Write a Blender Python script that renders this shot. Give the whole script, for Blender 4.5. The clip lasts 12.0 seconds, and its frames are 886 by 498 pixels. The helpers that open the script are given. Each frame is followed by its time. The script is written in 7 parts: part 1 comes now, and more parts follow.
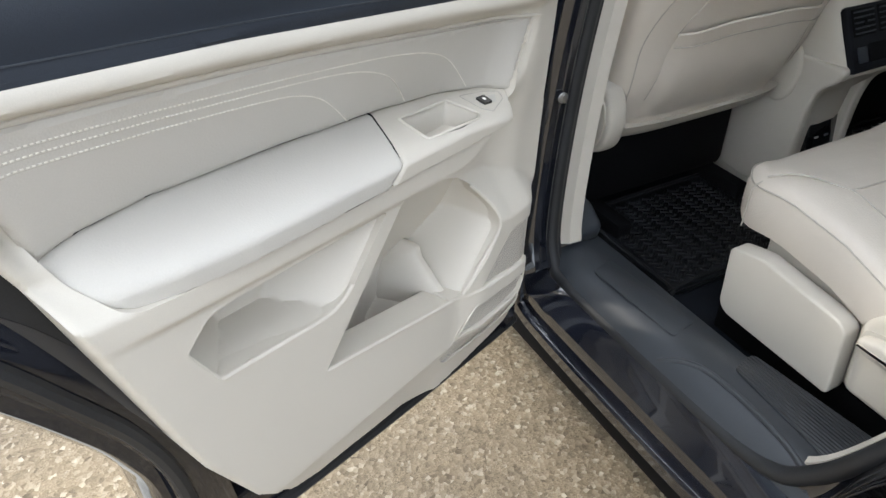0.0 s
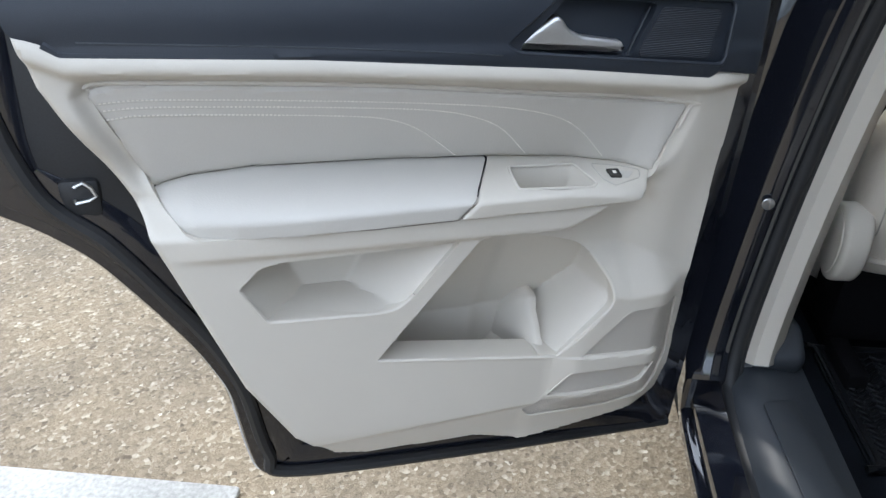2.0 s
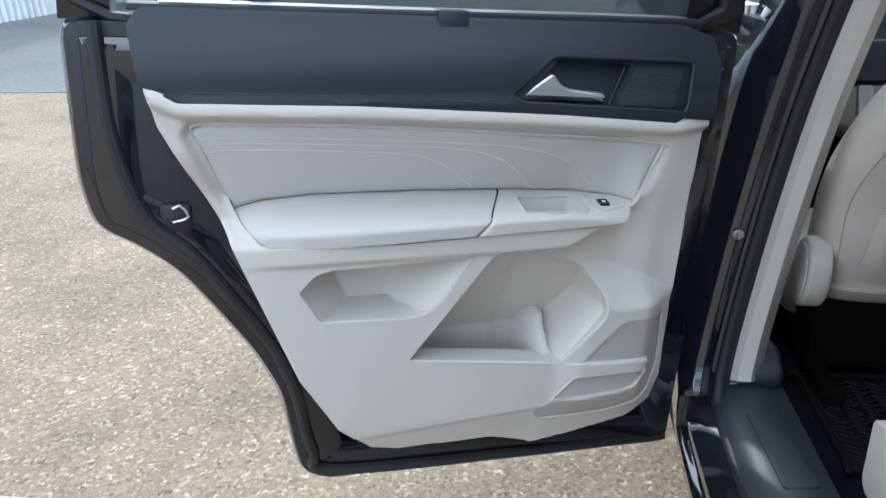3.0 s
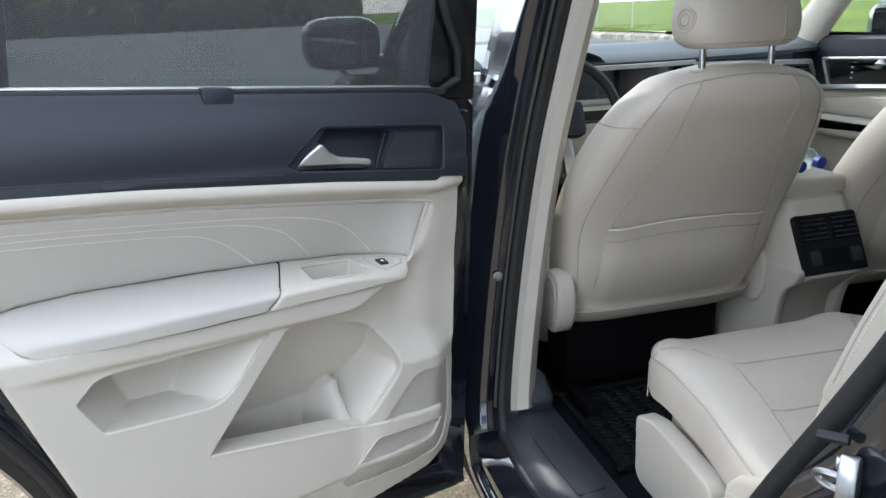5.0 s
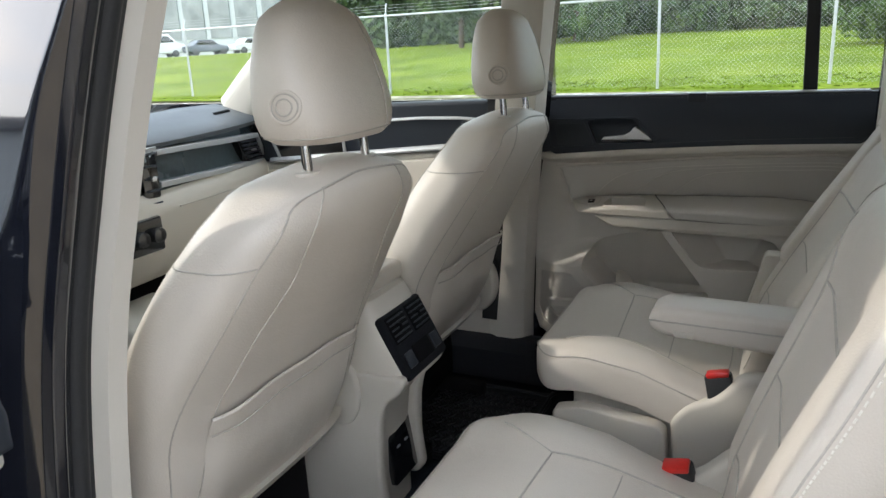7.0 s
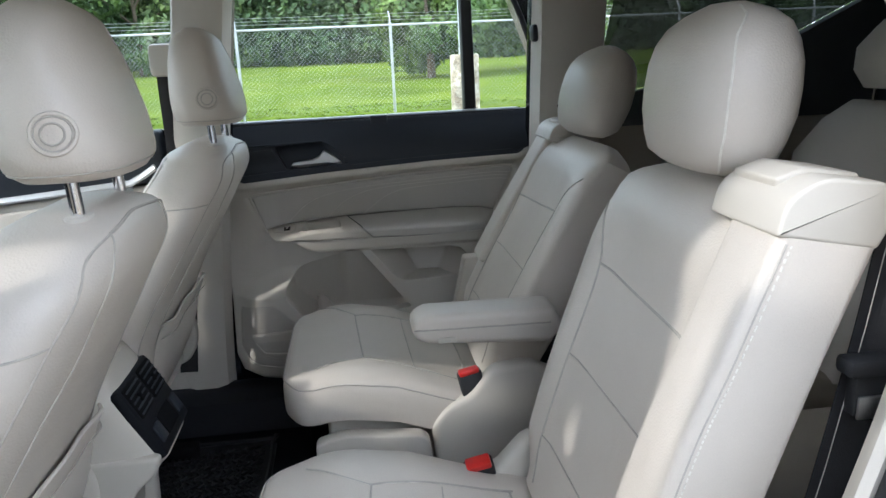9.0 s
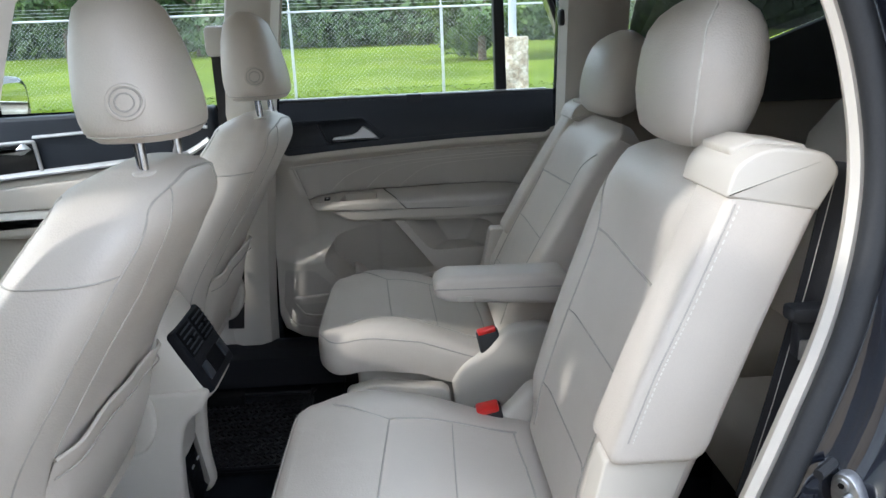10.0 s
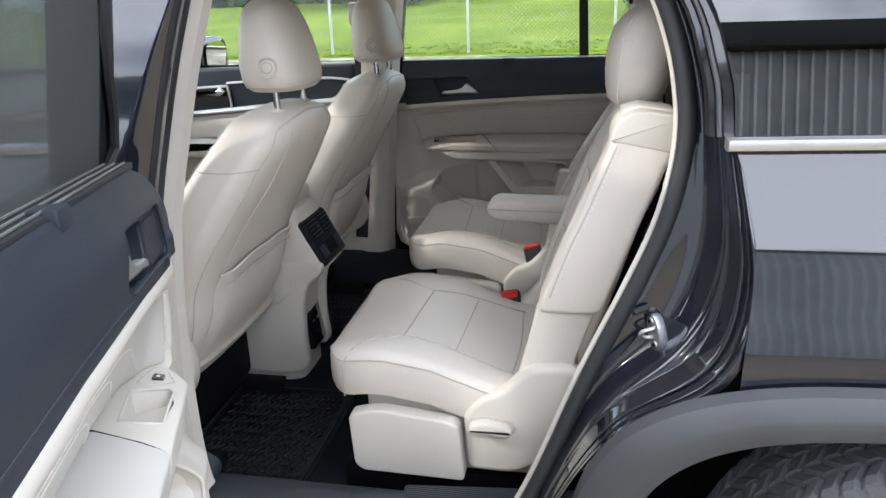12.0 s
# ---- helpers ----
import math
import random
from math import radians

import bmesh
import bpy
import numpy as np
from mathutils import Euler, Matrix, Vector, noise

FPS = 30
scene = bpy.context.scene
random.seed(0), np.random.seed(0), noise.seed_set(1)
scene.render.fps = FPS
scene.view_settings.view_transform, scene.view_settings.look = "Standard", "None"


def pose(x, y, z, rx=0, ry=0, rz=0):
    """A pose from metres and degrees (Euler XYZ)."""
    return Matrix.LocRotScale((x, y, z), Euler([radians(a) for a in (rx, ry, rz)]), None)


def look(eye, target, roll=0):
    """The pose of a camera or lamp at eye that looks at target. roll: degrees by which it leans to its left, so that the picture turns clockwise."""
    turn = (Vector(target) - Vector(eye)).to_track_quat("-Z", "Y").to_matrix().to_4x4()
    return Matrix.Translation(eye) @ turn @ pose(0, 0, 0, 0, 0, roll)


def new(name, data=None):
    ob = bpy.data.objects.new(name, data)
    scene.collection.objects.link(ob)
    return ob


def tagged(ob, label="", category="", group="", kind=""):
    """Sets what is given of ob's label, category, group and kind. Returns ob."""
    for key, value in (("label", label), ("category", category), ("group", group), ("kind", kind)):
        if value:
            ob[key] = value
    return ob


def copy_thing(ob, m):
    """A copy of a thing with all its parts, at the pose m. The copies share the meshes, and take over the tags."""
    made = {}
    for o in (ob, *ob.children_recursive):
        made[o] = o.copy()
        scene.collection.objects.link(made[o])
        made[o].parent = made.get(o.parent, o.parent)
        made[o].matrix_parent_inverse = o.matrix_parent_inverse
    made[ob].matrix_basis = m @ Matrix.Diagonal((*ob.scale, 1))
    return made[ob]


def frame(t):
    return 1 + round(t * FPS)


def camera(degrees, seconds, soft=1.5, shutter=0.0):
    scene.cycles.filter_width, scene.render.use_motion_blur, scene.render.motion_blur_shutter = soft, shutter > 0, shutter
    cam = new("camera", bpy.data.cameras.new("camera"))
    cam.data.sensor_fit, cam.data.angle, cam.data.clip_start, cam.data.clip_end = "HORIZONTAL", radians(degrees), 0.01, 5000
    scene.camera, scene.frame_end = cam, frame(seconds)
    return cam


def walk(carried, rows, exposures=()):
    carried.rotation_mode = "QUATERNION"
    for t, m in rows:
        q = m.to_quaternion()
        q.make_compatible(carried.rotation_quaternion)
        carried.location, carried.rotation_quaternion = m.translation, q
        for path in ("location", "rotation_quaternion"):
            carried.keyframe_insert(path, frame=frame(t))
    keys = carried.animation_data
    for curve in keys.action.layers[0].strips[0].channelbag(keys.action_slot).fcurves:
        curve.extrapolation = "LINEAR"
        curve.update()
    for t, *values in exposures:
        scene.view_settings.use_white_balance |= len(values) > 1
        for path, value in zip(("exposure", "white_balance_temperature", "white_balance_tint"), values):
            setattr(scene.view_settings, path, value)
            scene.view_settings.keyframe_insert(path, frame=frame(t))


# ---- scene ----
cam = camera(62.8, 12.0)
PATH = [
    (0, (-1.592, -0.987, 1.360), (-0.839, 0.444, 0.181), -0.3),
    (0.5, (-1.362, -1.017, 1.365), (-1.134, 0.593, 0.2), -1.2),
    (1, (-1.354, -0.984, 1.367), (-1.251, 0.644, 0.209), -0.9),
    (1.5, (-1.287, -1.049, 1.383), (-1.37, 0.598, 0.252), -1.0),
    (2, (-1.224, -1.134, 1.366), (-1.45, 0.57, 0.343), -1.2),
    (2.5, (-1.205, -1.242, 1.36), (-1.48, 0.539, 0.494), -1.6),
    (2.7, (-1.218, -1.296, 1.361), (-1.489, 0.502, 0.526), -1.8),
    (4.3, (-1.189, -1.546, 1.363), (-1.184, 0.334, 0.68), -2.1),
    (4.5, (-1.208, -1.521, 1.361), (-1.089, 0.359, 0.689), -2.0),
    (5, (-1.303, -1.392, 1.351), (-0.83, 0.449, 0.728), -2.5),
    (5.5, (-1.364, -1.245, 1.354), (-0.476, 0.45, 0.773), -2.9),
    (6, (-1.347, -1.067, 1.342), (-0.093, 0.385, 0.778), -3.0),
    (6.5, (-1.291, -0.878, 1.361), (0.245, 0.279, 0.813), -3.1),
    (7, (-1.276, -0.73, 1.385), (0.459, 0.106, 0.844), -2.9),
    (7.5, (-1.264, -0.583, 1.42), (0.61, -0.12, 0.898), -2.9),
    (7.7, (-1.243, -0.543, 1.424), (0.666, -0.236, 0.91), -2.9),
    (9.3, (-1.293, -0.426, 1.363), (0.627, -0.668, 0.857), -2.6),
    (9.5, (-1.326, -0.43, 1.362), (0.595, -0.642, 0.848), -2.5),
    (10, (-1.417, -0.47, 1.37), (0.505, -0.562, 0.826), -2.3),
    (10.5, (-1.529, -0.537, 1.379), (0.384, -0.486, 0.8), -2.1),
    (11, (-1.672, -0.649, 1.39), (0.223, -0.461, 0.78), -2.0),
    (11.5, (-1.841, -0.728, 1.406), (0.032, -0.429, 0.771), -1.9),
    (12, (-1.945, -0.781, 1.439), (-0.09, -0.412, 0.789), -1.9),
]
walk(cam, [(t, look(eye, target, roll)) for t, eye, target, roll in PATH], exposures=[(0, 0.96, 6500, 9), (0.5, 0.81, 6220, 9), (1.0, 0.83, 6170, 9.5), (1.5, 0.76, 6150, 10), (2.5, 0.74, 5750, 8), (4.5, 0.84, 5650, 8), (5.5, 0.94, 6500, 10), (7.5, 1.18, 6300, 10), (9.5, 1.25, 5850, 10), (12, 1.25, 6250, 12)])

# ---- world, sun, exposure ----
SUN_AZ, SUN_EL = radians(-20.0), radians(33.0)      # azimuth from +y towards -x is negative


def build_world():
    w = bpy.data.worlds.new("world")
    scene.world = w
    w.use_nodes = True
    nt = w.node_tree
    bg = nt.nodes["Background"]
    sky = nt.nodes.new("ShaderNodeTexSky")
    sky.sky_type = "NISHITA"
    sky.sun_disc = False
    sky.sun_elevation = SUN_EL
    sky.sun_rotation = SUN_AZ
    sky.air_density, sky.dust_density, sky.ozone_density = 1.0, 2.2, 1.0
    # thin broken cloud over the whole sky
    tc = nt.nodes.new("ShaderNodeTexCoord")
    mp = nt.nodes.new("ShaderNodeMapping")
    mp.inputs["Scale"].default_value = (1.0, 1.0, 2.6)
    no = nt.nodes.new("ShaderNodeTexNoise")
    no.inputs["Scale"].default_value, no.inputs["Detail"].default_value = 2.3, 7.0
    ra = nt.nodes.new("ShaderNodeValToRGB")
    ra.color_ramp.elements[0].position, ra.color_ramp.elements[1].position = 0.34, 0.58
    mx = nt.nodes.new("ShaderNodeMix")
    mx.data_type = "RGBA"
    cl = nt.nodes.new("ShaderNodeRGB")
    cl.outputs[0].default_value = (13.5, 14.3, 15.6, 1)
    nt.links.new(tc.outputs["Generated"], mp.inputs["Vector"])
    nt.links.new(mp.outputs[0], no.inputs["Vector"])
    nt.links.new(no.outputs["Fac"], ra.inputs["Fac"])
    nt.links.new(ra.outputs["Color"], mx.inputs["Factor"])
    nt.links.new(sky.outputs[0], mx.inputs["A"])
    nt.links.new(cl.outputs[0], mx.inputs["B"])
    nt.links.new(mx.outputs["Result"], bg.inputs["Color"])
    bg.inputs["Strength"].default_value = 0.15


build_world()
sun_data = bpy.data.lights.new("sun", "SUN")
sun_data.energy, sun_data.angle, sun_data.color = 1.0, radians(2.0), (1.0, 0.94, 0.84)
sun = new("sun", sun_data)
sun_dir = Vector((math.sin(SUN_AZ) * math.cos(SUN_EL), math.cos(SUN_AZ) * math.cos(SUN_EL), math.sin(SUN_EL)))
sun.matrix_world = look(sun_dir * 30, (0, 0, 0))


# ---- materials ----
def material(name, color, rough=0.5, metal=0.0, grain=(120.0, 0.08), wear=(3.0, 0.08), bump=0.0, bump_scale=300.0,
             bump_kind="noise", coat=0.0, spec=0.5, alt=None, alt_scale=20.0, alt_range=(0.45, 0.65), sheen=0.0):
    """A node material: colour varied at two scales, roughness varied, fine relief."""
    m = bpy.data.materials.new(name)
    m.use_nodes = True
    nt = m.node_tree
    p = nt.nodes["Principled BSDF"]
    tc = nt.nodes.new("ShaderNodeTexCoord")

    def tex(scale, detail=3.0):
        n = nt.nodes.new("ShaderNodeTexNoise")
        n.inputs["Scale"].default_value, n.inputs["Detail"].default_value = scale, detail
        nt.links.new(tc.outputs["Object"], n.inputs["Vector"])
        return n

    def mapr(src, lo, hi):
        r = nt.nodes.new("ShaderNodeMapRange")
        r.inputs["From Min"].default_value, r.inputs["From Max"].default_value = 0.3, 0.7
        r.inputs["To Min"].default_value, r.inputs["To Max"].default_value = lo, hi
        nt.links.new(src, r.inputs["Value"])
        return r.outputs["Result"]

    def mul(a, b):
        n = nt.nodes.new("ShaderNodeMath")
        n.operation = "MULTIPLY"
        nt.links.new(a, n.inputs[0])
        nt.links.new(b, n.inputs[1])
        return n.outputs[0]

    fine, broad = tex(grain[0], 4.0), tex(wear[0], 5.0)
    val = mul(mapr(fine.outputs["Fac"], 1 - grain[1], 1 + grain[1]), mapr(broad.outputs["Fac"], 1 - wear[1], 1 + wear[1]))
    hsv = nt.nodes.new("ShaderNodeHueSaturation")
    hsv.inputs["Color"].default_value = (*color, 1)
    if alt:
        mx = nt.nodes.new("ShaderNodeMix")
        mx.data_type = "RGBA"
        mx.inputs["A"].default_value, mx.inputs["B"].default_value = (*color, 1), (*alt, 1)
        t = tex(alt_scale, 6.0)
        r = nt.nodes.new("ShaderNodeMapRange")
        r.inputs["From Min"].default_value, r.inputs["From Max"].default_value = alt_range
        nt.links.new(t.outputs["Fac"], r.inputs["Value"])
        nt.links.new(r.outputs["Result"], mx.inputs["Factor"])
        nt.links.new(mx.outputs["Result"], hsv.inputs["Color"])
    nt.links.new(val, hsv.inputs["Value"])
    nt.links.new(hsv.outputs[0], p.inputs["Base Color"])
    nt.links.new(mapr(broad.outputs["Fac"], max(0.0, rough * 0.88), min(1.0, rough * 1.12)), p.inputs["Roughness"])
    p.inputs["Metallic"].default_value = metal
    p.inputs["Specular IOR Level"].default_value = spec
    p.inputs["Coat Weight"].default_value = coat
    p.inputs["Coat Roughness"].default_value = 0.03
    p.inputs["Sheen Weight"].default_value = sheen
    if bump:
        b = nt.nodes.new("ShaderNodeBump")
        b.inputs["Strength"].default_value, b.inputs["Distance"].default_value = bump, 0.001
        if bump_kind == "noise":
            h = tex(bump_scale, 3.0).outputs["Fac"]
        else:
            v = nt.nodes.new("ShaderNodeTexVoronoi")
            v.inputs["Scale"].default_value = bump_scale
            if bump_kind == "pebble":
                v.feature = "SMOOTH_F1"
            nt.links.new(tc.outputs["Object"], v.inputs["Vector"])
            h = v.outputs["Distance"]
        nt.links.new(h, b.inputs["Height"])
        nt.links.new(b.outputs[0], p.inputs["Normal"])
    return m


def ribbed(name, color, rough, pitch, depth, axis="Z", turn=0.0, hole=None):
    """Fine parallel ribs or perforation as relief on a plain surface."""
    m = material(name, color, rough)
    nt = m.node_tree
    p = nt.nodes["Principled BSDF"]
    tc = nt.nodes.new("ShaderNodeTexCoord")
    mp = nt.nodes.new("ShaderNodeMapping")
    mp.inputs["Rotation"].default_value = (0, radians(turn), 0)
    nt.links.new(tc.outputs["Object"], mp.inputs["Vector"])
    w = nt.nodes.new("ShaderNodeTexWave")
    w.bands_direction = axis
    w.inputs["Scale"].default_value = 0.314 / pitch
    nt.links.new(mp.outputs[0], w.inputs["Vector"])
    h = w.outputs["Fac"]
    if hole:
        w2 = nt.nodes.new("ShaderNodeTexWave")
        w2.bands_direction = "X"
        w2.inputs["Scale"].default_value = 0.314 / pitch
        nt.links.new(mp.outputs[0], w2.inputs["Vector"])
        mn = nt.nodes.new("ShaderNodeMath")
        mn.operation = "MULTIPLY"
        nt.links.new(w.outputs["Fac"], mn.inputs[0])
        nt.links.new(w2.outputs["Fac"], mn.inputs[1])
        st = nt.nodes.new("ShaderNodeMapRange")
        st.inputs["From Min"].default_value, st.inputs["From Max"].default_value = 0.35, 0.55
        nt.links.new(mn.outputs[0], st.inputs["Value"])
        h = st.outputs["Result"]
        mx = nt.nodes.new("ShaderNodeMix")
        mx.data_type = "RGBA"
        mx.inputs["A"].default_value, mx.inputs["B"].default_value = (*color, 1), (*hole, 1)
        nt.links.new(h, mx.inputs["Factor"])
        nt.links.new(mx.outputs["Result"], p.inputs["Base Color"])
    b = nt.nodes.new("ShaderNodeBump")
    b.inputs["Strength"].default_value, b.inputs["Distance"].default_value = 0.8, depth
    b.invert = bool(hole)
    nt.links.new(h, b.inputs["Height"])
    nt.links.new(b.outputs[0], p.inputs["Normal"])
    return m


def glass(name, tint, clear, rough=0.0, ior=1.5):
    """A thin pane: mirror-like gloss over tinted transparency; mesh adds a woven sun blind."""
    m = bpy.data.materials.new(name)
    m.use_nodes = True
    nt = m.node_tree
    for n in list(nt.nodes):
        nt.nodes.remove(n)
    out = nt.nodes.new("ShaderNodeOutputMaterial")
    tr = nt.nodes.new("ShaderNodeBsdfTransparent")
    tr.inputs[0].default_value = (*[c * clear for c in tint], 1)
    gl = nt.nodes.new("ShaderNodeBsdfGlossy")
    gl.inputs["Roughness"].default_value = rough
    lw = nt.nodes.new("ShaderNodeLayerWeight")
    lw.inputs["Blend"].default_value = 0.5
    f0 = ((ior - 1) / (ior + 1)) ** 2
    pw = nt.nodes.new("ShaderNodeMath")
    pw.operation = "POWER"
    pw.inputs[1].default_value = 5.0
    nt.links.new(lw.outputs["Facing"], pw.inputs[0])
    fr = nt.nodes.new("ShaderNodeMath")
    fr.operation = "MULTIPLY_ADD"
    fr.inputs[1].default_value, fr.inputs[2].default_value = 1 - f0, f0
    nt.links.new(pw.outputs[0], fr.inputs[0])
    mx = nt.nodes.new("ShaderNodeMixShader")
    nt.links.new(fr.outputs[0], mx.inputs[0])
    nt.links.new(tr.outputs[0], mx.inputs[1])
    nt.links.new(gl.outputs[0], mx.inputs[2])
    nt.links.new(mx.outputs[0], out.inputs[0])
    return m


def blind_material(name, color, pitch, opening):
    """Woven blind: square holes between black threads."""
    m = bpy.data.materials.new(name)
    m.use_nodes = True
    nt = m.node_tree
    p = nt.nodes["Principled BSDF"]
    p.inputs["Base Color"].default_value = (*color, 1)
    p.inputs["Roughness"].default_value = 0.7
    out = nt.nodes["Material Output"]
    tc = nt.nodes.new("ShaderNodeTexCoord")
    mp = nt.nodes.new("ShaderNodeMapping")
    mp.inputs["Rotation"].default_value = (0, radians(45), 0)
    nt.links.new(tc.outputs["Object"], mp.inputs["Vector"])
    hs = []
    for axis in ("X", "Z"):
        w = nt.nodes.new("ShaderNodeTexWave")
        w.bands_direction = axis
        w.inputs["Scale"].default_value = 0.314 / pitch
        nt.links.new(mp.outputs[0], w.inputs["Vector"])
        hs.append(w.outputs["Fac"])
    mn = nt.nodes.new("ShaderNodeMath")
    mn.operation = "MINIMUM"
    nt.links.new(hs[0], mn.inputs[0])
    nt.links.new(hs[1], mn.inputs[1])
    gt = nt.nodes.new("ShaderNodeMath")
    gt.operation = "GREATER_THAN"
    gt.inputs[1].default_value = opening
    nt.links.new(mn.outputs[0], gt.inputs[0])
    tr = nt.nodes.new("ShaderNodeBsdfTransparent")
    mx = nt.nodes.new("ShaderNodeMixShader")
    nt.links.new(gt.outputs[0], mx.inputs[0])
    nt.links.new(p.outputs[0], mx.inputs[1])
    nt.links.new(tr.outputs[0], mx.inputs[2])
    nt.links.new(mx.outputs[0], out.inputs[0])
    return m


LEATHER = material("leather", (0.605, 0.552, 0.484), 0.42, grain=(900, 0.03), wear=(5, 0.035), bump=0.35, bump_scale=430, bump_kind="pebble", spec=0.45)


def add_creases(m, scale, depth, strength):
    """Soft undulation under the grain, as in stretched leather."""
    nt = m.node_tree
    fine = [n for n in nt.nodes if n.type == "BUMP"][0]
    tc = [n for n in nt.nodes if n.type == "TEX_COORD"][0]
    no = nt.nodes.new("ShaderNodeTexNoise")
    no.inputs["Scale"].default_value, no.inputs["Detail"].default_value, no.inputs["Distortion"].default_value = scale, 3.0, 0.6
    nt.links.new(tc.outputs["Object"], no.inputs["Vector"])
    b = nt.nodes.new("ShaderNodeBump")
    b.inputs["Strength"].default_value, b.inputs["Distance"].default_value = strength, depth
    nt.links.new(no.outputs["Fac"], b.inputs["Height"])
    nt.links.new(b.outputs[0], fine.inputs["Normal"])


add_creases(LEATHER, 9.0, 0.006, 0.5)
LEATHER_SEAM = material("seam_groove", (0.44, 0.41, 0.36), 0.7)
THREAD = material("thread", (0.72, 0.69, 0.62), 0.6)
# door leather: the seat leather's beige darkened for the shade on upright faces
SHADEDBEIGE = material("shaded_door_beige", (0.515, 0.49, 0.445), 0.46, grain=(900, 0.025), wear=(5, 0.03), bump=0.18, bump_scale=520, bump_kind="pebble", spec=0.4)
TRIM = material("trim_plastic", (0.56, 0.522, 0.456), 0.48, grain=(1200, 0.03), wear=(4, 0.03), bump=0.16, bump_scale=900, spec=0.4)
NAVY = material("dark_plastic", (0.020, 0.025, 0.034), 0.46, grain=(1100, 0.1), wear=(4, 0.1), bump=0.25, bump_scale=900, spec=0.4)
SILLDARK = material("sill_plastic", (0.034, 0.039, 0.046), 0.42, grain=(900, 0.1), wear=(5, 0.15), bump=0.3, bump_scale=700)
# sill plastic with the far side's shade in its colour; also the vent panel's black
SHADEDSILL_VENT = material("shaded_sill_and_vent_black", (0.008, 0.009, 0.012), 0.5, grain=(900, 0.1), wear=(5, 0.15), bump=0.3, bump_scale=700, spec=0.15)
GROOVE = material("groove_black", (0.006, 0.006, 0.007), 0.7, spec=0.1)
PAINT = material("black_paint", (0.010, 0.0115, 0.017), 0.07, grain=(2500, 0.25), wear=(2, 0.1), coat=1.0, spec=0.55)
RUBBER = material("rubber", (0.016, 0.017, 0.019), 0.55, grain=(400, 0.15), wear=(9, 0.2), bump=0.2, bump_scale=300)
CLADDING = material("cladding", (0.055, 0.057, 0.060), 0.6, grain=(700, 0.12), wear=(6, 0.15), bump=0.3, bump_scale=500)
CARPET = material("carpet", (0.013, 0.015, 0.019), 0.95, grain=(500, 0.4), wear=(8, 0.3), bump=0.9, bump_scale=420, spec=0.03)
MATRUBBER = material("mat_rubber", (0.009, 0.010, 0.012), 0.42, grain=(300, 0.2), wear=(10, 0.3), spec=0.30)
CHROME = material("chrome", (0.82, 0.82, 0.83), 0.12, metal=1.0, grain=(200, 0.02), wear=(6, 0.03))
SATIN = material("satin_metal", (0.62, 0.62, 0.62), 0.40, metal=1.0, grain=(500, 0.03), wear=(8, 0.05))
SILVER = material("silver_paint", (0.46, 0.47, 0.475), 0.42, metal=0.35, grain=(500, 0.03), wear=(8, 0.05))
SCREEN = material("screen_glass", (0.010, 0.012, 0.014), 0.30, grain=(300, 0.1), wear=(5, 0.1))
STEEL = material("zinc_steel", (0.55, 0.56, 0.57), 0.35, metal=1.0, grain=(150, 0.1), wear=(15, 0.15))
GLOSSBLACK = material("gloss_black", (0.008, 0.009, 0.011), 0.12, grain=(300, 0.1), wear=(5, 0.1), coat=0.6)
RED = material("red_button", (0.62, 0.025, 0.02), 0.35)
WEB = material("belt_webbing", (0.02, 0.02, 0.022), 0.8, bump=0.5, bump_scale=600)
HEADLINER = material("headliner", (0.60, 0.57, 0.52), 0.9, bump=0.3, bump_scale=800)
GRILLE_LIGHT = ribbed("speaker_perforation", (0.56, 0.52, 0.46), 0.55, 0.0026, 0.0008, hole=(0.14, 0.13, 0.115))
GRILLE_DARK = ribbed("dark_ribs", (0.022, 0.026, 0.034), 0.5, 0.0028, 0.0010, axis="Z", turn=-4)
SCUFF = ribbed("sill_ribs", (0.022, 0.025, 0.03), 0.45, 0.0075, 0.0016, axis="X")
CLEAR = glass("clear_glass", (0.93, 0.97, 0.95), 0.95)
SIDEGLASS = glass("side_glass", (0.80, 0.88, 0.84), 0.93)
DASHTEAL = material("dash_decor", (0.055, 0.075, 0.083), 0.28, grain=(60, 0.15), wear=(5, 0.1))
DASHPAD = material("dash_pad", (0.068, 0.078, 0.086), 0.5, grain=(900, 0.1), wear=(4, 0.08), bump=0.25, bump_scale=700)
BLUECAP = material("blue_cap", (0.01, 0.05, 0.35), 0.35)
LABEL = material("bottle_label", (0.65, 0.72, 0.80), 0.5)
TINTED = glass("privacy_glass", (0.50, 0.56, 0.54), 0.86)
TYRE = material("tyre_rubber", (0.075, 0.077, 0.082), 0.75, grain=(300, 0.2), wear=(12, 0.25), bump=0.4, bump_scale=250)
DARKTINT = glass("quarter_glass", (0.25, 0.28, 0.27), 0.25, ior=2.1)
BLIND = blind_material("blind_mesh", (0.064, 0.067, 0.069), 0.0026, 0.42)


# ---- helpers for building ----
def thing(name, at, label, category, group="", kind=""):
    """An empty at the base of a thing; its parts are modelled in world metres."""
    e = new(name)
    e.empty_display_size = 0.1
    e.matrix_basis = at if isinstance(at, Matrix) else Matrix.Translation(at)
    return tagged(e, label, category, group, kind)


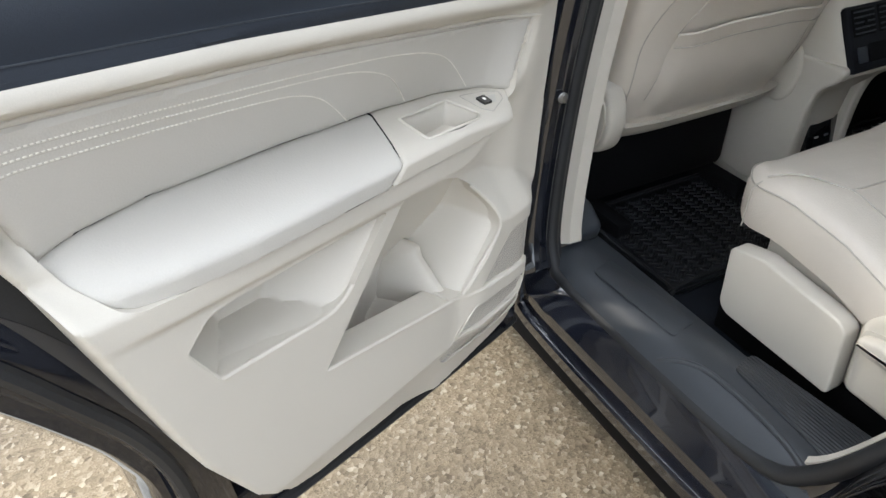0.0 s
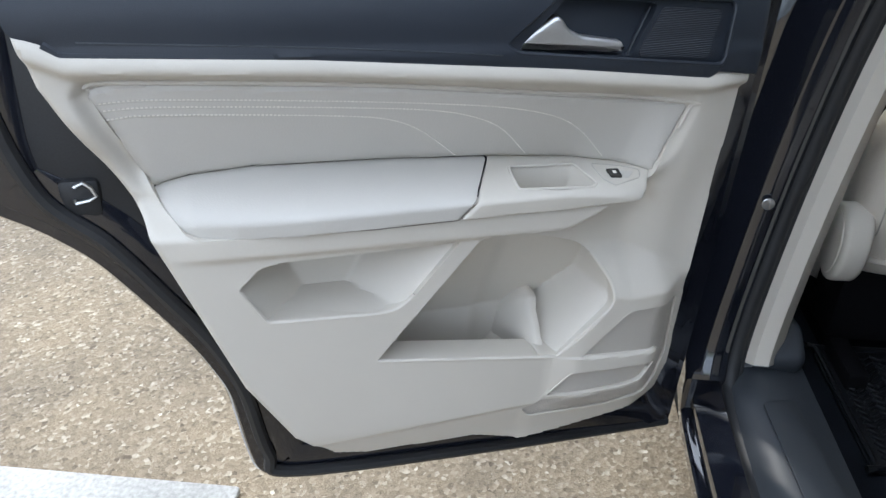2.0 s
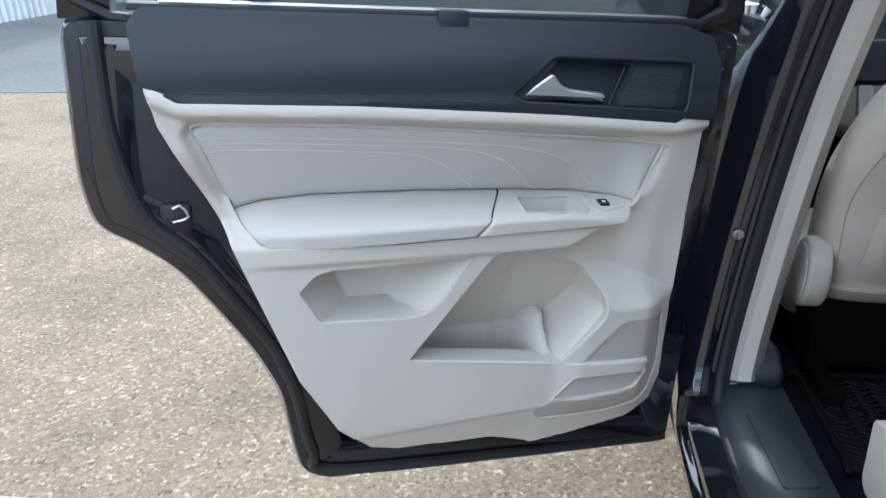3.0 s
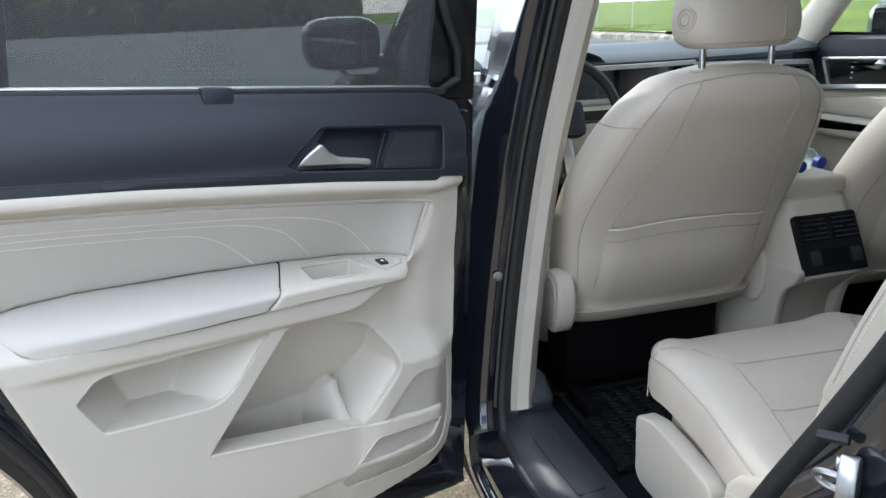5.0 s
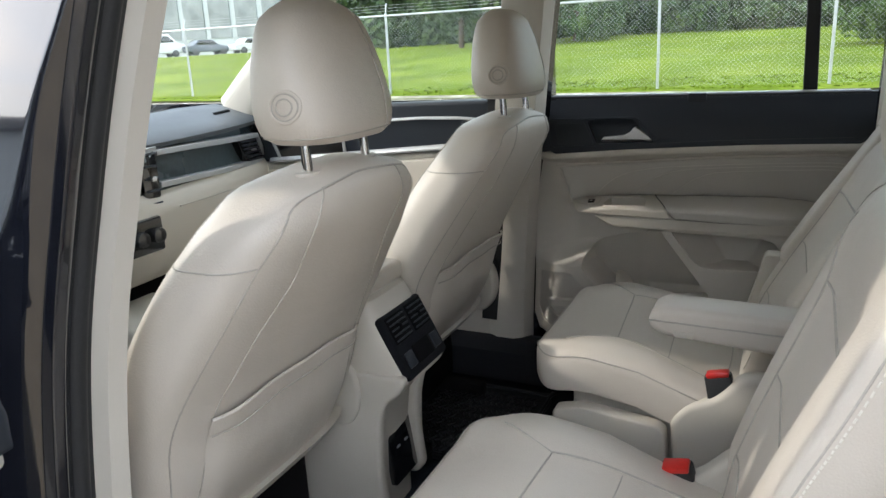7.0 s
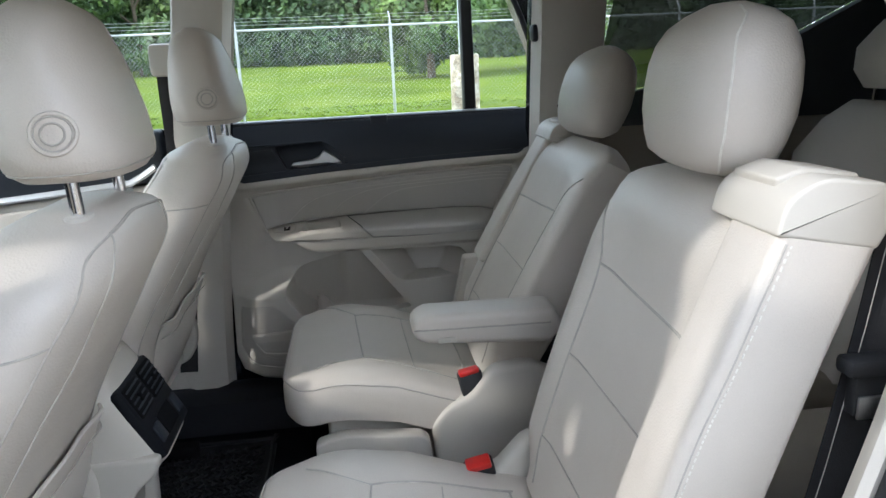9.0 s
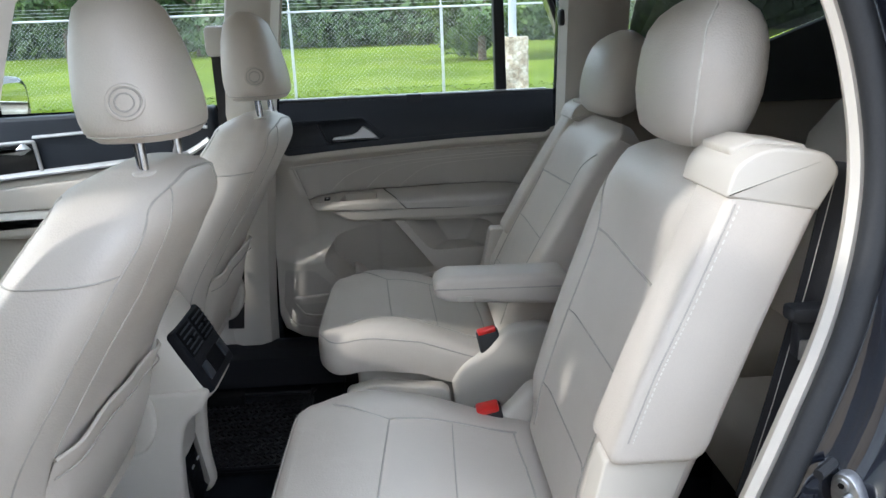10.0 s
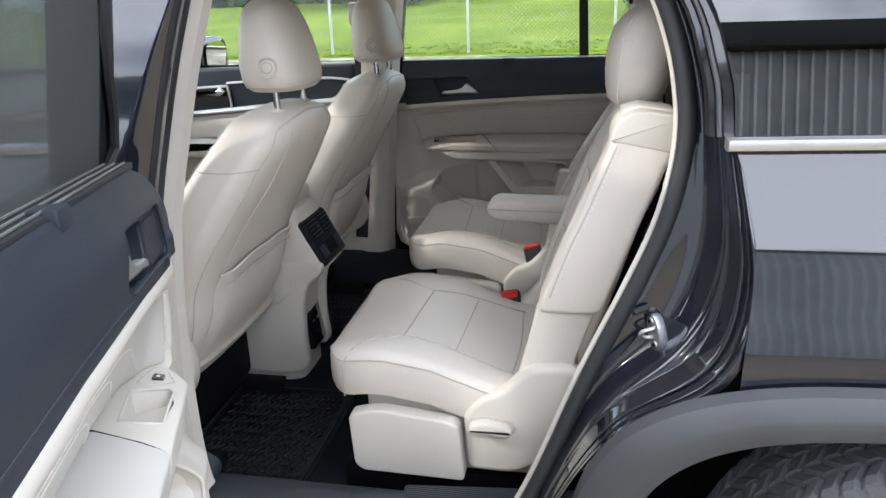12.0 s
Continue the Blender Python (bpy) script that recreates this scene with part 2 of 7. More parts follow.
def part(name, data, mat, parent=None, label="", smooth=True, local=False):
    """Links one mesh (a bmesh or (verts, faces)) as an object under its thing or part."""
    if isinstance(data, bmesh.types.BMesh):
        me = bpy.data.meshes.new(name)
        data.to_mesh(me)
        data.free()
    else:
        me = bpy.data.meshes.new(name)
        me.from_pydata([tuple(map(float, v)) for v in data[0]], [], [tuple(map(int, f)) for f in data[1]])
        bm = bmesh.new()
        bm.from_mesh(me)
        bmesh.ops.recalc_face_normals(bm, faces=bm.faces)
        bm.to_mesh(me)
        bm.free()
    if smooth:
        me.polygons.foreach_set("use_smooth", [True] * len(me.polygons))
        me.set_sharp_from_angle(angle=radians(38))
    me.materials.append(mat)
    ob = new(name, me)
    if parent is not None:
        ob.parent = parent
        if parent.type == "EMPTY" and not local:
            ob.matrix_parent_inverse = parent.matrix_basis.inverted()
    if label:
        tagged(ob, label)
    return ob


def solo(name, data, mat, label, category, group="", kind="", smooth=True):
    return tagged(part(name, data, mat, None, "", smooth), label, category, group, kind)


def merge(*items):
    vs, fs = [], []
    for v, f in items:
        k = len(vs)
        vs += [tuple(p) for p in v]
        fs += [tuple(i + k for i in q) for q in f]
    return vs, fs


def moved(data, m):
    return [tuple(m @ Vector(p)) for p in data[0]], data[1]


def rbox(x0, x1, y0, y1, z0, z1, r=0.005, seg=2, m=None):
    """A box with rounded edges, as (verts, faces)."""
    bm = bmesh.new()
    bmesh.ops.create_cube(bm, size=1)
    for v in bm.verts:
        v.co = Vector((x0 + (v.co.x + 0.5) * (x1 - x0), y0 + (v.co.y + 0.5) * (y1 - y0), z0 + (v.co.z + 0.5) * (z1 - z0)))
    r = min(r, 0.49 * min(abs(x1 - x0), abs(y1 - y0), abs(z1 - z0)))
    if r > 0:
        bmesh.ops.bevel(bm, geom=bm.edges[:], offset=r, segments=seg, profile=0.5, affect="EDGES")
    if m is not None:
        bm.transform(m)
    bm.verts.index_update()
    out = [tuple(v.co) for v in bm.verts], [tuple(v.index for v in f.verts) for f in bm.faces]
    bm.free()
    return out


def shrink(loop, g):
    """A closed outline moved inwards by g."""
    P = np.array([p[:2] for p in loop], float)
    area = 0.5 * np.sum(P[:, 0] * np.roll(P[:, 1], -1) - np.roll(P[:, 0], -1) * P[:, 1])
    e0, e1 = P - np.roll(P, 1, 0), np.roll(P, -1, 0) - P
    e0 /= np.linalg.norm(e0, axis=1)[:, None] + 1e-12
    e1 /= np.linalg.norm(e1, axis=1)[:, None] + 1e-12
    n0, n1 = np.stack([-e0[:, 1], e0[:, 0]], 1), np.stack([-e1[:, 1], e1[:, 0]], 1)
    m = n0 + n1
    m /= np.maximum(0.35, np.sum(m * n0, axis=1))[:, None]
    return [tuple(p) for p in P + m * g * np.sign(area)]


def inset(loop, g, parts=8):
    """A closed outline moved inwards by g in small steps; edges that would turn over close up."""
    P = np.array([p[:2] for p in loop], float)
    n = len(P)
    sg = np.sign(np.sum(P[:, 0] * np.roll(P[:, 1], -1) - np.roll(P[:, 0], -1) * P[:, 1]))
    for _ in range(parts if g > 0 else 0):
        Q = P.copy()
        for i in range(n):
            a, b = i - 1, i + 1
            while np.linalg.norm(P[a % n] - P[i]) < 1e-7 and a > i - n:
                a -= 1
            while np.linalg.norm(P[b % n] - P[i]) < 1e-7 and b < i + n:
                b += 1
            u, v = P[i] - P[a % n], P[b % n] - P[i]
            u, v = u / (np.linalg.norm(u) + 1e-12), v / (np.linalg.norm(v) + 1e-12)
            m = np.array([-u[1] - v[1], u[0] + v[0]])
            m /= max(0.5, m[0] * -u[1] + m[1] * u[0])
            Q[i] = P[i] + m * g / parts * sg
        for i in range(n):
            j = (i + 1) % n
            if np.dot(Q[j] - Q[i], P[j] - P[i]) <= 0:
                Q[i] = Q[j] = (Q[i] + Q[j]) / 2
        P = Q
    return [tuple(p) for p in P]


def slab(poly, to3, a, b, r=0.004, seg=2):
    """A flat outline pushed from depth a to depth b, with rounded rims. to3(p, q, depth) gives the place."""
    r = min(r, abs(b - a) * 0.48)
    sg = 1 if b > a else -1
    prof = [(0.0, a), (0.0, b)]
    if r > 0:
        arc = [k / seg * math.pi / 2 for k in range(seg + 1)]
        prof = [(r * (1 - math.sin(w)), a + sg * r * (1 - math.cos(w))) for w in arc] + [(r * (1 - math.cos(w)), b - sg * r * (1 - math.sin(w))) for w in arc]
    n = len(poly)
    vs = [tuple(to3(p, q, d)) for g, d in prof for p, q in inset(poly, g)]
    fs = [(i * n + j, i * n + (j + 1) % n, (i + 1) * n + (j + 1) % n, (i + 1) * n + j) for i in range(len(prof) - 1) for j in range(n)]
    for base in (0, (len(prof) - 1) * n):
        ring = []
        for j in range(n):
            if not ring or (Vector(vs[base + j]) - Vector(vs[ring[-1]])).length > 1e-6:
                ring.append(base + j)
        if len(ring) > 2:
            fs.append(tuple(ring[::-1] if base == 0 else ring))
    return vs, fs


def smooth_line(pts, n=8, closed=False):
    """Catmull-Rom line through the points."""
    P = [np.array(p, float) for p in pts]
    out = []
    k = len(P)
    for i in range(k if closed else k - 1):
        a, b, c, d = (P[(i - 1) % k], P[i], P[(i + 1) % k], P[(i + 2) % k]) if closed else (P[max(i - 1, 0)], P[i], P[i + 1], P[min(i + 2, k - 1)])
        for j in range(n):
            t = j / n
            out.append(0.5 * (2 * b + (c - a) * t + (2 * a - 5 * b + 4 * c - d) * t * t + (3 * b - a - 3 * c + d) * t ** 3))
    if not closed:
        out.append(P[-1])
    return out


def tube(pts, r, seg=8, closed=False, squash=1.0, up=None):
    """A round rod along a line; squash flattens it along the side away from up."""
    P = [Vector(p) for p in pts]
    n = len(P)
    vs, fs = [], []
    prev = None
    for i, p in enumerate(P):
        t = (P[(i + 1) % n] - P[i - 1]) if closed else (P[min(i + 1, n - 1)] - P[max(i - 1, 0)])
        t = t.normalized() if t.length > 1e-9 else Vector((0, 0, 1))
        if up is not None:
            a = Vector(up) - t * Vector(up).dot(t)
        elif prev is None:
            a = t.orthogonal()
        else:
            a = prev - t * prev.dot(t)
        if a.length < 1e-6:
            a = t.orthogonal()
        a.normalize()
        prev = a
        b = t.cross(a)
        rr = r[i] if isinstance(r, (list, tuple)) else r
        for j in range(seg):
            w = 2 * math.pi * j / seg
            vs.append(p + a * (rr * math.cos(w)) + b * (rr * squash * math.sin(w)))
    for i in range(n if closed else n - 1):
        for j in range(seg):
            i2 = (i + 1) % n
            fs.append((i * seg + j, i * seg + (j + 1) % seg, i2 * seg + (j + 1) % seg, i2 * seg + j))
    if not closed:
        fs.append(tuple(range(seg))[::-1])
        fs.append(tuple((n - 1) * seg + j for j in range(seg)))
    return vs, fs


def loft(rings, cap0=True, cap1=True, closed=True):
    n = len(rings[0])
    vs = [tuple(p) for r in rings for p in r]
    fs = []
    for i in range(len(rings) - 1):
        for j in range(n if closed else n - 1):
            fs.append((i * n + j, i * n + (j + 1) % n, (i + 1) * n + (j + 1) % n, (i + 1) * n + j))
    for flag, base in ((cap0, 0), (cap1, (len(rings) - 1) * n)):
        if flag and closed:
            c = len(vs)
            vs.append(tuple(np.mean([vs[base + j] for j in range(n)], axis=0)))
            fs += [(base + j, base + (j + 1) % n, c) for j in range(n)]
    return vs, fs


def oval(n, a, b, e):
    """A superellipse: n points with half axes a, b; a larger e is boxier."""
    out = []
    for j in range(n):
        w = 2 * math.pi * j / n
        c, s = math.cos(w), math.sin(w)
        out.append((a * math.copysign(abs(c) ** (2 / e), c), b * math.copysign(abs(s) ** (2 / e), s)))
    return out


def ramp(x, xs, ys):
    """Smooth interpolation through a short table."""
    xs, ys = np.array(xs, float), np.array(ys, float)
    x = np.clip(x, xs[0], xs[-1])
    i = int(np.clip(np.searchsorted(xs, x) - 1, 0, len(xs) - 2))
    h = xs[i + 1] - xs[i]
    t = (x - xs[i]) / h
    m = np.gradient(ys, xs)
    return float((2 * t ** 3 - 3 * t ** 2 + 1) * ys[i] + (t ** 3 - 2 * t ** 2 + t) * h * m[i] + (3 * t ** 2 - 2 * t ** 3) * ys[i + 1] + (t ** 3 - t ** 2) * h * m[i + 1])


def rounded(poly, r, n=5):
    """A polygon with its corners rounded; r is one radius or one for each corner."""
    out = []
    k = len(poly)
    for i in range(k):
        p, a, b = np.array(poly[i], float), np.array(poly[i - 1], float), np.array(poly[(i + 1) % k], float)
        ri = r[i] if isinstance(r, (list, tuple)) else r
        u, v = a - p, b - p
        lu, lv = np.linalg.norm(u), np.linalg.norm(v)
        d = min(ri, 0.45 * lu, 0.45 * lv)
        p0, p1 = p + u / lu * d, p + v / lv * d
        for j in range(n + 1):
            t = j / n
            out.append(tuple((1 - t) ** 2 * p0 + 2 * t * (1 - t) * p + t * t * p1))
    return out


def sdist(X, Z, poly):
    """Signed distance to a polygon, negative inside, for arrays of points."""
    X, Z = np.asarray(X, float), np.asarray(Z, float)
    d = np.full(X.shape, 1e9)
    inside = np.zeros(X.shape, bool)
    k = len(poly)
    for i in range(k):
        (x0, z0), (x1, z1) = poly[i], poly[(i + 1) % k]
        ex, ez = x1 - x0, z1 - z0
        L = ex * ex + ez * ez + 1e-12
        t = np.clip(((X - x0) * ex + (Z - z0) * ez) / L, 0, 1)
        d = np.minimum(d, (X - x0 - t * ex) ** 2 + (Z - z0 - t * ez) ** 2)
        c = ((z0 > Z) != (z1 > Z)) & (X < (x1 - x0) * (Z - z0) / (z1 - z0 + 1e-15) + x0)
        inside ^= c
    d = np.sqrt(d)
    return np.where(inside, -d, d)


def nearest(X, Z, poly):
    bx, bz, bd = X.copy(), Z.copy(), np.full(X.shape, 1e9)
    k = len(poly)
    for i in range(k):
        (x0, z0), (x1, z1) = poly[i], poly[(i + 1) % k]
        ex, ez = x1 - x0, z1 - z0
        t = np.clip(((X - x0) * ex + (Z - z0) * ez) / (ex * ex + ez * ez + 1e-12), 0, 1)
        qx, qz = x0 + t * ex, z0 + t * ez
        d = (X - qx) ** 2 + (Z - qz) ** 2
        s = d < bd
        bx, bz, bd = np.where(s, qx, bx), np.where(s, qz, bz), np.where(s, d, bd)
    return bx, bz


def step(x, a, b):
    t = np.clip((np.asarray(x, float) - a) / (b - a), 0, 1)
    return t * t * (3 - 2 * t)


def relief(poly, height, cell, back, side=1, holes=(), hole_back=None):
    """A moulded panel: a fine grid inside the outline and outside the holes, raised by height(d, z), with rims that go back.
    Local x is side * d, y is the height, z is up."""
    xs = np.arange(min(p[0] for p in poly) - cell, max(p[0] for p in poly) + 2 * cell, cell)
    zs = np.arange(min(p[1] for p in poly) - cell, max(p[1] for p in poly) + 2 * cell, cell)
    cx, cz = np.meshgrid((xs[:-1] + xs[1:]) / 2, (zs[:-1] + zs[1:]) / 2, indexing="ij")
    keep = sdist(cx, cz, poly) < 0
    X, Z = np.meshgrid(xs, zs, indexing="ij")
    near, best = np.full(X.shape, -1), np.abs(sdist(X, Z, poly))
    for k, h in enumerate(holes):
        keep &= sdist(cx, cz, h) > 0
        dh = np.abs(sdist(X, Z, h))
        near = np.where(dh < best, k, near)
        best = np.minimum(best, dh)
    cnt = np.zeros(X.shape, int)
    for i, j in ((0, 0), (1, 0), (0, 1), (1, 1)):
        cnt[i:i + keep.shape[0], j:j + keep.shape[1]] += keep
    border = (cnt > 0) & (cnt < 4)
    X0, Z0 = X.copy(), Z.copy()
    for k, h in [(-1, poly)] + list(enumerate(holes)):
        qx, qz = nearest(X0, Z0, h)
        m = border & (near == k)
        X, Z = np.where(m, qx, X), np.where(m, qz, Z)
    N = height(X, Z)
    idx = -np.ones(X.shape, int)
    vs, deep = [], []
    for k, (i, j) in enumerate(np.argwhere(cnt > 0)):
        idx[i, j] = k
        vs.append((side * X[i, j], N[i, j], Z[i, j]))
        deep.append(back if near[i, j] < 0 or hole_back is None else N[i, j] - 0.003 if hole_back == "thin" else hole_back[near[i, j]] if isinstance(hole_back, list) else hole_back)
    fs, edges = [], {}
    for i, j in np.argwhere(keep):
        q = (idx[i, j], idx[i + 1, j], idx[i + 1, j + 1], idx[i, j + 1])
        fs.append(q)
        for a, b in zip(q, q[1:] + q[:1]):
            edges[(a, b)] = 1
    low = {}
    for a, b in [e for e in edges if (e[1], e[0]) not in edges]:
        for v in (a, b):
            if v not in low:
                low[v] = len(vs)
                vs.append((vs[v][0], deep[v], vs[v][2]))
        fs.append((b, a, low[a], low[b]))
    return vs, fs


# ---- rear doors ----
DOOR_TRIM = [(0.076, 1.078), (0.136, 1.082), (0.150, 1.074), (0.36, 1.090), (0.668, 1.106), (0.915, 1.112), (0.933, 1.124), (0.951, 1.124), (0.960, 1.136), (0.945, 1.07), (0.912, 1.001), (0.882, 0.942),
             (0.866, 0.910), (0.812, 0.770), (0.768, 0.656), (0.706, 0.552), (0.646, 0.496), (0.60, 0.484), (0.418, 0.478), (0.340, 0.454), (0.262, 0.464), (0.14, 0.486), (0.086, 0.512), (0.070, 0.560), (0.076, 0.719), (0.080, 0.926)]
DOOR_UPPER = [(0.075, 1.071), (0.136, 1.076), (0.149, 1.066), (0.36, 1.082), (0.668, 1.098), (0.917, 1.104), (0.933, 1.116), (0.951, 1.116), (0.962, 1.130), (0.972, 1.20), (0.955, 1.222), (0.14, 1.217), (0.085, 1.20), (0.076, 1.165)]
INSERT = [(0.901, 1.056), (0.896, 1.065), (0.871, 1.068), (0.591, 1.058), (0.166, 1.027), (0.160, 1.022), (0.191, 0.928), (0.228, 0.932), (0.30, 0.936), (0.418, 0.940), (0.573, 0.944), (0.737, 0.947), (0.813, 0.943), (0.852, 0.935)]
ARM_PAD = [(0.853, 0.935), (0.813, 0.943), (0.737, 0.947), (0.573, 0.944), (0.420, 0.940), (0.458, 0.925), (0.489, 0.893), (0.591, 0.890), (0.745, 0.887), (0.803, 0.887), (0.822, 0.893), (0.845, 0.918)]
ARM_FRONT = [(0.417, 0.940), (0.30, 0.936), (0.228, 0.932), (0.193, 0.928), (0.197, 0.919), (0.205, 0.907), (0.219, 0.898), (0.336, 0.896), (0.486, 0.893), (0.455, 0.925)]
CUP = [(0.401, 0.9345), (0.300, 0.9325), (0.284, 0.9215), (0.296, 0.9200), (0.404, 0.9240)]
OPENING = [(0.900, 1.056), (0.895, 1.064), (0.871, 1.067), (0.591, 1.057), (0.166, 1.026), (0.161, 1.022), (0.192, 0.929), (0.199, 0.918), (0.207, 0.906), (0.220, 0.900), (0.336, 0.898), (0.487, 0.895), (0.591, 0.892), (0.745, 0.889), (0.802, 0.889), (0.820, 0.895), (0.843, 0.919), (0.851, 0.935)]
POCKET_A = [(0.768, 0.814), (0.741, 0.843), (0.725, 0.848), (0.479, 0.854), (0.544, 0.768), (0.565, 0.755), (0.590, 0.752), (0.734, 0.758)]
POCKET_B = [(0.452, 0.853), (0.590, 0.672), (0.308, 0.634), (0.228, 0.726), (0.232, 0.760), (0.270, 0.812), (0.36, 0.835)]
SEAM_LINES = [
    [(0.901, 1.048), (0.873, 1.050), (0.840, 1.051), (0.737, 1.047), (0.588, 1.039), (0.484, 1.032), (0.424, 1.026), (0.370, 1.016), (0.330, 1.002), (0.295, 0.979), (0.256, 0.941)],
    [(0.898, 1.039), (0.874, 1.041), (0.841, 1.042), (0.737, 1.038), (0.587, 1.030), (0.507, 1.023), (0.454, 1.010), (0.414, 0.989), (0.370, 0.947)],
    [(0.892, 1.028), (0.869, 1.031), (0.842, 1.032), (0.737, 1.027), (0.625, 1.020), (0.569, 1.012), (0.525, 0.992), (0.471, 0.948)],
]
BOWL_B = [(0.458, 0.860), (0.604, 0.672), (0.604, 0.575), (0.300, 0.565), (0.222, 0.724), (0.225, 0.765), (0.264, 0.820), (0.36, 0.845)]
SPEAKER = [(0.284, 0.620), (0.202, 0.709), (0.189, 0.713), (0.098, 0.710), (0.086, 0.590), (0.104, 0.548), (0.128, 0.532), (0.20, 0.516), (0.336, 0.515), (0.352, 0.534), (0.322, 0.552)]
SPEAKER_BAR = [(0.335, 0.642), (0.227, 0.634), (0.128, 0.627), (0.121, 0.617), (0.151, 0.566), (0.178, 0.559), (0.335, 0.551)]
BAR_OPENING = [(0.317, 0.561), (0.281, 0.608), (0.129, 0.604), (0.155, 0.572), (0.176, 0.568)]
RECESS = [(0.442, 1.111), (0.374, 1.169), (0.126, 1.163), (0.131, 1.082), (0.424, 1.101)]
SHELL = [(-0.02, 0.345), (0.72, 0.385), (0.762, 0.41), (0.776, 0.47), (0.794, 0.585), (0.833, 0.668), (0.885, 0.748), (0.940, 0.826), (0.995, 0.873), (1.05, 0.905), (1.064, 0.98), (1.06, 1.205), (-0.01, 1.205), (-0.015, 0.90)]


def soft_edge(sd, r):
    """How far a rounded rim falls at a distance sd (negative inside) from it."""
    t = np.clip(1 + sd / r, 0, 1)
    return r * (1 - np.sqrt(np.maximum(0, 1 - t * t)))


def line_gap(D, Z, p, q):
    """Distance from the line p-q, positive on its left."""
    ex, ez = q[0] - p[0], q[1] - p[1]
    return (ex * (Z - p[1]) - ez * (D - p[0])) / math.hypot(ex, ez)


def soft_min(a, b, k):
    h = np.clip(0.5 + 0.5 * (b - a) / k, 0, 1)
    return b * (1 - h) + a * h - k * h * (1 - h)


def trim_height(D, Z):
    e = step(D, 0.070, 0.150)
    n = 0.056 + 0.008 * e
    # belly below the pockets, with a faint crease, carried up as the face round them
    n += 0.016 * e * step(Z, 0.46, 0.55)
    n -= 0.004 * (1 - step(Z + 0.05 * D, 0.556, 0.562)) * step(D, 0.32, 0.36)
    # the field above the armrest and the hollow below its tip are one plane at the front, which lies back
    tip = 1 - step(D, 0.14, 0.215)
    roof = 0.856 + 0.060 * (1 - step(D, 0.20, 0.34))
    lo = np.interp(D, [0.07, 0.10, 0.20, 0.24, 0.30], [0.730, 0.738, 0.733, 0.742, 0.760])
    hi = np.interp(D, [0.07, 0.09, 0.15, 0.22, 0.28, 0.40], [0.746, 0.756, 0.788, 0.812, 0.814, 0.815])
    rise = np.clip((Z - lo) / (hi - lo), 0, 1)
    rise = 0.6 * rise + 0.4 * rise * rise * (3 - 2 * rise)
    low = (1 - step(Z, roof - 0.004 - 0.075 * tip, roof + 0.003 + 0.06 * tip)) * rise * (1 - step(D + 0.4 * (0.853 - Z), 0.40, 0.455)) * step(D, 0.065, 0.15)
    field = 0.014 * e * (step(Z, 0.888, 0.908) * (1 - tip) + tip * rise)
    n -= field + np.maximum(0, 0.040 - field) * low * (1 - 0.55 * tip)
    n -= 0.030 * step(D, 0.80, 0.86) * step(Z, 0.89, 0.93) * (1 - step(Z, 0.95, 1.04))
    # speaker housing with a sloping top
    house = (1 - rise) * (1 - step(D, 0.26, 0.33))
    n += 0.012 * house * step(Z, 0.50, 0.56) * e - 0.006 * house * (1 - step(D, 0.075, 0.20))
    # band that carries the armrest
    n += 0.007 * step(Z, roof - 0.002, roof + 0.008) * (1 - step(Z, 0.892, 0.908)) * (1 - step(D, 0.76, 0.86)) * step(D, 0.195, 0.25)
    # frame round the stitched insert, and the roll along the top
    s = sdist(D, Z, INSERT)
    n -= 0.016 * (1 - step(s, 0.003, 0.018)) * step(Z, 0.93, 0.97) * (0.3 + 0.7 * step(D, 0.17, 0.24))
    q = np.interp(D, [0.07, 0.15, 0.36, 0.668, 0.915, 0.96], [1.080, 1.072, 1.088, 1.104, 1.110, 1.130]) - Z
    n += 0.013 * np.sqrt(np.maximum(0, 1 - np.clip(1 - q / 0.018, 0, 1) ** 2)) * (1 - step(q, 0.020, 0.034)) * (q > -0.01)
    return n - soft_edge(sdist(D, Z, DOOR_TRIM), 0.005)


def floor_a(D, Z):
    """Inside of the small pocket: a shelf, a back wall and two flared ends."""
    n = np.maximum(0.006 - 0.15 * (Z - 0.760), 0.074 - 7.0 * np.maximum(0, Z - 0.7535))
    n = np.maximum(n, 0.074 - 1.35 * np.maximum(0, line_gap(D, Z, (0.768, 0.814), (0.734, 0.758)) * -1))
    n = np.maximum(n, 0.074 - 1.25 * np.maximum(0, line_gap(D, Z, (0.479, 0.854), (0.548, 0.766)) * 1))
    return n - 0.003


def floor_b(D, Z):
    """Inside of the large bottle pocket: a deep back wall that sweeps forwards to the speaker housing."""
    n = -0.042 + 0.46 * np.maximum(0, Z - 0.665) + 0.006 * step(D, 0.385, 0.41)
    g = np.minimum(-line_gap(D, Z, (0.308, 0.634), (0.228, 0.726)), D - 0.222 - 0.3 * np.maximum(0, Z - 0.76))
    n = np.maximum(n, 0.078 - 0.120 * step(g, 0.0, 0.024 + 0.26 * np.maximum(0, Z - 0.66)) - 0.035 * step(Z, 0.75, 0.82))
    return np.where((sdist(D, Z, BOWL_B) > -0.004) & (Z < 0.75), 0.052, n - 0.003)


def fin_height(D, Z):
    """Curved bottle rest that stands out from the back of the large pocket."""
    c = 0.318 - 0.08 * (Z - 0.64)
    side = np.where(D > c, 1 - step(D - c, 0.008, 0.046), step(D - c, -0.004, 0.0))
    return -0.042 + side * (0.104 - 0.060 * step(Z, 0.625, 0.695))


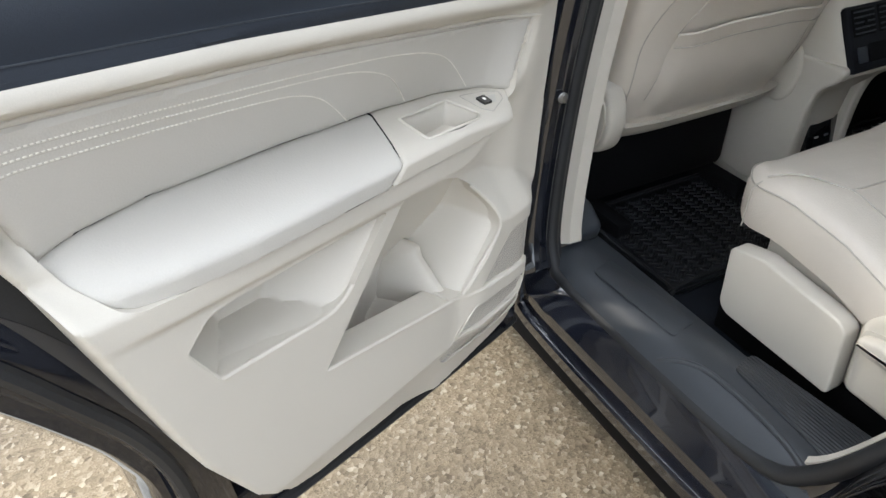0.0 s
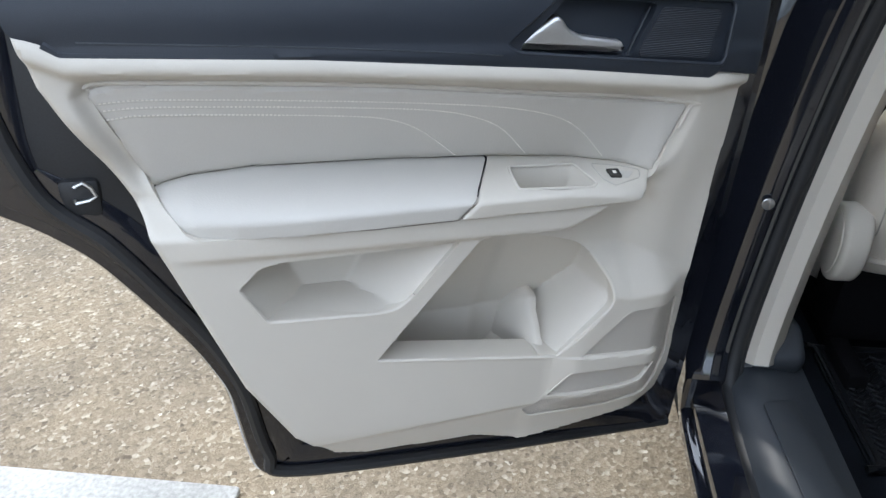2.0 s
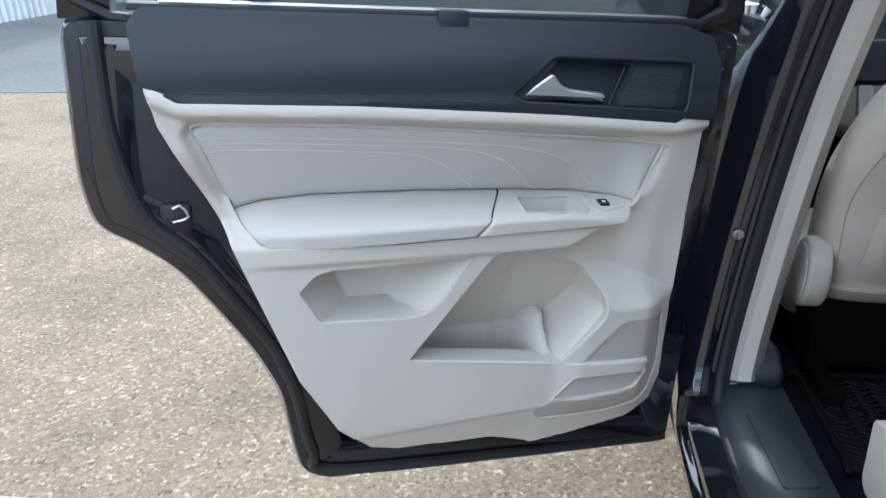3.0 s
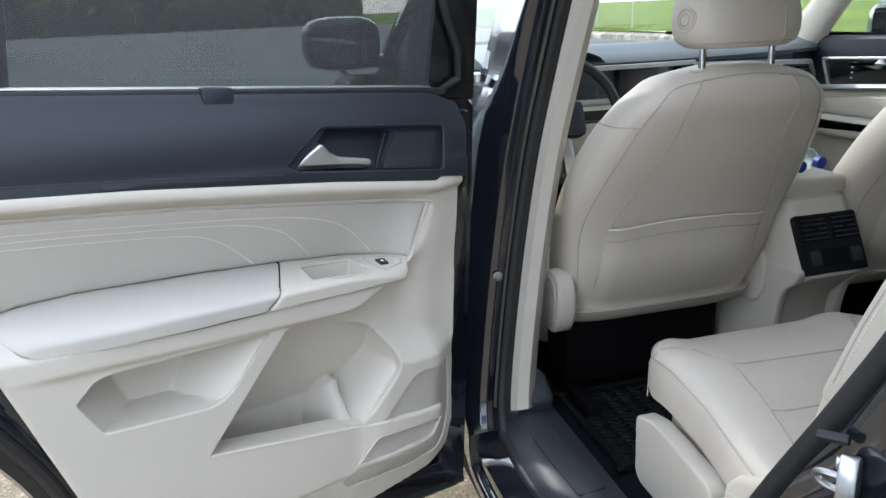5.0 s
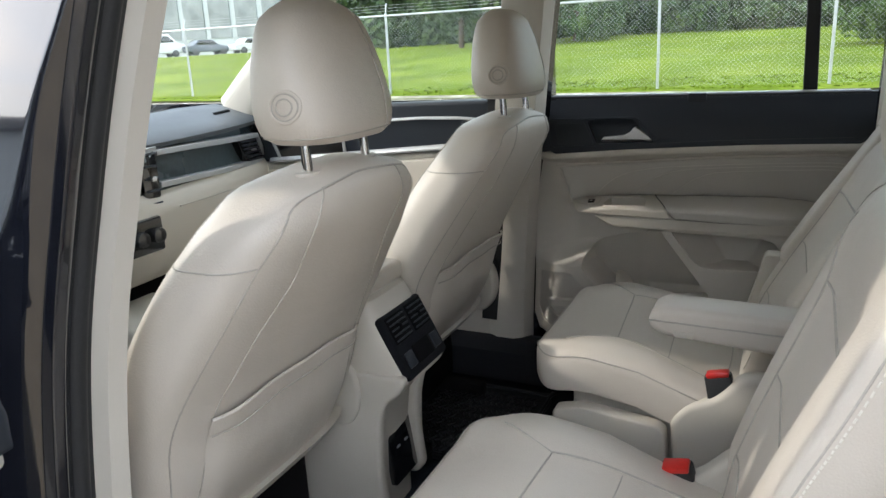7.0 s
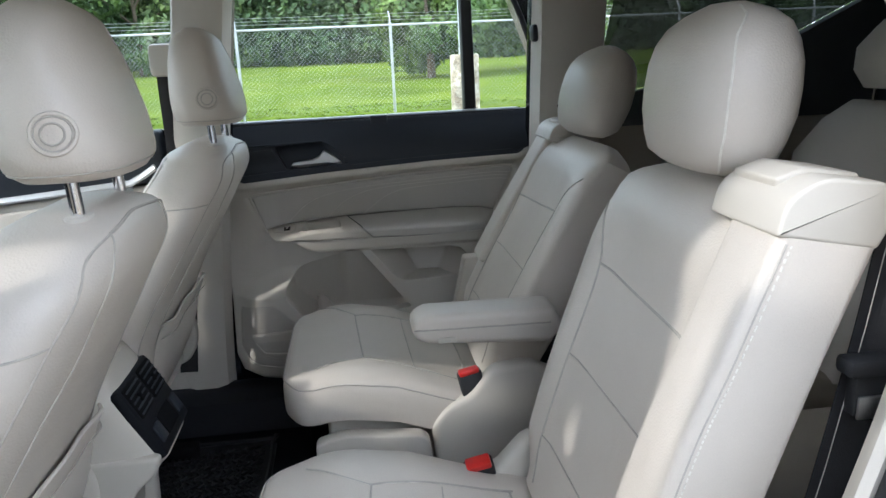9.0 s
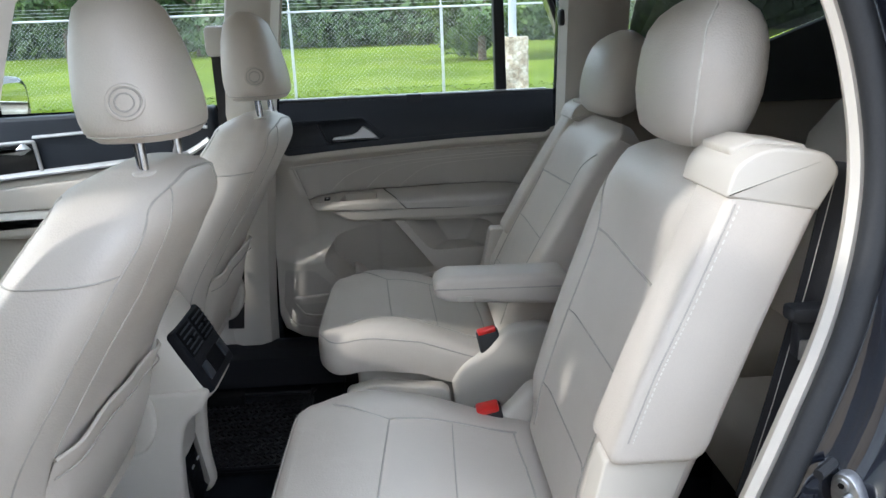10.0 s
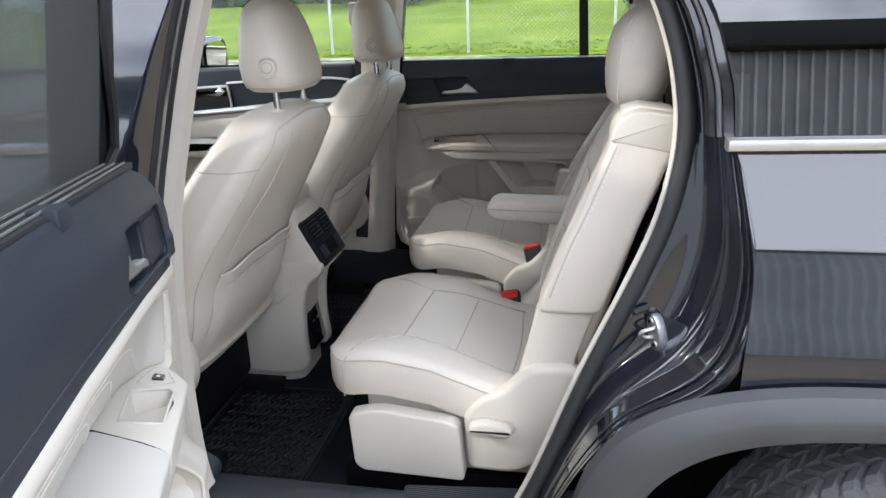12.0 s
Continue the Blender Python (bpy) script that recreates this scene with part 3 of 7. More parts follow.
def upper_height(D, Z):
    n = 0.073 - 0.035 * step(Z, 1.12, 1.235) ** 1.5
    n = n + 0.004 * (1 - step(Z, 1.10, 1.115))
    return n - soft_edge(sdist(D, Z, DOOR_UPPER), 0.0015)


def shelf(D):
    """Depth and height of the line where the insert meets the armrest, and of the armrest's front crease."""
    k = [0.19, 0.228, 0.30, 0.416, 0.573, 0.737, 0.813, 0.853]
    nb = np.interp(D, k, [0.054, 0.030, 0.008, 0.0, 0.0, 0.006, 0.014, 0.020])
    zb = np.interp(D, k, [0.928, 0.932, 0.936, 0.940, 0.944, 0.947, 0.943, 0.935])
    nc = np.interp(D, [0.19, 0.24, 0.34, 0.68, 0.76, 0.81, 0.853], [0.068, 0.078, 0.082, 0.082, 0.074, 0.062, 0.040])
    zc = np.interp(D, [0.19, 0.22, 0.34, 0.80, 0.853], [0.915, 0.917, 0.925, 0.924, 0.921])
    return nb, zb, nc, zc


def insert_height(D, Z):
    nb, zb = shelf(D)[:2]
    zt = np.interp(D, [0.16, 0.166, 0.591, 0.871, 0.90], [1.022, 1.027, 1.058, 1.068, 1.060])
    t = np.clip((Z - zb) / (zt - zb), 0, 1)
    return nb + (0.056 - nb) * t ** 0.85 + 0.006 * (1 - step(D, 0.16, 0.24)) - soft_edge(sdist(D, Z, INSERT), 0.004)


SEAMS = [smooth_line([(a, b, 0) for a, b in line], 6) for line in SEAM_LINES]


def arm_height(D, Z):
    """Armrest: a nearly level top, a soft crease and an upright face."""
    nb, zb, nc, zc = shelf(D)
    return soft_min(nb + (nc - nb) * (zb - Z) / (zb - zc), nc + 0.014 - 0.05 * (zc - Z), 0.046)


def pad_height(D, Z):
    return arm_height(D, Z) - soft_edge(sdist(D, Z, ARM_PAD), 0.0035)


def front_height(D, Z):
    return arm_height(D, Z) - soft_edge(sdist(D, Z, ARM_FRONT), 0.0030)


def lean(z):
    """The window frame tips inwards above the belt."""
    return 0.16 * max(0.0, z - 1.20)


def rear_door(name, side, m, label, blind):
    door = thing(name, m, label, "car door")

    def add(nm, data, mat, parent=None, lab=""):
        return part(nm, data, mat, parent or door, lab, local=True)

    def pt(d, n, z):
        return (side * d, n, z)

    def line(pts, n=8, closed=False):
        return [pt(*p) for p in smooth_line(pts, n, closed)]

    shell = add("shell", slab(rounded(SHELL, 0.03), lambda d, z, n: pt(d, n, z), -0.105, -0.062, 0.015, 3), PAINT)
    prof = ((0.0, -0.085), (0.0, -0.012), (0.006, -0.004), (0.020, -0.004), (0.026, 0.006), (0.060, 0.010), (0.085, 0.004), (0.098, -0.03))
    loop = rounded(SHELL, 0.03)
    add("inner_flange", loft([[pt(d, n, z) for d, z in shrink(loop, g)] for g, n in prof], False, False), PAINT, shell)
    add("inner_sheet", slab(rounded([(0.80, 0.74), (0.90, 0.84), (1.0, 0.915), (1.05, 0.98), (1.052, 1.2), (0.90, 1.2)], 0.03), lambda d, z, n: pt(d, n, z), -0.02, 0.003, 0.002), RUBBER, shell)
    seal = [(-0.004, 0.0, 0.37), (0.35, 0.012, 0.395), (0.70, 0.012, 0.42), (0.742, 0.012, 0.47), (0.770, 0.012, 0.60), (0.806, 0.012, 0.69), (0.858, 0.012, 0.775), (0.915, 0.012, 0.86), (0.978, 0.012, 0.93), (1.01, 0.012, 1.05), (1.015, 0.012, 1.2)]
    add("seal", tube(line(seal), 0.010, 8), RUBBER, shell, "black rubber door seal")
    pa, pb = rounded(POCKET_A, [0.006, 0.012, 0.01, 0.004, 0.012, 0.012, 0.012, 0.006], 5), rounded(POCKET_B, [0.004, 0.004, 0.006, 0.02, 0.02, 0.03, 0.03], 5)
    sp = [rounded(SPEAKER, 0.008, 4)]
    fine = 0.0036
    trim = add("trim_panel", relief(rounded(DOOR_TRIM, 0.006, 3), trim_height, fine, 0.004, side, [pa, pb, rounded(OPENING, 0.006, 3)] + sp, [0.0, 0.030, -0.02, 0.03]), TRIM, None, "moulded light beige plastic panel with pockets")

    def rim(loop, r, drop, mat=TRIM, f=trim_height, parent=trim, nm="lip"):
        L = [np.array(p) for p in loop]
        hts = f(np.array([p[0] for p in L]), np.array([p[1] for p in L]))
        return add(nm, tube([pt(p[0], h - drop, p[1]) for p, h in zip(L, hts)], r, 8, True), mat, parent)

    for loop, fl, bowl in ((pa, floor_a, shrink(pa, -0.004)), (pb, floor_b, BOWL_B)):
        keep = [p for p in loop if p[1] < 0.800 + 0.25 * max(0, p[0] - 0.5)]
        k = [i for i in range(len(loop)) if loop[i] in keep]
        gap = [j for j in range(len(k)) if k[j] - k[j - 1] not in (1, 1 - len(loop))]
        if gap:
            keep = keep[gap[0]:] + keep[:gap[0]]
        L = np.array(keep)
        hts = trim_height(L[:, 0], L[:, 1])
        add("lip", tube([pt(p[0], q - 0.0030, p[1]) for p, q in zip(L, hts)], 0.0034, 8, not gap), TRIM, trim)
        add("pocket_lining", relief(bowl, fl, 0.004, -0.058, side), TRIM, trim)
    for loop in sp:
        rim(loop, 0.0016, 0.0010)
        add("speaker_grille", relief(shrink(loop, -0.003), lambda D, Z: trim_height(D, Z) - 0.0050, 0.006, 0.02, side), GRILLE_LIGHT, trim, "finely perforated beige speaker grille")
    hole = rounded(BAR_OPENING, 0.006, 4)
    bar = add("speaker_bar", relief(rounded(SPEAKER_BAR, 0.006, 4), lambda D, Z: trim_height(D, Z) + 0.0040 * (1 - step(D, 0.27, 0.33)) - 0.0008 - soft_edge(sdist(D, Z, SPEAKER_BAR), 0.004) * (1 - step(D, 0.29, 0.32)), 0.0036, 0.03, side, [hole], 0.03), TRIM, trim, "raised beige bar across the grille")
    rim(hole, 0.0014, -0.0024, TRIM, trim_height, bar)
    fin = rounded([(0.309, 0.570), (0.306, 0.676), (0.310, 0.696), (0.322, 0.698), (0.340, 0.686), (0.358, 0.652), (0.368, 0.570)], 0.006, 3)
    add("bottle_divider", relief(fin, lambda D, Z: fin_height(D, Z) - soft_edge(sdist(D, Z, fin), 0.004), 0.002, -0.05, side), TRIM, trim)
    insert = add("insert", relief(rounded(INSERT, 0.008, 3), insert_height, 0.004, -0.03, side), SHADEDBEIGE, None, "stitched beige leather insert")
    bead = smooth_line([(a, b, 0) for a, b in ((0.900, 1.062), (0.871, 1.0705), (0.591, 1.0605), (0.38, 1.0450), (0.164, 1.0295), (0.1575, 1.0225), (0.168, 0.992))], 8)
    bh = trim_height(np.array([p[0] for p in bead]), np.array([p[1] for p in bead]))
    add("insert_bead", tube([pt(p[0], h + 0.0012, p[1]) for p, h in zip(bead, bh)], 0.0026, 8), TRIM, trim)
    for k in range(3):
        P = [np.array(p) for p in smooth_line(SEAMS[k], 3)]
        items, run = [], 0.0
        for a, b in zip(P[:-1], P[1:]):
            L = np.linalg.norm(b - a)
            while run < L:
                c = a + (b - a) * (run / L)
                e = c + (b - a) / L * 0.0029
                if sdist(np.array([c[0]]), np.array([c[1]]), INSERT)[0] < -0.002:
                    h0 = insert_height(np.array([[c[0]]]), np.array([[c[1]]]))[0, 0] + 0.0007
                    items.append(tube([pt(c[0], h0, c[1]), pt(e[0], h0, e[1])], 0.00085, 5))
                run += 0.0047
            run -= L
        groove = [p for p in P if sdist(np.array([p[0]]), np.array([p[1]]), INSERT)[0] < -0.003]
        add("seam", tube([pt(p[0], insert_height(np.array([[p[0]]]), np.array([[p[1] - 0.0028]]))[0, 0] - 0.0004, p[1] - 0.0022) for p in groove], 0.0007, 5), LEATHER_SEAM, insert)
        add("stitching", merge(*items), THREAD, insert, "pale decorative stitching")
    add("armrest_pad", relief(rounded(ARM_PAD, 0.006, 3), pad_height, 0.0026, -0.02, side), SHADEDBEIGE, None, "padded beige leather armrest")
    rim(rounded(ARM_PAD, 0.006, 3), 0.0013, 0.0012, GROOVE, pad_height, None, "gap_line")
    rim(rounded(INSERT, 0.008, 3), 0.0011, 0.0008, LEATHER_SEAM, insert_height, insert, "edge_line")
    cup = rounded(CUP, 0.004, 5)
    grip = add("pull_handle", relief(rounded(ARM_FRONT, 0.006, 3), front_height, 0.0022, -0.02, side, [cup], "thin"), TRIM, None, "beige plastic pull grip with a scooped cup")
    rim(cup, 0.0022, 0.0016, TRIM, front_height, grip)
    C = np.array(cup)
    mid = C.mean(axis=0)
    rings = []
    for h, f in ((0.0, 1.03), (0.006, 0.99), (0.030, 0.965), (0.050, 0.93), (0.058, 0.86)):
        ring = []
        for d, z in C:
            dd = mid[0] + (d - mid[0]) * (f if d > mid[0] else f - 2.5 * h)
            zz = mid[1] + (z - mid[1]) * f
            ring.append(pt(dd, float(arm_height(np.array([[d]]), np.array([[zz]]))[0, 0]) - 0.001, zz - h))
        rings.append(ring)
    add("cup_lining", loft(rings, False, True), TRIM, grip)
    def on_grip(d, z, n):
        return pt(d, float(arm_height(np.array([[d]]), np.array([[z]]))[0, 0]), z + n)

    bez = rounded([(0.275, 0.9320), (0.230, 0.9295), (0.207, 0.9270), (0.211, 0.9205), (0.258, 0.9185), (0.272, 0.9235)], 0.003, 3)
    add("switch_outline", tube([on_grip(p[0], p[1], 0.0002) for p in bez], 0.0008, 5, True), LEATHER_SEAM, grip)
    add("switch_scoop", slab([(0.259, 0.9275), (0.218, 0.9255), (0.231, 0.9215), (0.258, 0.9235)], on_grip, -0.004, 0.0008, 0.0), SHADEDBEIGE, grip)
    add("window_switch", slab([(0.259, 0.9275), (0.241, 0.9270), (0.241, 0.9225), (0.258, 0.9235)], on_grip, -0.002, 0.0035, 0.0), GLOSSBLACK, grip, "black window switch")
    add("switch_mark", slab([(0.252, 0.9260), (0.247, 0.9258), (0.247, 0.9245), (0.252, 0.9247)], on_grip, 0.003, 0.0040, 0.0), THREAD, grip)
    rec = rounded(RECESS, 0.012, 5)
    bowl = rounded([(0.422, 1.102), (0.362, 1.163), (0.236, 1.157), (0.266, 1.094)], 0.008, 4)
    upper = add("upper_panel", relief(rounded(DOOR_UPPER, 0.006, 3), upper_height, 0.005, 0.004, side, [rec], 0.02), NAVY, None, "dark soft plastic upper panel")
    rim(rec, 0.003, 0.0024, NAVY, upper_height, upper)
    edge = []
    for (d0, z0), (d1, z1) in zip(DOOR_UPPER[:6], DOOR_UPPER[1:7]):
        edge += [(d0 + (d1 - d0) * k / 8, 0.0715, z0 + (z1 - z0) * k / 8 + 0.0015) for k in range(8)]
    add("lower_roll", tube([pt(*p) for p in edge], 0.0048, 8), NAVY, upper)
    add("handle_plate", relief(shrink(rec, -0.003), lambda D, Z: upper_height(D, Z) - 0.010, 0.008, 0.01, side, [bowl], 0.01), NAVY, upper)
    add("handle_bowl", relief(shrink(bowl, -0.003), lambda D, Z: upper_height(D, Z) - 0.036 + 0.2 * (1.157 - Z), 0.008, 0.0, side), NAVY, upper)
    add("stitch_line", tube(line([(d, float(upper_height(np.array([[d]]), np.array([[z]]))[0, 0]) + 0.0002, z) for d, z in ((0.445, 1.100), (0.55, 1.106), (0.668, 1.111), (0.80, 1.115), (0.90, 1.118))], 6), 0.0008, 5), SILLDARK, upper)
    grille = [(0.260, 1.094), (0.230, 1.153), (0.142, 1.150), (0.154, 1.090)]
    add("tweeter_grille", relief(rounded(grille, 0.005, 3), lambda D, Z: upper_height(D, Z) - 0.008, 0.008, 0.03, side), GRILLE_DARK, upper, "dark ribbed tweeter grille")
    add("chrome_edge", tube(line([(0.246, 0.056, 1.152), (0.272, 0.064, 1.093)], 4), 0.0012, 6), SILLDARK, upper)
    lever = [(0.421, 1.106), (0.416, 1.114), (0.376, 1.142), (0.369, 1.141), (0.357, 1.127), (0.339, 1.119), (0.284, 1.113), (0.279, 1.103), (0.30, 1.099)]
    add("door_handle", slab(rounded(lever, 0.003, 2), lambda d, z, n: pt(d, n + 0.06 * (0.40 - d), z), 0.044, 0.064, 0.005, 3), SATIN, None, "satin silver release lever")
    # belt strip, blind housing and window
    add("belt_strip", slab([(0.10, 1.214), (0.97, 1.217), (0.97, 1.226), (0.10, 1.224)], lambda d, z, n: pt(d, n, z), -0.015, 0.036, 0.002), RUBBER, None)
    for k in range(3):
        add("blind_slot", tube(line([(0.13, 0.030 - 0.014 * k, 1.2265), (0.93, 0.030 - 0.014 * k, 1.2285)], 2), 0.0016, 6), SATIN, None)
    add("blind_pull", rbox(*sorted((side * 0.505, side * 0.553)), 0.012, 0.046, 1.196, 1.229, 0.004), NAVY, None, "dark plastic blind pull tab")
    outer = [(-0.01, 1.20), (1.06, 1.20), (1.04, 1.40), (0.95, 1.60), (0.90, 1.635), (0.12, 1.66), (0.05, 1.63), (0.015, 1.40)]
    inner = [(0.105, 1.205), (0.995, 1.205), (0.975, 1.38), (0.90, 1.555), (0.86, 1.575), (0.16, 1.60), (0.125, 1.58), (0.112, 1.40)]
    vs, fs = [], []
    for n0 in (-0.085, -0.012):
        for ring in (outer, inner):
            vs += [pt(d, n0 + lean(z), z) for d, z in ring]
    k = len(outer)
    for i in range(k):
        j = (i + 1) % k
        fs += [(i, j, k + j, k + i), (2 * k + i, 2 * k + j, 3 * k + j, 3 * k + i), (i, j, 2 * k + j, 2 * k + i), (k + i, k + j, 3 * k + j, 3 * k + i)]
    frame_ob = add("window_frame", (vs, fs), GLOSSBLACK, None, "gloss black window frame")
    add("frame_seal", tube(line([(p[0], -0.004 + lean(p[1]), p[1]) for p in inner], 4, True), 0.008, 6, True), RUBBER, frame_ob)
    add("divider_bar", slab([(0.782, 1.205), (0.816, 1.205), (0.80, 1.585), (0.77, 1.585)], lambda d, z, n: pt(d, n + lean(z), z), -0.06, -0.015, 0.004), RUBBER, frame_ob)
    pane = add("window_pane", ([pt(d, -0.045 + lean(z), z) for d, z in inner], [tuple(range(len(inner)))]), TINTED if blind else SIDEGLASS, None, "tinted side window glass" if blind else "clear side window glass")
    pane.visible_shadow = False
    if blind:
        q = [(0.115, 1.222), (0.925, 1.224), (0.915, 1.40), (0.86, 1.56), (0.16, 1.585), (0.118, 1.40)]
        ob = add("sun_blind", ([pt(d, -0.012 + lean(z), z) for d, z in q], [tuple(range(len(q)))]), BLIND, None, "raised black mesh sun blind")
    # latch in the door's edge
    lt = add("latch", merge(rbox(*sorted((side * 0.912, side * 0.958)), -0.035, 0.011, 0.894, 0.944, 0.008)), RUBBER, None, "door latch with a steel claw")
    add("claw", tube([pt(d, 0.0135, z) for d, z in ((0.939, 0.937), (0.929, 0.942), (0.921, 0.935), (0.917, 0.924), (0.925, 0.919), (0.940, 0.916), (0.9405, 0.921))], 0.0024, 6), STEEL, lt)
    return door


def open_door_pose():
    """The rear door of the near side stands open about 66 degrees and lifts a little towards its end."""
    a, t = radians(66.0), radians(4.89)
    U, N, Zv = Vector((-math.sin(a), -math.cos(a), 0)), Vector((math.cos(a), -math.sin(a), 0)), Vector((0, 0, 1))
    ex, ez = U * math.cos(t) + Zv * math.sin(t), -U * math.sin(t) + Zv * math.cos(t)
    o = Vector((-0.816, 0, 0)) + U * 0.1719 + Zv * -0.0101
    return Matrix(((ex.x, N.x, ez.x, o.x), (ex.y, N.y, ez.y, o.y), (ex.z, N.z, ez.z, o.z), (0, 0, 0, 1)))


rear_door("open_rear_door", 1, open_door_pose(), "open car rear door with beige trim and a raised mesh blind", True)
rear_door("closed_rear_door", -1, pose(0.832, 0.022, 0, 0, 0, 90), "closed car rear door with beige trim and dark upper panel", False)


# ---- front seats ----
def back_table(z):
    w = ramp(z, [0.60, 0.70, 0.85, 0.95, 1.05, 1.12, 1.18, 1.21, 1.228], [0.245, 0.268, 0.283, 0.285, 0.268, 0.243, 0.200, 0.150, 0.07])
    yr = ramp(z, [0.60, 0.66, 0.72, 0.78, 0.85, 1.0, 1.10, 1.18, 1.21, 1.228], [0.095, 0.068, 0.040, 0.018, 0.000, -0.076, -0.135, -0.171, -0.162, -0.130])
    th = ramp(z, [0.60, 0.75, 0.95, 1.10, 1.18, 1.21, 1.228], [0.20, 0.20, 0.188, 0.184, 0.161, 0.130, 0.055])
    return w, yr, th


def back_surface(xo, z, lift=0.0):
    w, yr, th = back_table(z)
    k = min(0.999, abs(xo) / w)
    return (xo, yr + th / 2 - th / 2 * (1 - k ** 3.2) ** (1 / 3.2) - lift, z)


def head_table(z):
    """Half width, half depth and middle of the headrest at a height."""
    q = (z - 1.262) / 0.195
    w = ramp(q, [0, 0.05, 0.15, 0.40, 0.67, 0.89, 1.0], [0.098, 0.116, 0.126, 0.125, 0.112, 0.088, 0.046])
    d = ramp(q, [0, 0.06, 0.22, 0.49, 0.76, 0.94, 1.0], [0.058, 0.067, 0.070, 0.064, 0.052, 0.034, 0.016])
    return w, d, -0.113 + 0.10 * (z - 1.30)


def front_seat(cx):
    s = thing("front_seat", (cx, 0.1, 0.36), "beige leather front car seat seen from behind", "car seat", "front seats")

    def mv(data):
        return moved(data, Matrix.Translation((cx, 0, 0)))

    rings = []
    for z in list(np.linspace(0.635, 1.16, 30)) + [1.175, 1.188, 1.199, 1.208, 1.216, 1.222, 1.226, 1.228]:
        w, yr, th = back_table(z)
        rings.append([(x, yr + th / 2 + y, z) for x, y in oval(56, w, th / 2, 3.2)])
    back = part("backrest", mv(loft(rings)), LEATHER, s)

    def seam(pts, r=0.0016, lift=0.0, mat=LEATHER_SEAM, nm="seam"):
        P = [back_surface(p[0], p[1], lift) for p in smooth_line([(a, b, 0) for a, b in pts], 10)]
        return part(nm, mv(tube(P, r, 6)), mat, back)

    for sx in (-1, 1):
        seam([(sx * 0.10, 1.205), (sx * 0.161, 1.187), (sx * 0.205, 1.116), (sx * 0.230, 1.03), (sx * 0.252, 0.93), (sx * 0.255, 0.83), (sx * 0.24, 0.71)], 0.0015)
        seam([(sx * 0.10, 1.205), (sx * 0.125, 1.155), (sx * 0.130, 1.08), (sx * 0.162, 1.00), (sx * 0.183, 0.93), (sx * 0.196, 0.88), (sx * 0.205, 0.72)], 0.0013)
        # shoulder seam round the flank
        w, yr, th = back_table(1.118)
        P = []
        for a in np.linspace(radians(38), radians(-40), 22):
            P.append((sx * (w * abs(math.cos(a)) ** (2 / 3.2) + 0.0004), yr + th / 2 + th / 2 * math.copysign(abs(math.sin(a)) ** (2 / 3.2), math.sin(a)), 1.118))
        part("seam", mv(tube(P, 0.0013, 6)), LEATHER_SEAM, back)
        # piped front edge of the flank
        P, Q = [], []
        for z in np.linspace(0.75, 1.205, 30):
            w, yr, th = back_table(z)
            for L, a in ((P, 40), (Q, 34)):
                a = radians(a)
                L.append((sx * (w * math.cos(a) ** (2 / 3.2) + 0.0003), yr + th / 2 + th / 2 * math.sin(a) ** (2 / 3.2), z))
        part("seam", mv(tube(P, 0.0018, 6)), LEATHER_SEAM, back)
        stitches = [tube([Vector(p), Vector(p) + (Vector(q) - Vector(p)) * 0.55], 0.0006, 5) for p, q in zip(smooth_line(Q, 3)[:-1], smooth_line(Q, 3)[1:])]
        part("stitching", mv(merge(*stitches)), THREAD, back, "pale twin-needle stitching")
    seam([(-0.10, 1.205), (0.0, 1.212), (0.10, 1.205)], 0.0020)
    # map pocket: a slack leather flap on the lower back
    rows = []
    for z in np.linspace(0.672, 0.888, 16):
        f = (z - 0.672) / 0.216
        row = []
        for xo in np.linspace(-0.204, 0.190, 30):
            e = min(1, (xo + 0.204) / 0.03, (0.190 - xo) / 0.03)
            p = back_surface(xo, z)
            sag = 0.012 * (0.35 + 0.65 * math.sin(f * 2.4)) * (0.10 + 0.90 * max(0, e)) + 0.0025 * math.sin(xo * 38 + z * 30) * f
            row.append((p[0], p[1] - sag, p[2] + 0.010 * math.cos((xo + 0.01) * 9) * f - 0.010 * f))
        rows.append(row)
    pocket = part("map_pocket", mv(loft(rows, False, False, False)), LEATHER, s, "slack beige leather map pocket")
    top = rows[-1]
    part("piping", mv(tube([(p[0], p[1] + 0.0005, p[2]) for p in top], 0.0032, 8)), LEATHER, pocket)
    part("seam", mv(tube([(p[0], p[1] - 0.001, p[2] - 0.014) for p in rows[-2]], 0.0013, 6)), LEATHER_SEAM, pocket)
    # lower edge shell and cushion
    rings = []
    for z in np.linspace(0.610, 0.652, 8):
        k = (z - 0.610) / 0.042
        w, d = 0.262 + 0.012 * k - 0.010 * (1 - k) ** 4, 0.100 + 0.012 * k - 0.010 * (1 - k) ** 4
        rings.append([(x, 0.195 - 0.018 * k + y, z) for x, y in oval(40, w + 0.002, d + 0.006, 4)])
    part("lower_shell", mv(loft(rings)), TRIM, s, "beige plastic lower seat back")
    rings = []
    for z, f in ((0.44, 0.86), (0.48, 0.96), (0.53, 1.0), (0.57, 0.99), (0.60, 0.94), (0.612, 0.8)):
        rings.append([(x, 0.475 + y, z + 0.03 * (y + 0.25)) for x, y in oval(40, 0.255 * f, 0.215 * f, 4)])
    part("cushion", mv(loft(rings)), LEATHER, s)
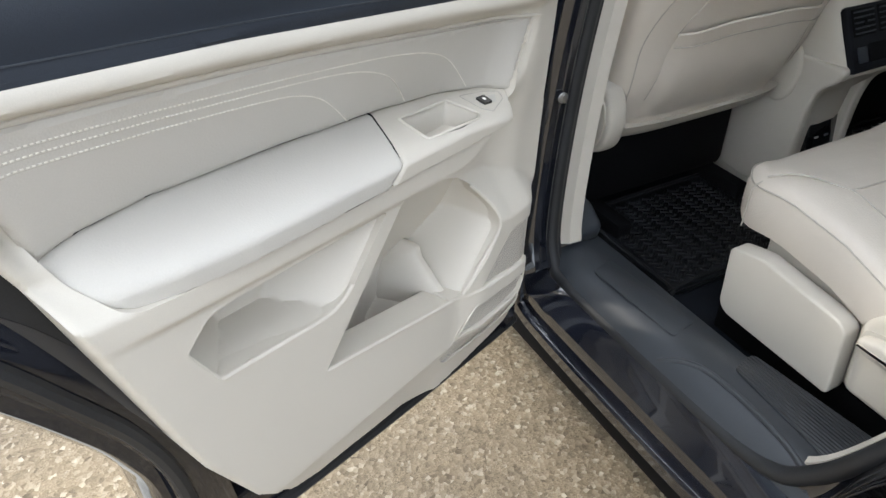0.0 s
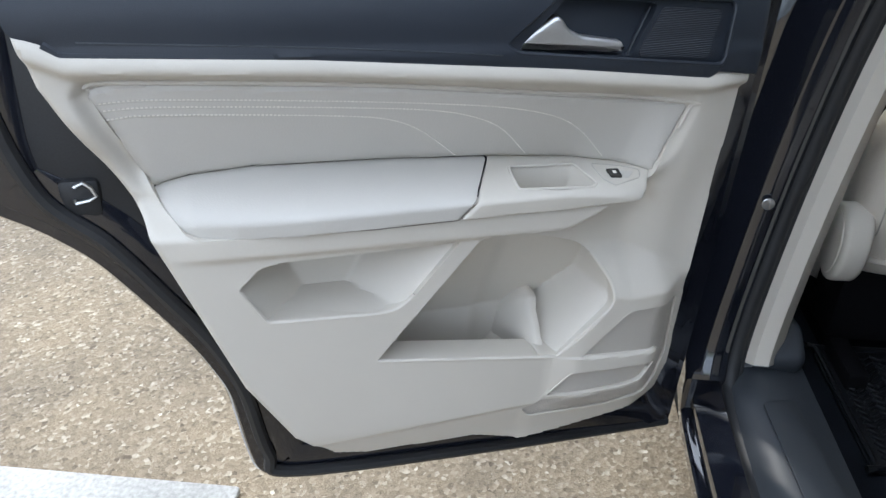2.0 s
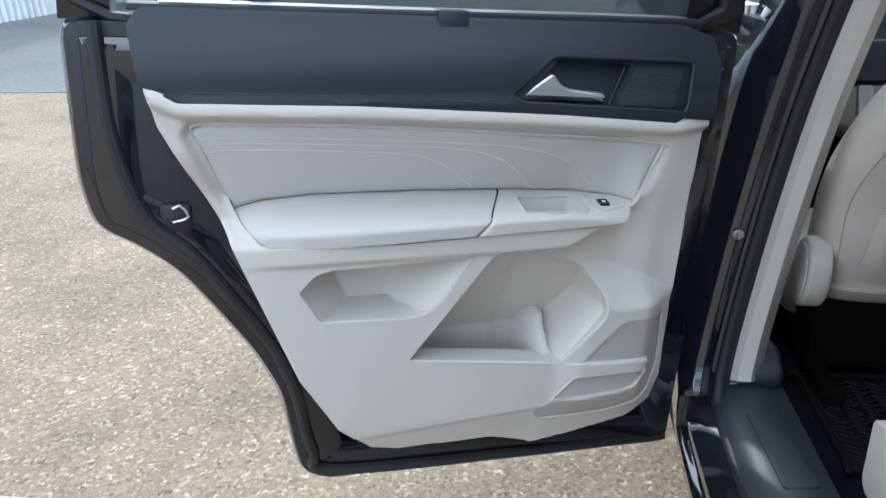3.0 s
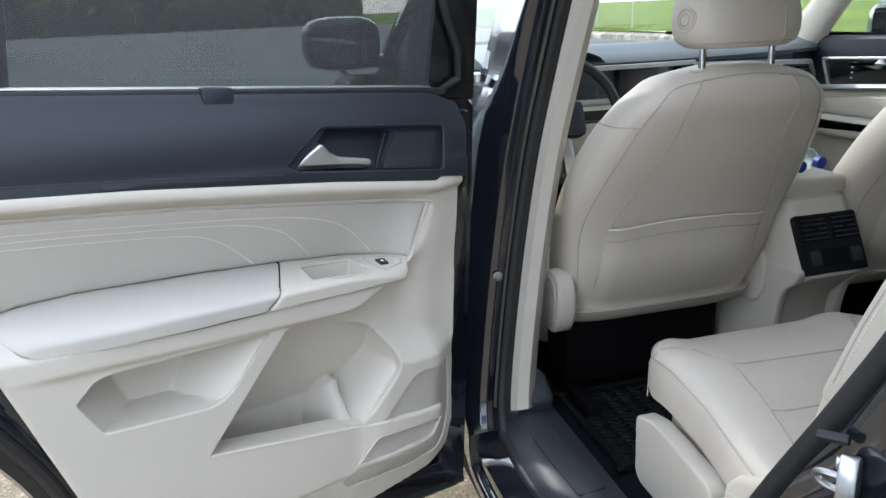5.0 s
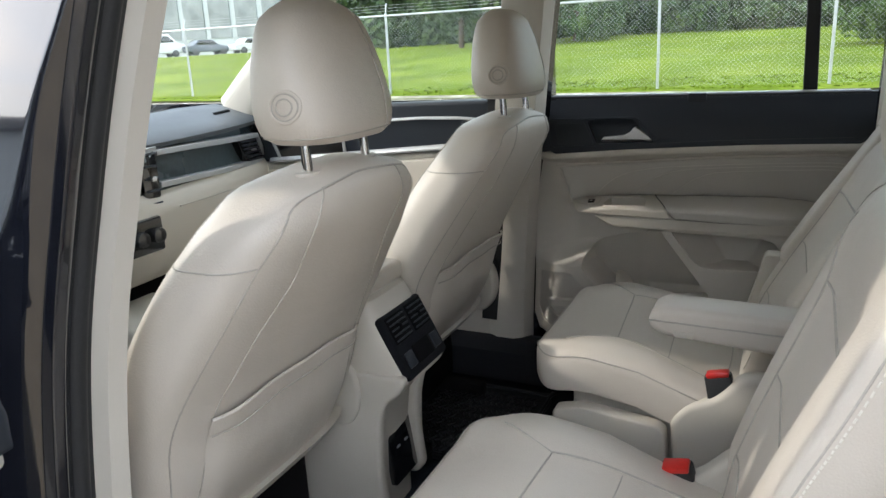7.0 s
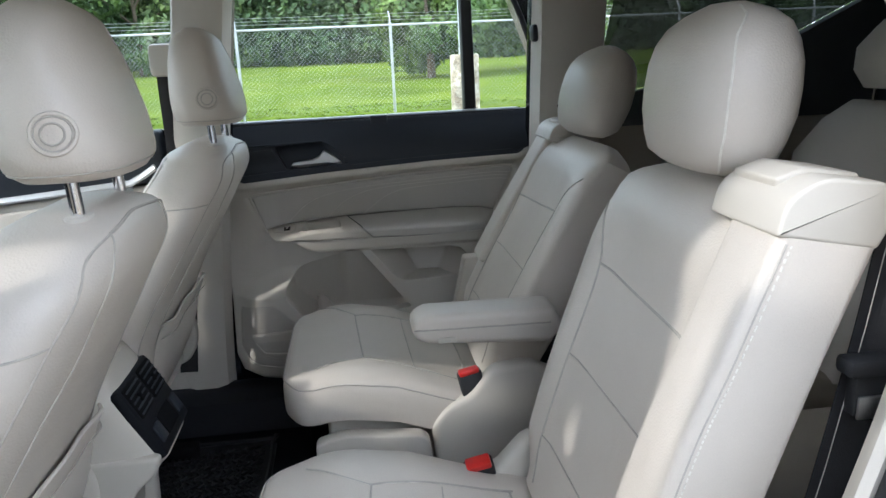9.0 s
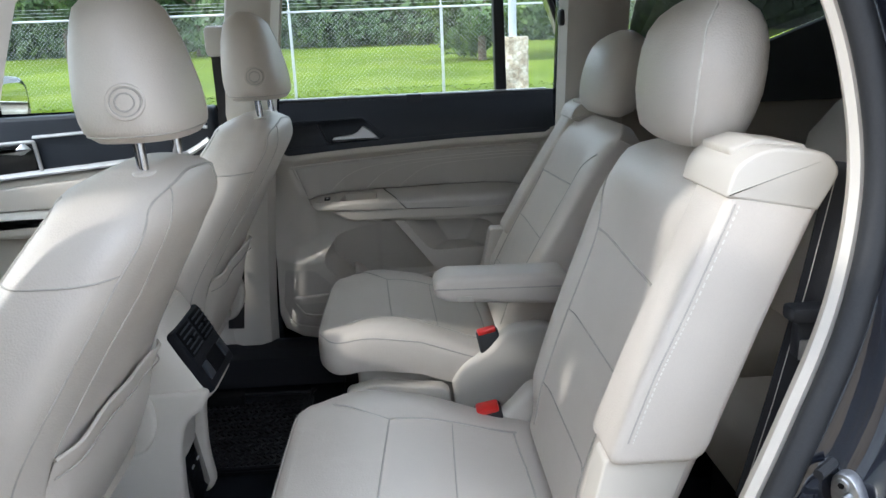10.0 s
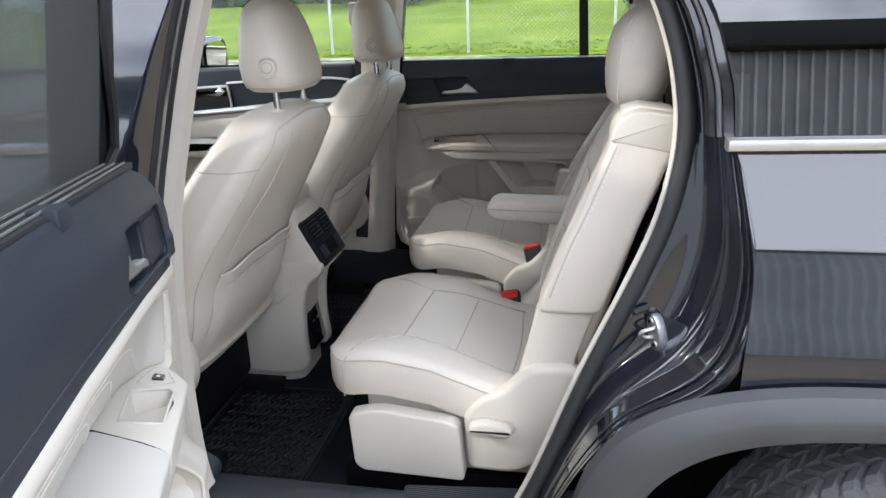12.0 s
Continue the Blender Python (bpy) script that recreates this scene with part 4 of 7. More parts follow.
    part("seat_frame", mv(merge(rbox(-0.225, 0.225, 0.17, 0.30, 0.40, 0.615, 0.02), rbox(-0.22, 0.22, 0.28, 0.62, 0.40, 0.46, 0.02), rbox(-0.21, -0.17, 0.06, 0.66, 0.352, 0.40, 0.005), rbox(0.17, 0.21, 0.06, 0.66, 0.352, 0.40, 0.005))), GROOVE, s, "black seat frame on rails")
    # recliner covers at the hinge of the back
    for sx in (-1, 1):
        disc = [(0.098 + 0.054 * math.cos(w) - 0.16 * max(0, 0.02 + 0.078 * math.sin(w)) * 0.3, 0.684 + 0.080 * math.sin(w)) for w in np.linspace(0, 2 * math.pi, 28, endpoint=False)]
        cov = part("recliner_cover", mv(slab(disc, lambda y, z, x: (x, y, z), sx * 0.252, sx * 0.300, 0.010, 3)), TRIM, s, "beige plastic recliner cover")
        part("cover_dish", mv(slab(shrink(disc, 0.014), lambda y, z, x: (x, y, z), sx * 0.294, sx * 0.3035, 0.003, 2)), TRIM, cov)
    # headrest on two posts
    hr = []
    for z in [1.262 + (q - 1.252) * 0.878 for q in (1.252, 1.258, 1.268, 1.285, 1.31, 1.34, 1.37, 1.40, 1.425, 1.445, 1.46, 1.469, 1.474)]:
        w, d, c = head_table(z)
        hr.append([(x, c + y, z) for x, y in oval(44, w, d, 2.7)])
    head = part("headrest", mv(loft(hr)), LEATHER, s)
    for sx in (-0.078, 0.078):
        part("post", mv(tube([(sx, -0.126, 1.195), (sx, -0.122, 1.285)], 0.0075, 12)), CHROME, s, "chrome headrest post")
        ring = [(sx + 0.026 * math.cos(w), -0.125 + 0.015 * math.sin(w)) for w in np.linspace(0, 2 * math.pi, 20, endpoint=False)]
        part("post_collar", mv(slab(ring, lambda x, y, z: (x, y, z), 1.208, 1.224, 0.004)), TRIM, s)
    # round button on the headrest's flank
    def hp(x, z):
        w, d, c = head_table(z)
        return c - d * (1 - min(0.999, abs(x) / w) ** 2.7) ** (1 / 2.7)
    for r, rr, mt in ((0.0205, 0.0026, LEATHER), (0.0176, 0.0011, LEATHER_SEAM), (0.0110, 0.0012, LEATHER_SEAM)):
        P = []
        for a in np.linspace(0, 2 * math.pi, 30, endpoint=False):
            y, z = -0.131 + r * math.cos(a), 1.316 + r * math.sin(a)
            w, d, c = head_table(z)
            P.append((-w * (1 - min(0.999, abs(y - c) / d) ** 2.7) ** (1 / 2.7) - 0.0004, y, z))
        part("release_button", mv(tube(P, rr, 6, True)), mt, head)
    # stitched hem round the lower edge
    w, d, c = head_table(1.272)
    hem = [(x * 1.002, c + y * 1.002, 1.272) for x, y in oval(60, w, d, 2.7)]
    part("seam", mv(tube(hem, 0.0011, 6, True)), LEATHER_SEAM, head)
    P = []
    for z in np.linspace(1.268, 1.452, 20):
        x = 0.062 * (1 - 0.25 * abs(z - 1.33) / 0.14)
        P.append((x, hp(x, z) - 0.0002, z))
    part("seam", mv(tube(P, 0.0012, 6)), LEATHER_SEAM, head)
    return s


driver = front_seat(-0.365)
passenger = copy_thing(driver, Matrix.Translation((0.375, 0.082, 0.36)))


# ---- second-row seats ----
def second_seat(side, recline):
    """Captain seat of the second row; side is -1 behind the driver. Local x runs outwards from the aisle."""
    cx = side * 0.385
    s = thing("second_row_seat", (cx, -0.5, 0.40), "beige leather second-row captain seat with piped seams" if side < 0 else "beige leather second-row captain seat with a lowered armrest", "car seat", "second-row seats")

    def mv(data):
        return [(cx + side * p[0], p[1], p[2]) for p in data[0]], data[1]

    def mb(data):
        """Parts of the back, tipped about its hinge by the seat's recline."""
        c, k = math.cos(radians(recline)), math.sin(radians(recline))
        out = []
        for p in data[0]:
            y, z = p[1] + 0.722, p[2] - 0.680
            out.append((p[0], -0.722 + c * y - k * z, 0.680 + k * y + c * z))
        return mv((out, data[1]))

    # cushion: x from -0.25 (aisle) to 0.25 (door)
    def top(x, y):
        f = (y + 0.72) / 0.45
        z = 0.648 + 0.085 * step(f, 0.0, 0.72) - 0.016 * step(f, 0.80, 1.0)
        z += 0.016 * step(abs(x), 0.12, 0.20) - 0.010 * step(abs(x), 0.20, 0.25)
        return float(z)
    rings = []
    for lvl, f in ((0.024, 0.95), (0.028, 0.985), (0.04, 0.997), (0.06, 1.0), (0.092, 0.998), (0.108, 0.986), (0.118, 0.955), (0.122, 0.90)):
        ring = []
        for x, y in oval(72, 0.252 * f, 0.249 * f, 5.5):
            yy = -0.484 + y
            ring.append((x, yy, top(x, yy) - 0.122 + lvl))
        rings.append(ring)
    n = len(rings[0])
    inner = [0.75, 0.55, 0.35, 0.15]
    for f in inner:
        ring = []
        for x, y in oval(72, 0.252 * 0.90 * f, 0.249 * 0.90 * f, 5.5 - 2.2 * (1 - f)):
            yy = -0.484 + y
            ring.append((x, yy, top(x, yy)))
        rings.append(ring)
    cush = part("cushion", mv(loft(rings)), LEATHER, s)

    def cs(pts, r=0.0018, lift=0.0003):
        P = [(p[0], p[1], top(p[0], p[1]) + lift) for p in smooth_line([(a, b, 0) for a, b in pts], 8)]
        part("seam", mv(tube(P, r, 6)), LEATHER_SEAM, cush)
    cs([(0.146, -0.402), (0.0, -0.410), (-0.13, -0.418)], 0.0018)
    cs([(-0.13, -0.418), (-0.15, -0.52), (-0.166, -0.65)], 0.0022)
    cs([(0.146, -0.405), (0.158, -0.52), (0.165, -0.65)], 0.0022)
    cs([(0.155, -0.52), (0.0, -0.525), (-0.145, -0.53)], 0.0014)
    cs([(0.165, -0.645), (0.0, -0.652), (-0.166, -0.645)], 0.0018)
    cs([(-0.13, -0.418), (-0.16, -0.36), (-0.185, -0.315)], 0.0016)
    cs([(0.146, -0.405), (0.178, -0.362), (0.208, -0.322), (0.226, -0.303)], 0.0016)
    ft = top(0.240, -0.2925)
    part("seam", mv(tube([(0.226, -0.303, ft + 0.001), (0.238, -0.294, ft - 0.010), (0.2410, -0.2915, ft - 0.022), (0.2418, -0.2908, ft - 0.095)], 0.0013, 6)), LEATHER_SEAM, cush)
    rim = []
    for x, y in oval(72, 0.252 * 0.986, 0.249 * 0.986, 5.5):
        yy = -0.484 + y
        rim.append((x * 1.003, yy + y * 0.003, top(x, yy) - 0.122 + 0.109))
    part("piping", mv(tube(rim, 0.0016, 6, True)), LEATHER_SEAM, cush)
    # backrest: reclined slab, x from -0.245 to 0.245
    ang = radians(18.4)
    up, fw = Vector((0, -math.sin(ang), math.cos(ang))), Vector((0, math.cos(ang), math.sin(ang)))
    base = Vector((0, -0.722, 0.660))
    H = 0.565

    def bs(x, h, lift=0.0):
        """A place on the front of the backrest, h metres up it."""
        w = ramp(h, [0, 0.12, 0.35, 0.50, 0.555, 0.575], [0.205, 0.218, 0.226, 0.222, 0.20, 0.14])
        th = ramp(h, [0, 0.1, 0.4, 0.54, 0.575], [0.050, 0.055, 0.050, 0.042, 0.015])
        k = min(0.999, abs(x) / w)
        bol = 0.018 * float(step(abs(x), 0.11, 0.19)) * (1 - float(step(h, 0.40, 0.52))) * float(step(h, 0.02, 0.10))
        return base + up * h + fw * (th * ((1 - k ** 7) ** (1 / 7)) + bol + lift) + Vector((x, 0, 0))
    rings = []
    for h in list(np.linspace(0.0, 0.50, 22)) + [0.52, 0.54, 0.555, 0.565, 0.572, 0.575]:
        w = ramp(h, [0, 0.12, 0.35, 0.50, 0.555, 0.575], [0.205, 0.218, 0.226, 0.222, 0.20, 0.14])
        th = ramp(h, [0, 0.1, 0.4, 0.54, 0.575], [0.050, 0.055, 0.050, 0.042, 0.015])
        ring = []
        for x, y in oval(72, w, th, 7):
            bol = 0.018 * float(step(abs(x), 0.11, 0.19)) * (1 - float(step(h, 0.40, 0.52))) * float(step(h, 0.02, 0.10)) if y > 0 else 0
            ring.append(base + up * h + fw * (y * 1.0 + bol * min(1, max(0, y / th) * 2)) + Vector((x, 0, 0)))
        rings.append(ring)
    back = part("backrest", mb(loft(rings)), LEATHER, s)

    def bseam(pts, r=0.0018):
        P = [bs(p[0], p[1], 0.0003) for p in smooth_line([(a, b, 0) for a, b in pts], 8)]
        part("seam", mb(tube(P, r, 6)), LEATHER_SEAM, back)
    bseam([(-0.145, 0.02), (-0.145, 0.20), (-0.150, 0.40), (-0.205, 0.49)])
    bseam([(0.145, 0.02), (0.145, 0.20), (0.150, 0.385), (0.205, 0.49)])
    bseam([(-0.150, 0.40), (0.0, 0.392), (0.150, 0.385)], 0.0022)
    bseam([(-0.145, 0.25), (0.145, 0.25)], 0.0014)
    bseam([(-0.145, 0.105), (0.145, 0.105)], 0.0014)
    # plastic cap with the release lever on the outer top corner
    wing = [(-0.700, 0.850), (-0.745, 0.975), (-0.780, 1.060), (-0.846, 1.222), (-0.952, 1.200), (-0.895, 1.05), (-0.826, 0.850)]
    wg = part("side_bolster", mb(slab(rounded(wing, [0.024, 0.03, 0.03, 0.020, 0.020, 0.05, 0.024], 5), lambda y, z, x: (x, y, z), 0.150, 0.247, 0.011, 4)), LEATHER, s, "flat beige leather side bolster")
    part("welt", mb(tube(smooth_line([(0.2462, y - 0.013, z) for y, z in ((-0.714, 0.885), (-0.745, 0.975), (-0.780, 1.058), (-0.828, 1.182))], 4), 0.0016, 6)), LEATHER_SEAM, wg)
    L = smooth_line([(0.2470, y - 0.019, z) for y, z in ((-0.714, 0.885), (-0.745, 0.975), (-0.780, 1.058), (-0.828, 1.182))], 14)
    part("stitching", mb(merge(*[tube([p, p + (q - p) * 0.6], 0.0012, 5) for p, q in zip(L[:-1], L[1:])])), THREAD, wg, "pale twin-needle stitching")
    cap = [(-0.829, 1.190), (-0.938, 1.169), (-0.962, 1.214), (-0.945, 1.236), (-0.875, 1.246), (-0.838, 1.226)]
    cp = part("shoulder_cap", mb(slab(rounded(cap, [0.005, 0.005, 0.016, 0.012, 0.03, 0.02]), lambda y, z, x: (x, y, z), 0.113, 0.2485, 0.0045, 3)), TRIM, s, "beige plastic shoulder cap")
    part("release_lever", mb(slab(rounded([(-0.850, 1.228), (-0.880, 1.240), (-0.943, 1.230), (-0.940, 1.240), (-0.880, 1.2495), (-0.848, 1.240)], 0.004), lambda y, z, x: (x, y, z), 0.125, 0.208, 0.004, 3)), TRIM, cp)
    # side hinge covers and base
    part("hinge_cover", mv(slab(rounded([(-0.655, 0.66), (-0.690, 0.80), (-0.702, 0.858), (-0.816, 0.858), (-0.806, 0.83), (-0.780, 0.75), (-0.765, 0.66)], 0.01), lambda y, z, x: (x, y, z), 0.190, 0.236, 0.004, 3)), TRIM, s, "beige plastic backrest hinge cover")
    base_ob = part("base", mv(rbox(-0.20, 0.22, -0.74, -0.33, 0.45, 0.645, 0.02)), TRIM, s, "beige plastic seat base")
    for sx in (1, -1):
        poly = [(-0.306, 0.606), (-0.371, 0.622), (-0.530, 0.605), (-0.546, 0.592), (-0.556, 0.464), (-0.330, 0.470), (-0.312, 0.486)]
        part("side_cover", mv(slab(rounded(poly, 0.014), lambda y, z, x: (x, y, z), sx * 0.236, sx * 0.275, 0.005, 3)), TRIM, base_ob, "smooth beige plastic side cover")
        poly = [(-0.553, 0.612), (-0.563, 0.630), (-0.585, 0.656), (-0.637, 0.680), (-0.688, 0.735), (-0.769, 0.742), (-0.86, 0.70), (-0.86, 0.50), (-0.70, 0.505), (-0.66, 0.482), (-0.562, 0.484)]
        part("rear_cover", mv(slab(rounded(poly, 0.02), lambda y, z, x: (x, y, z), sx * 0.215, sx * 0.262, 0.014, 3)), TRIM, base_ob)
    part("slide_lever", mv(slab(rounded([(-0.568, 0.606), (-0.600, 0.617), (-0.647, 0.607), (-0.660, 0.596), (-0.645, 0.580), (-0.600, 0.588), (-0.566, 0.590)], 0.010), lambda y, z, x: (x, y, z), 0.258, 0.284, 0.008, 3)), TRIM, base_ob, "beige fold lever")
    # recess shade by colour: a darker plate on the cover, with no hollow
    part("recess_shade", mv(slab(rounded([(-0.562, 0.612), (-0.60, 0.622), (-0.655, 0.612), (-0.668, 0.595), (-0.645, 0.568), (-0.568, 0.568)], 0.014), lambda y, z, x: (x, y, z), 0.255, 0.2635, 0.001, 2)), LEATHER_SEAM, base_ob, "darker plate painted as the shade of the lever recess")
    for rx in (-0.20, 0.15):
        part("rail", mv(rbox(rx, rx + 0.05, -0.86, -0.26, 0.352, 0.43, 0.006)), GROOVE, s, "black floor rail")
    # headrest
    hr = []
    for h in (0.0, 0.006, 0.018, 0.04, 0.07, 0.10, 0.13, 0.155, 0.175, 0.19, 0.198, 0.202):
        w = ramp(h, [0, 0.01, 0.04, 0.10, 0.16, 0.19, 0.202], [0.085, 0.108, 0.128, 0.136, 0.120, 0.09, 0.035])
        d = ramp(h, [0, 0.012, 0.05, 0.11, 0.17, 0.202], [0.03, 0.048, 0.062, 0.066, 0.050, 0.012])
        c = Vector((-0.005, -0.880, 1.222)) + Vector((0, -0.10, 0.995)) * h
        hr.append([c + Vector((x, y, 0)) for x, y in oval(44, w, d, 2.6)])
    head = part("headrest", mb(loft(hr)), LEATHER, s)
    P = []
    for h in np.linspace(0.004, 0.196, 18):
        w = ramp(h, [0, 0.01, 0.04, 0.10, 0.16, 0.19, 0.202], [0.085, 0.108, 0.128, 0.136, 0.120, 0.09, 0.035])
        d = ramp(h, [0, 0.012, 0.05, 0.11, 0.17, 0.202], [0.03, 0.048, 0.062, 0.066, 0.050, 0.012])
        c = Vector((-0.005, -0.880, 1.222)) + Vector((0, -0.10, 0.995)) * h
        P.append(c + Vector((0.86 * w, d * (1 - 0.86 ** 2.6) ** (1 / 2.6), 0)))
    part("seam", mb(tube(P, 0.0016, 6)), THREAD, head)
    if side > 0:
        arm = slab(rounded([(-0.516, 0.862), (-0.521, 0.882), (-0.545, 0.895), (-0.80, 0.890), (-0.82, 0.85), (-0.79, 0.818), (-0.545, 0.836), (-0.522, 0.848)], 0.010), lambda y, z, x: (x, y, z), -0.345, -0.252, 0.014, 3)
        a = part("armrest", mv(arm), LEATHER, s, "lowered padded leather armrest")
        part("seam", mv(tube([(-0.3455, -0.52, 0.868), (-0.3455, -0.60, 0.866), (-0.3455, -0.79, 0.862)], 0.0018, 6)), LEATHER_SEAM, a)
        part("button", mv(rbox(-0.3475, -0.344, -0.60, -0.565, 0.838, 0.850, 0.002)), TRIM, a)
    return s


second_seat(-1, 0.0)
second_seat(1, 9.5)


def buckle(x, y, z, tilt):
    m = Matrix.Translation((x, y, z)) @ pose(0, 0, 0, -12, tilt, 0)
    b = thing("belt_buckle", (x, y, z), "black seat belt buckle with a red release button", "buckle", "belt buckles")
    body = part("body", moved(rbox(-0.016, 0.016, -0.026, 0.026, -0.095, 0.012, 0.006), m), RUBBER, b)
    part("release_button", moved(rbox(-0.0175, 0.0135, -0.022, 0.022, 0.005, 0.0165, 0.004), m), RED, b, "red push button")


buckle(-0.160, -0.605, 0.684, -8)
buckle(0.155, -0.641, 0.712, 8)


# ---- car body ----
def skin_x(z):
    """Half width of the outer skin."""
    return ramp(z, [0.30, 0.45, 0.70, 0.86, 0.93, 1.01, 1.075, 1.105, 1.22, 1.40, 1.60, 1.70, 1.76], [0.90, 0.908, 0.908, 0.904, 0.895, 0.878, 0.862, 0.850, 0.808, 0.765, 0.69, 0.60, 0.40])


def inner_x(z):
    """Half width at the door seal."""
    return 0.822 - 0.14 * (z - 0.47)


car = thing("car", (0, 0, 0), "black three-row family car with a beige interior", "car")

REAR_LOOP = [(-0.10, 0.435), (-0.35, 0.430), (-0.58, 0.440), (-0.655, 0.49), (-0.715, 0.60), (-0.795, 0.80), (-0.865, 0.955), (-0.915, 1.08), (-0.938, 1.20), (-0.932, 1.30), (-0.905, 1.40), (-0.855, 1.50), (-0.77, 1.60), (-0.65, 1.645)]
FRONT_LOOP = [(-0.28, 1.66), (-0.17, 1.62), (-0.11, 1.53), (-0.065, 1.40), (-0.025, 1.24), (0.012, 1.04), (0.018, 0.80), (-0.002, 0.56), (-0.035, 0.46)]
LOOP = smooth_line([(y, z, 0) for y, z in REAR_LOOP + FRONT_LOOP], 6, True)


# outer line of the door gap: down the quarter panel, then along the arch cladding
GAP = {3: (-0.695, 0.42), 4: (-0.745, 0.60), 5: (-0.848, 0.768), 6: (-1.000, 0.868), 7: (-1.040, 1.010), 8: (-1.014, 1.200), 9: (-0.994, 1.300), 10: (-0.958, 1.410), 11: (-0.90, 1.52)}


def loop_frame():
    """For each point of the door opening: place, outward normal, gap line and how far it belongs to the rear edge."""
    c = np.array([-0.45, 1.02])
    n = len(LOOP)
    out, full = [], []
    for i, p in enumerate(LOOP):
        t = np.array(LOOP[(i + 1) % n][:2]) - np.array(LOOP[i - 1][:2])
        t /= np.linalg.norm(t)
        nr = np.array([t[1], -t[0]])
        q = np.array(p[:2])
        out.append((q, nr if np.dot(nr, q - c) > 0 else -nr))
    ctrl = [(*GAP[k], 0) if k in GAP else (*(out[6 * k][0] + out[6 * k][1] * 0.118), 0) for k in range(n // 6)]
    gap = smooth_line(ctrl, 6, True)
    for i, (q, nr) in enumerate(out):
        k = i / 6
        full.append((q, nr, np.array(gap[i][:2]), float(step(k, 2.0, 3.0) * (1 - step(k, 11.0, 12.0)))))
    return full


FRAME = loop_frame()


def loop3(off_x, grow, side=-1, front=None, rear=None):
    """The door opening's line, moved outwards by grow and outboard by off_x. front gives the two for the centre pillar,
    rear the shares of the way out to the skin and to the gap line."""
    out = []
    for q, nr, gp, wr in FRAME:
        f = float(step(nr[0], 0.3, 0.85)) if front else 0.0
        g = grow * (1 - f) + (front[1] if front else 0) * f
        o = off_x * (1 - f) + (front[0] if front else 0) * f
        p = q + nr * g
        x = inner_x(p[1]) + o
        if rear and wr > 0:
            p2 = q + (gp - q) * rear[1]
            x2 = inner_x(p2[1]) + (rear[0] * (skin_x(p2[1]) - inner_x(p2[1])) if rear[0] > 0 else rear[0])
            p, x = p * (1 - wr) + p2 * wr, x * (1 - wr) + x2 * wr
        out.append((side * min(x, skin_x(p[1]) + 0.004), p[0], p[1]))
    return out


def body_side():
    # jamb: flange, sculpted channel and a double-ridged gap edge
    prof = [((-0.035, 0.006), (-0.035, 0.006)), ((0.0, 0.012), (0.0, 0.012)), ((0.010, 0.024), (0.012, 0.004)), ((0.004, 0.036), (0.020, -0.004)), ((0.002, 0.058), (0.035, -0.014)), ((0.016, 0.076), (0.050, -0.016)),
            ((0.046, 0.086), (0.065, -0.012)), ((0.062, 0.090), (0.080, 0.0)), ((0.072, 0.098), (0.095, 0.02)), ((0.100, 0.101), (0.11, 0.04)), ((0.112, 0.108), (0.12, 0.06)), ((0.138, 0.111), (0.13, 0.08)), ((0.150, 0.118), (0.14, 0.10))]
    back = smooth_line([(-0.035, 0.0, 0), (0.02, 0.05, 0), (0.08, 0.13, 0), (0.075, 0.26, 0), (0.055, 0.40, 0), (0.09, 0.52, 0), (0.22, 0.60, 0), (0.37, 0.66, 0), (0.47, 0.72, 0), (0.52, 0.775, 0), (0.66, 0.82, 0),
                        (0.79, 0.86, 0), (0.81, 0.885, 0), (0.78, 0.90, 0), (0.87, 0.925, 0), (0.92, 0.945, 0), (0.90, 0.958, 0), (0.97, 0.975, 0), (0.995, 0.99, 0), (0.985, 1.06, 0)], 4)
    rings = []
    for i, b in enumerate(back):
        u = i / (len(back) - 1) * (len(prof) - 1)
        k = min(int(u), len(prof) - 2)
        (p0, f0), (p1, f1) = [[np.array(v) for v in prof[k + e]] for e in (0, 1)]
        rings.append(loop3(*(p0 + (p1 - p0) * (u - k)), front=tuple(f0 + (f1 - f0) * (u - k)), rear=(b[0], b[1])))
    jamb = part("door_jamb", loft(rings, False, False), PAINT, car, "gloss black door jamb")
    part("weatherstrip", tube(loop3(0.006, 0.007), 0.0145, 12, True), RUBBER, car, "black rubber weatherstrip")
    part("outer_seal", tube(loop3(-0.008, 0.004), 0.006, 6, True), RUBBER, car)
    # beige pillar trim behind the seal
    lp = loop3(-0.012, -0.012)
    prof2 = [(-0.010, 0.004), (-0.020, -0.020), (-0.045, -0.024), (-0.075, 0.01), (-0.085, 0.09)]
    prof3 = [(-0.006, 0.000), (-0.004, -0.008), (-0.014, -0.0125), (-0.040, 0.0), (-0.085, 0.06)]
    rings = [[tuple(np.array(a) * (1 - q[3]) + np.array(b) * q[3]) for a, b, q in zip(loop3(*u), loop3(*v), FRAME)] for u, v in zip(prof2, prof3)]
    keep = [i for i in range(len(LOOP)) if LOOP[i][1] > 0.475]
    a0, b0 = max(i for i in keep), min(i for i in keep)
    seq = list(range(b0, a0 + 1))
    part("pillar_trim", loft([[r[i] for i in seq] for r in rings], False, False, False), TRIM, car, "beige plastic pillar trim")
    return jamb


jamb = body_side()
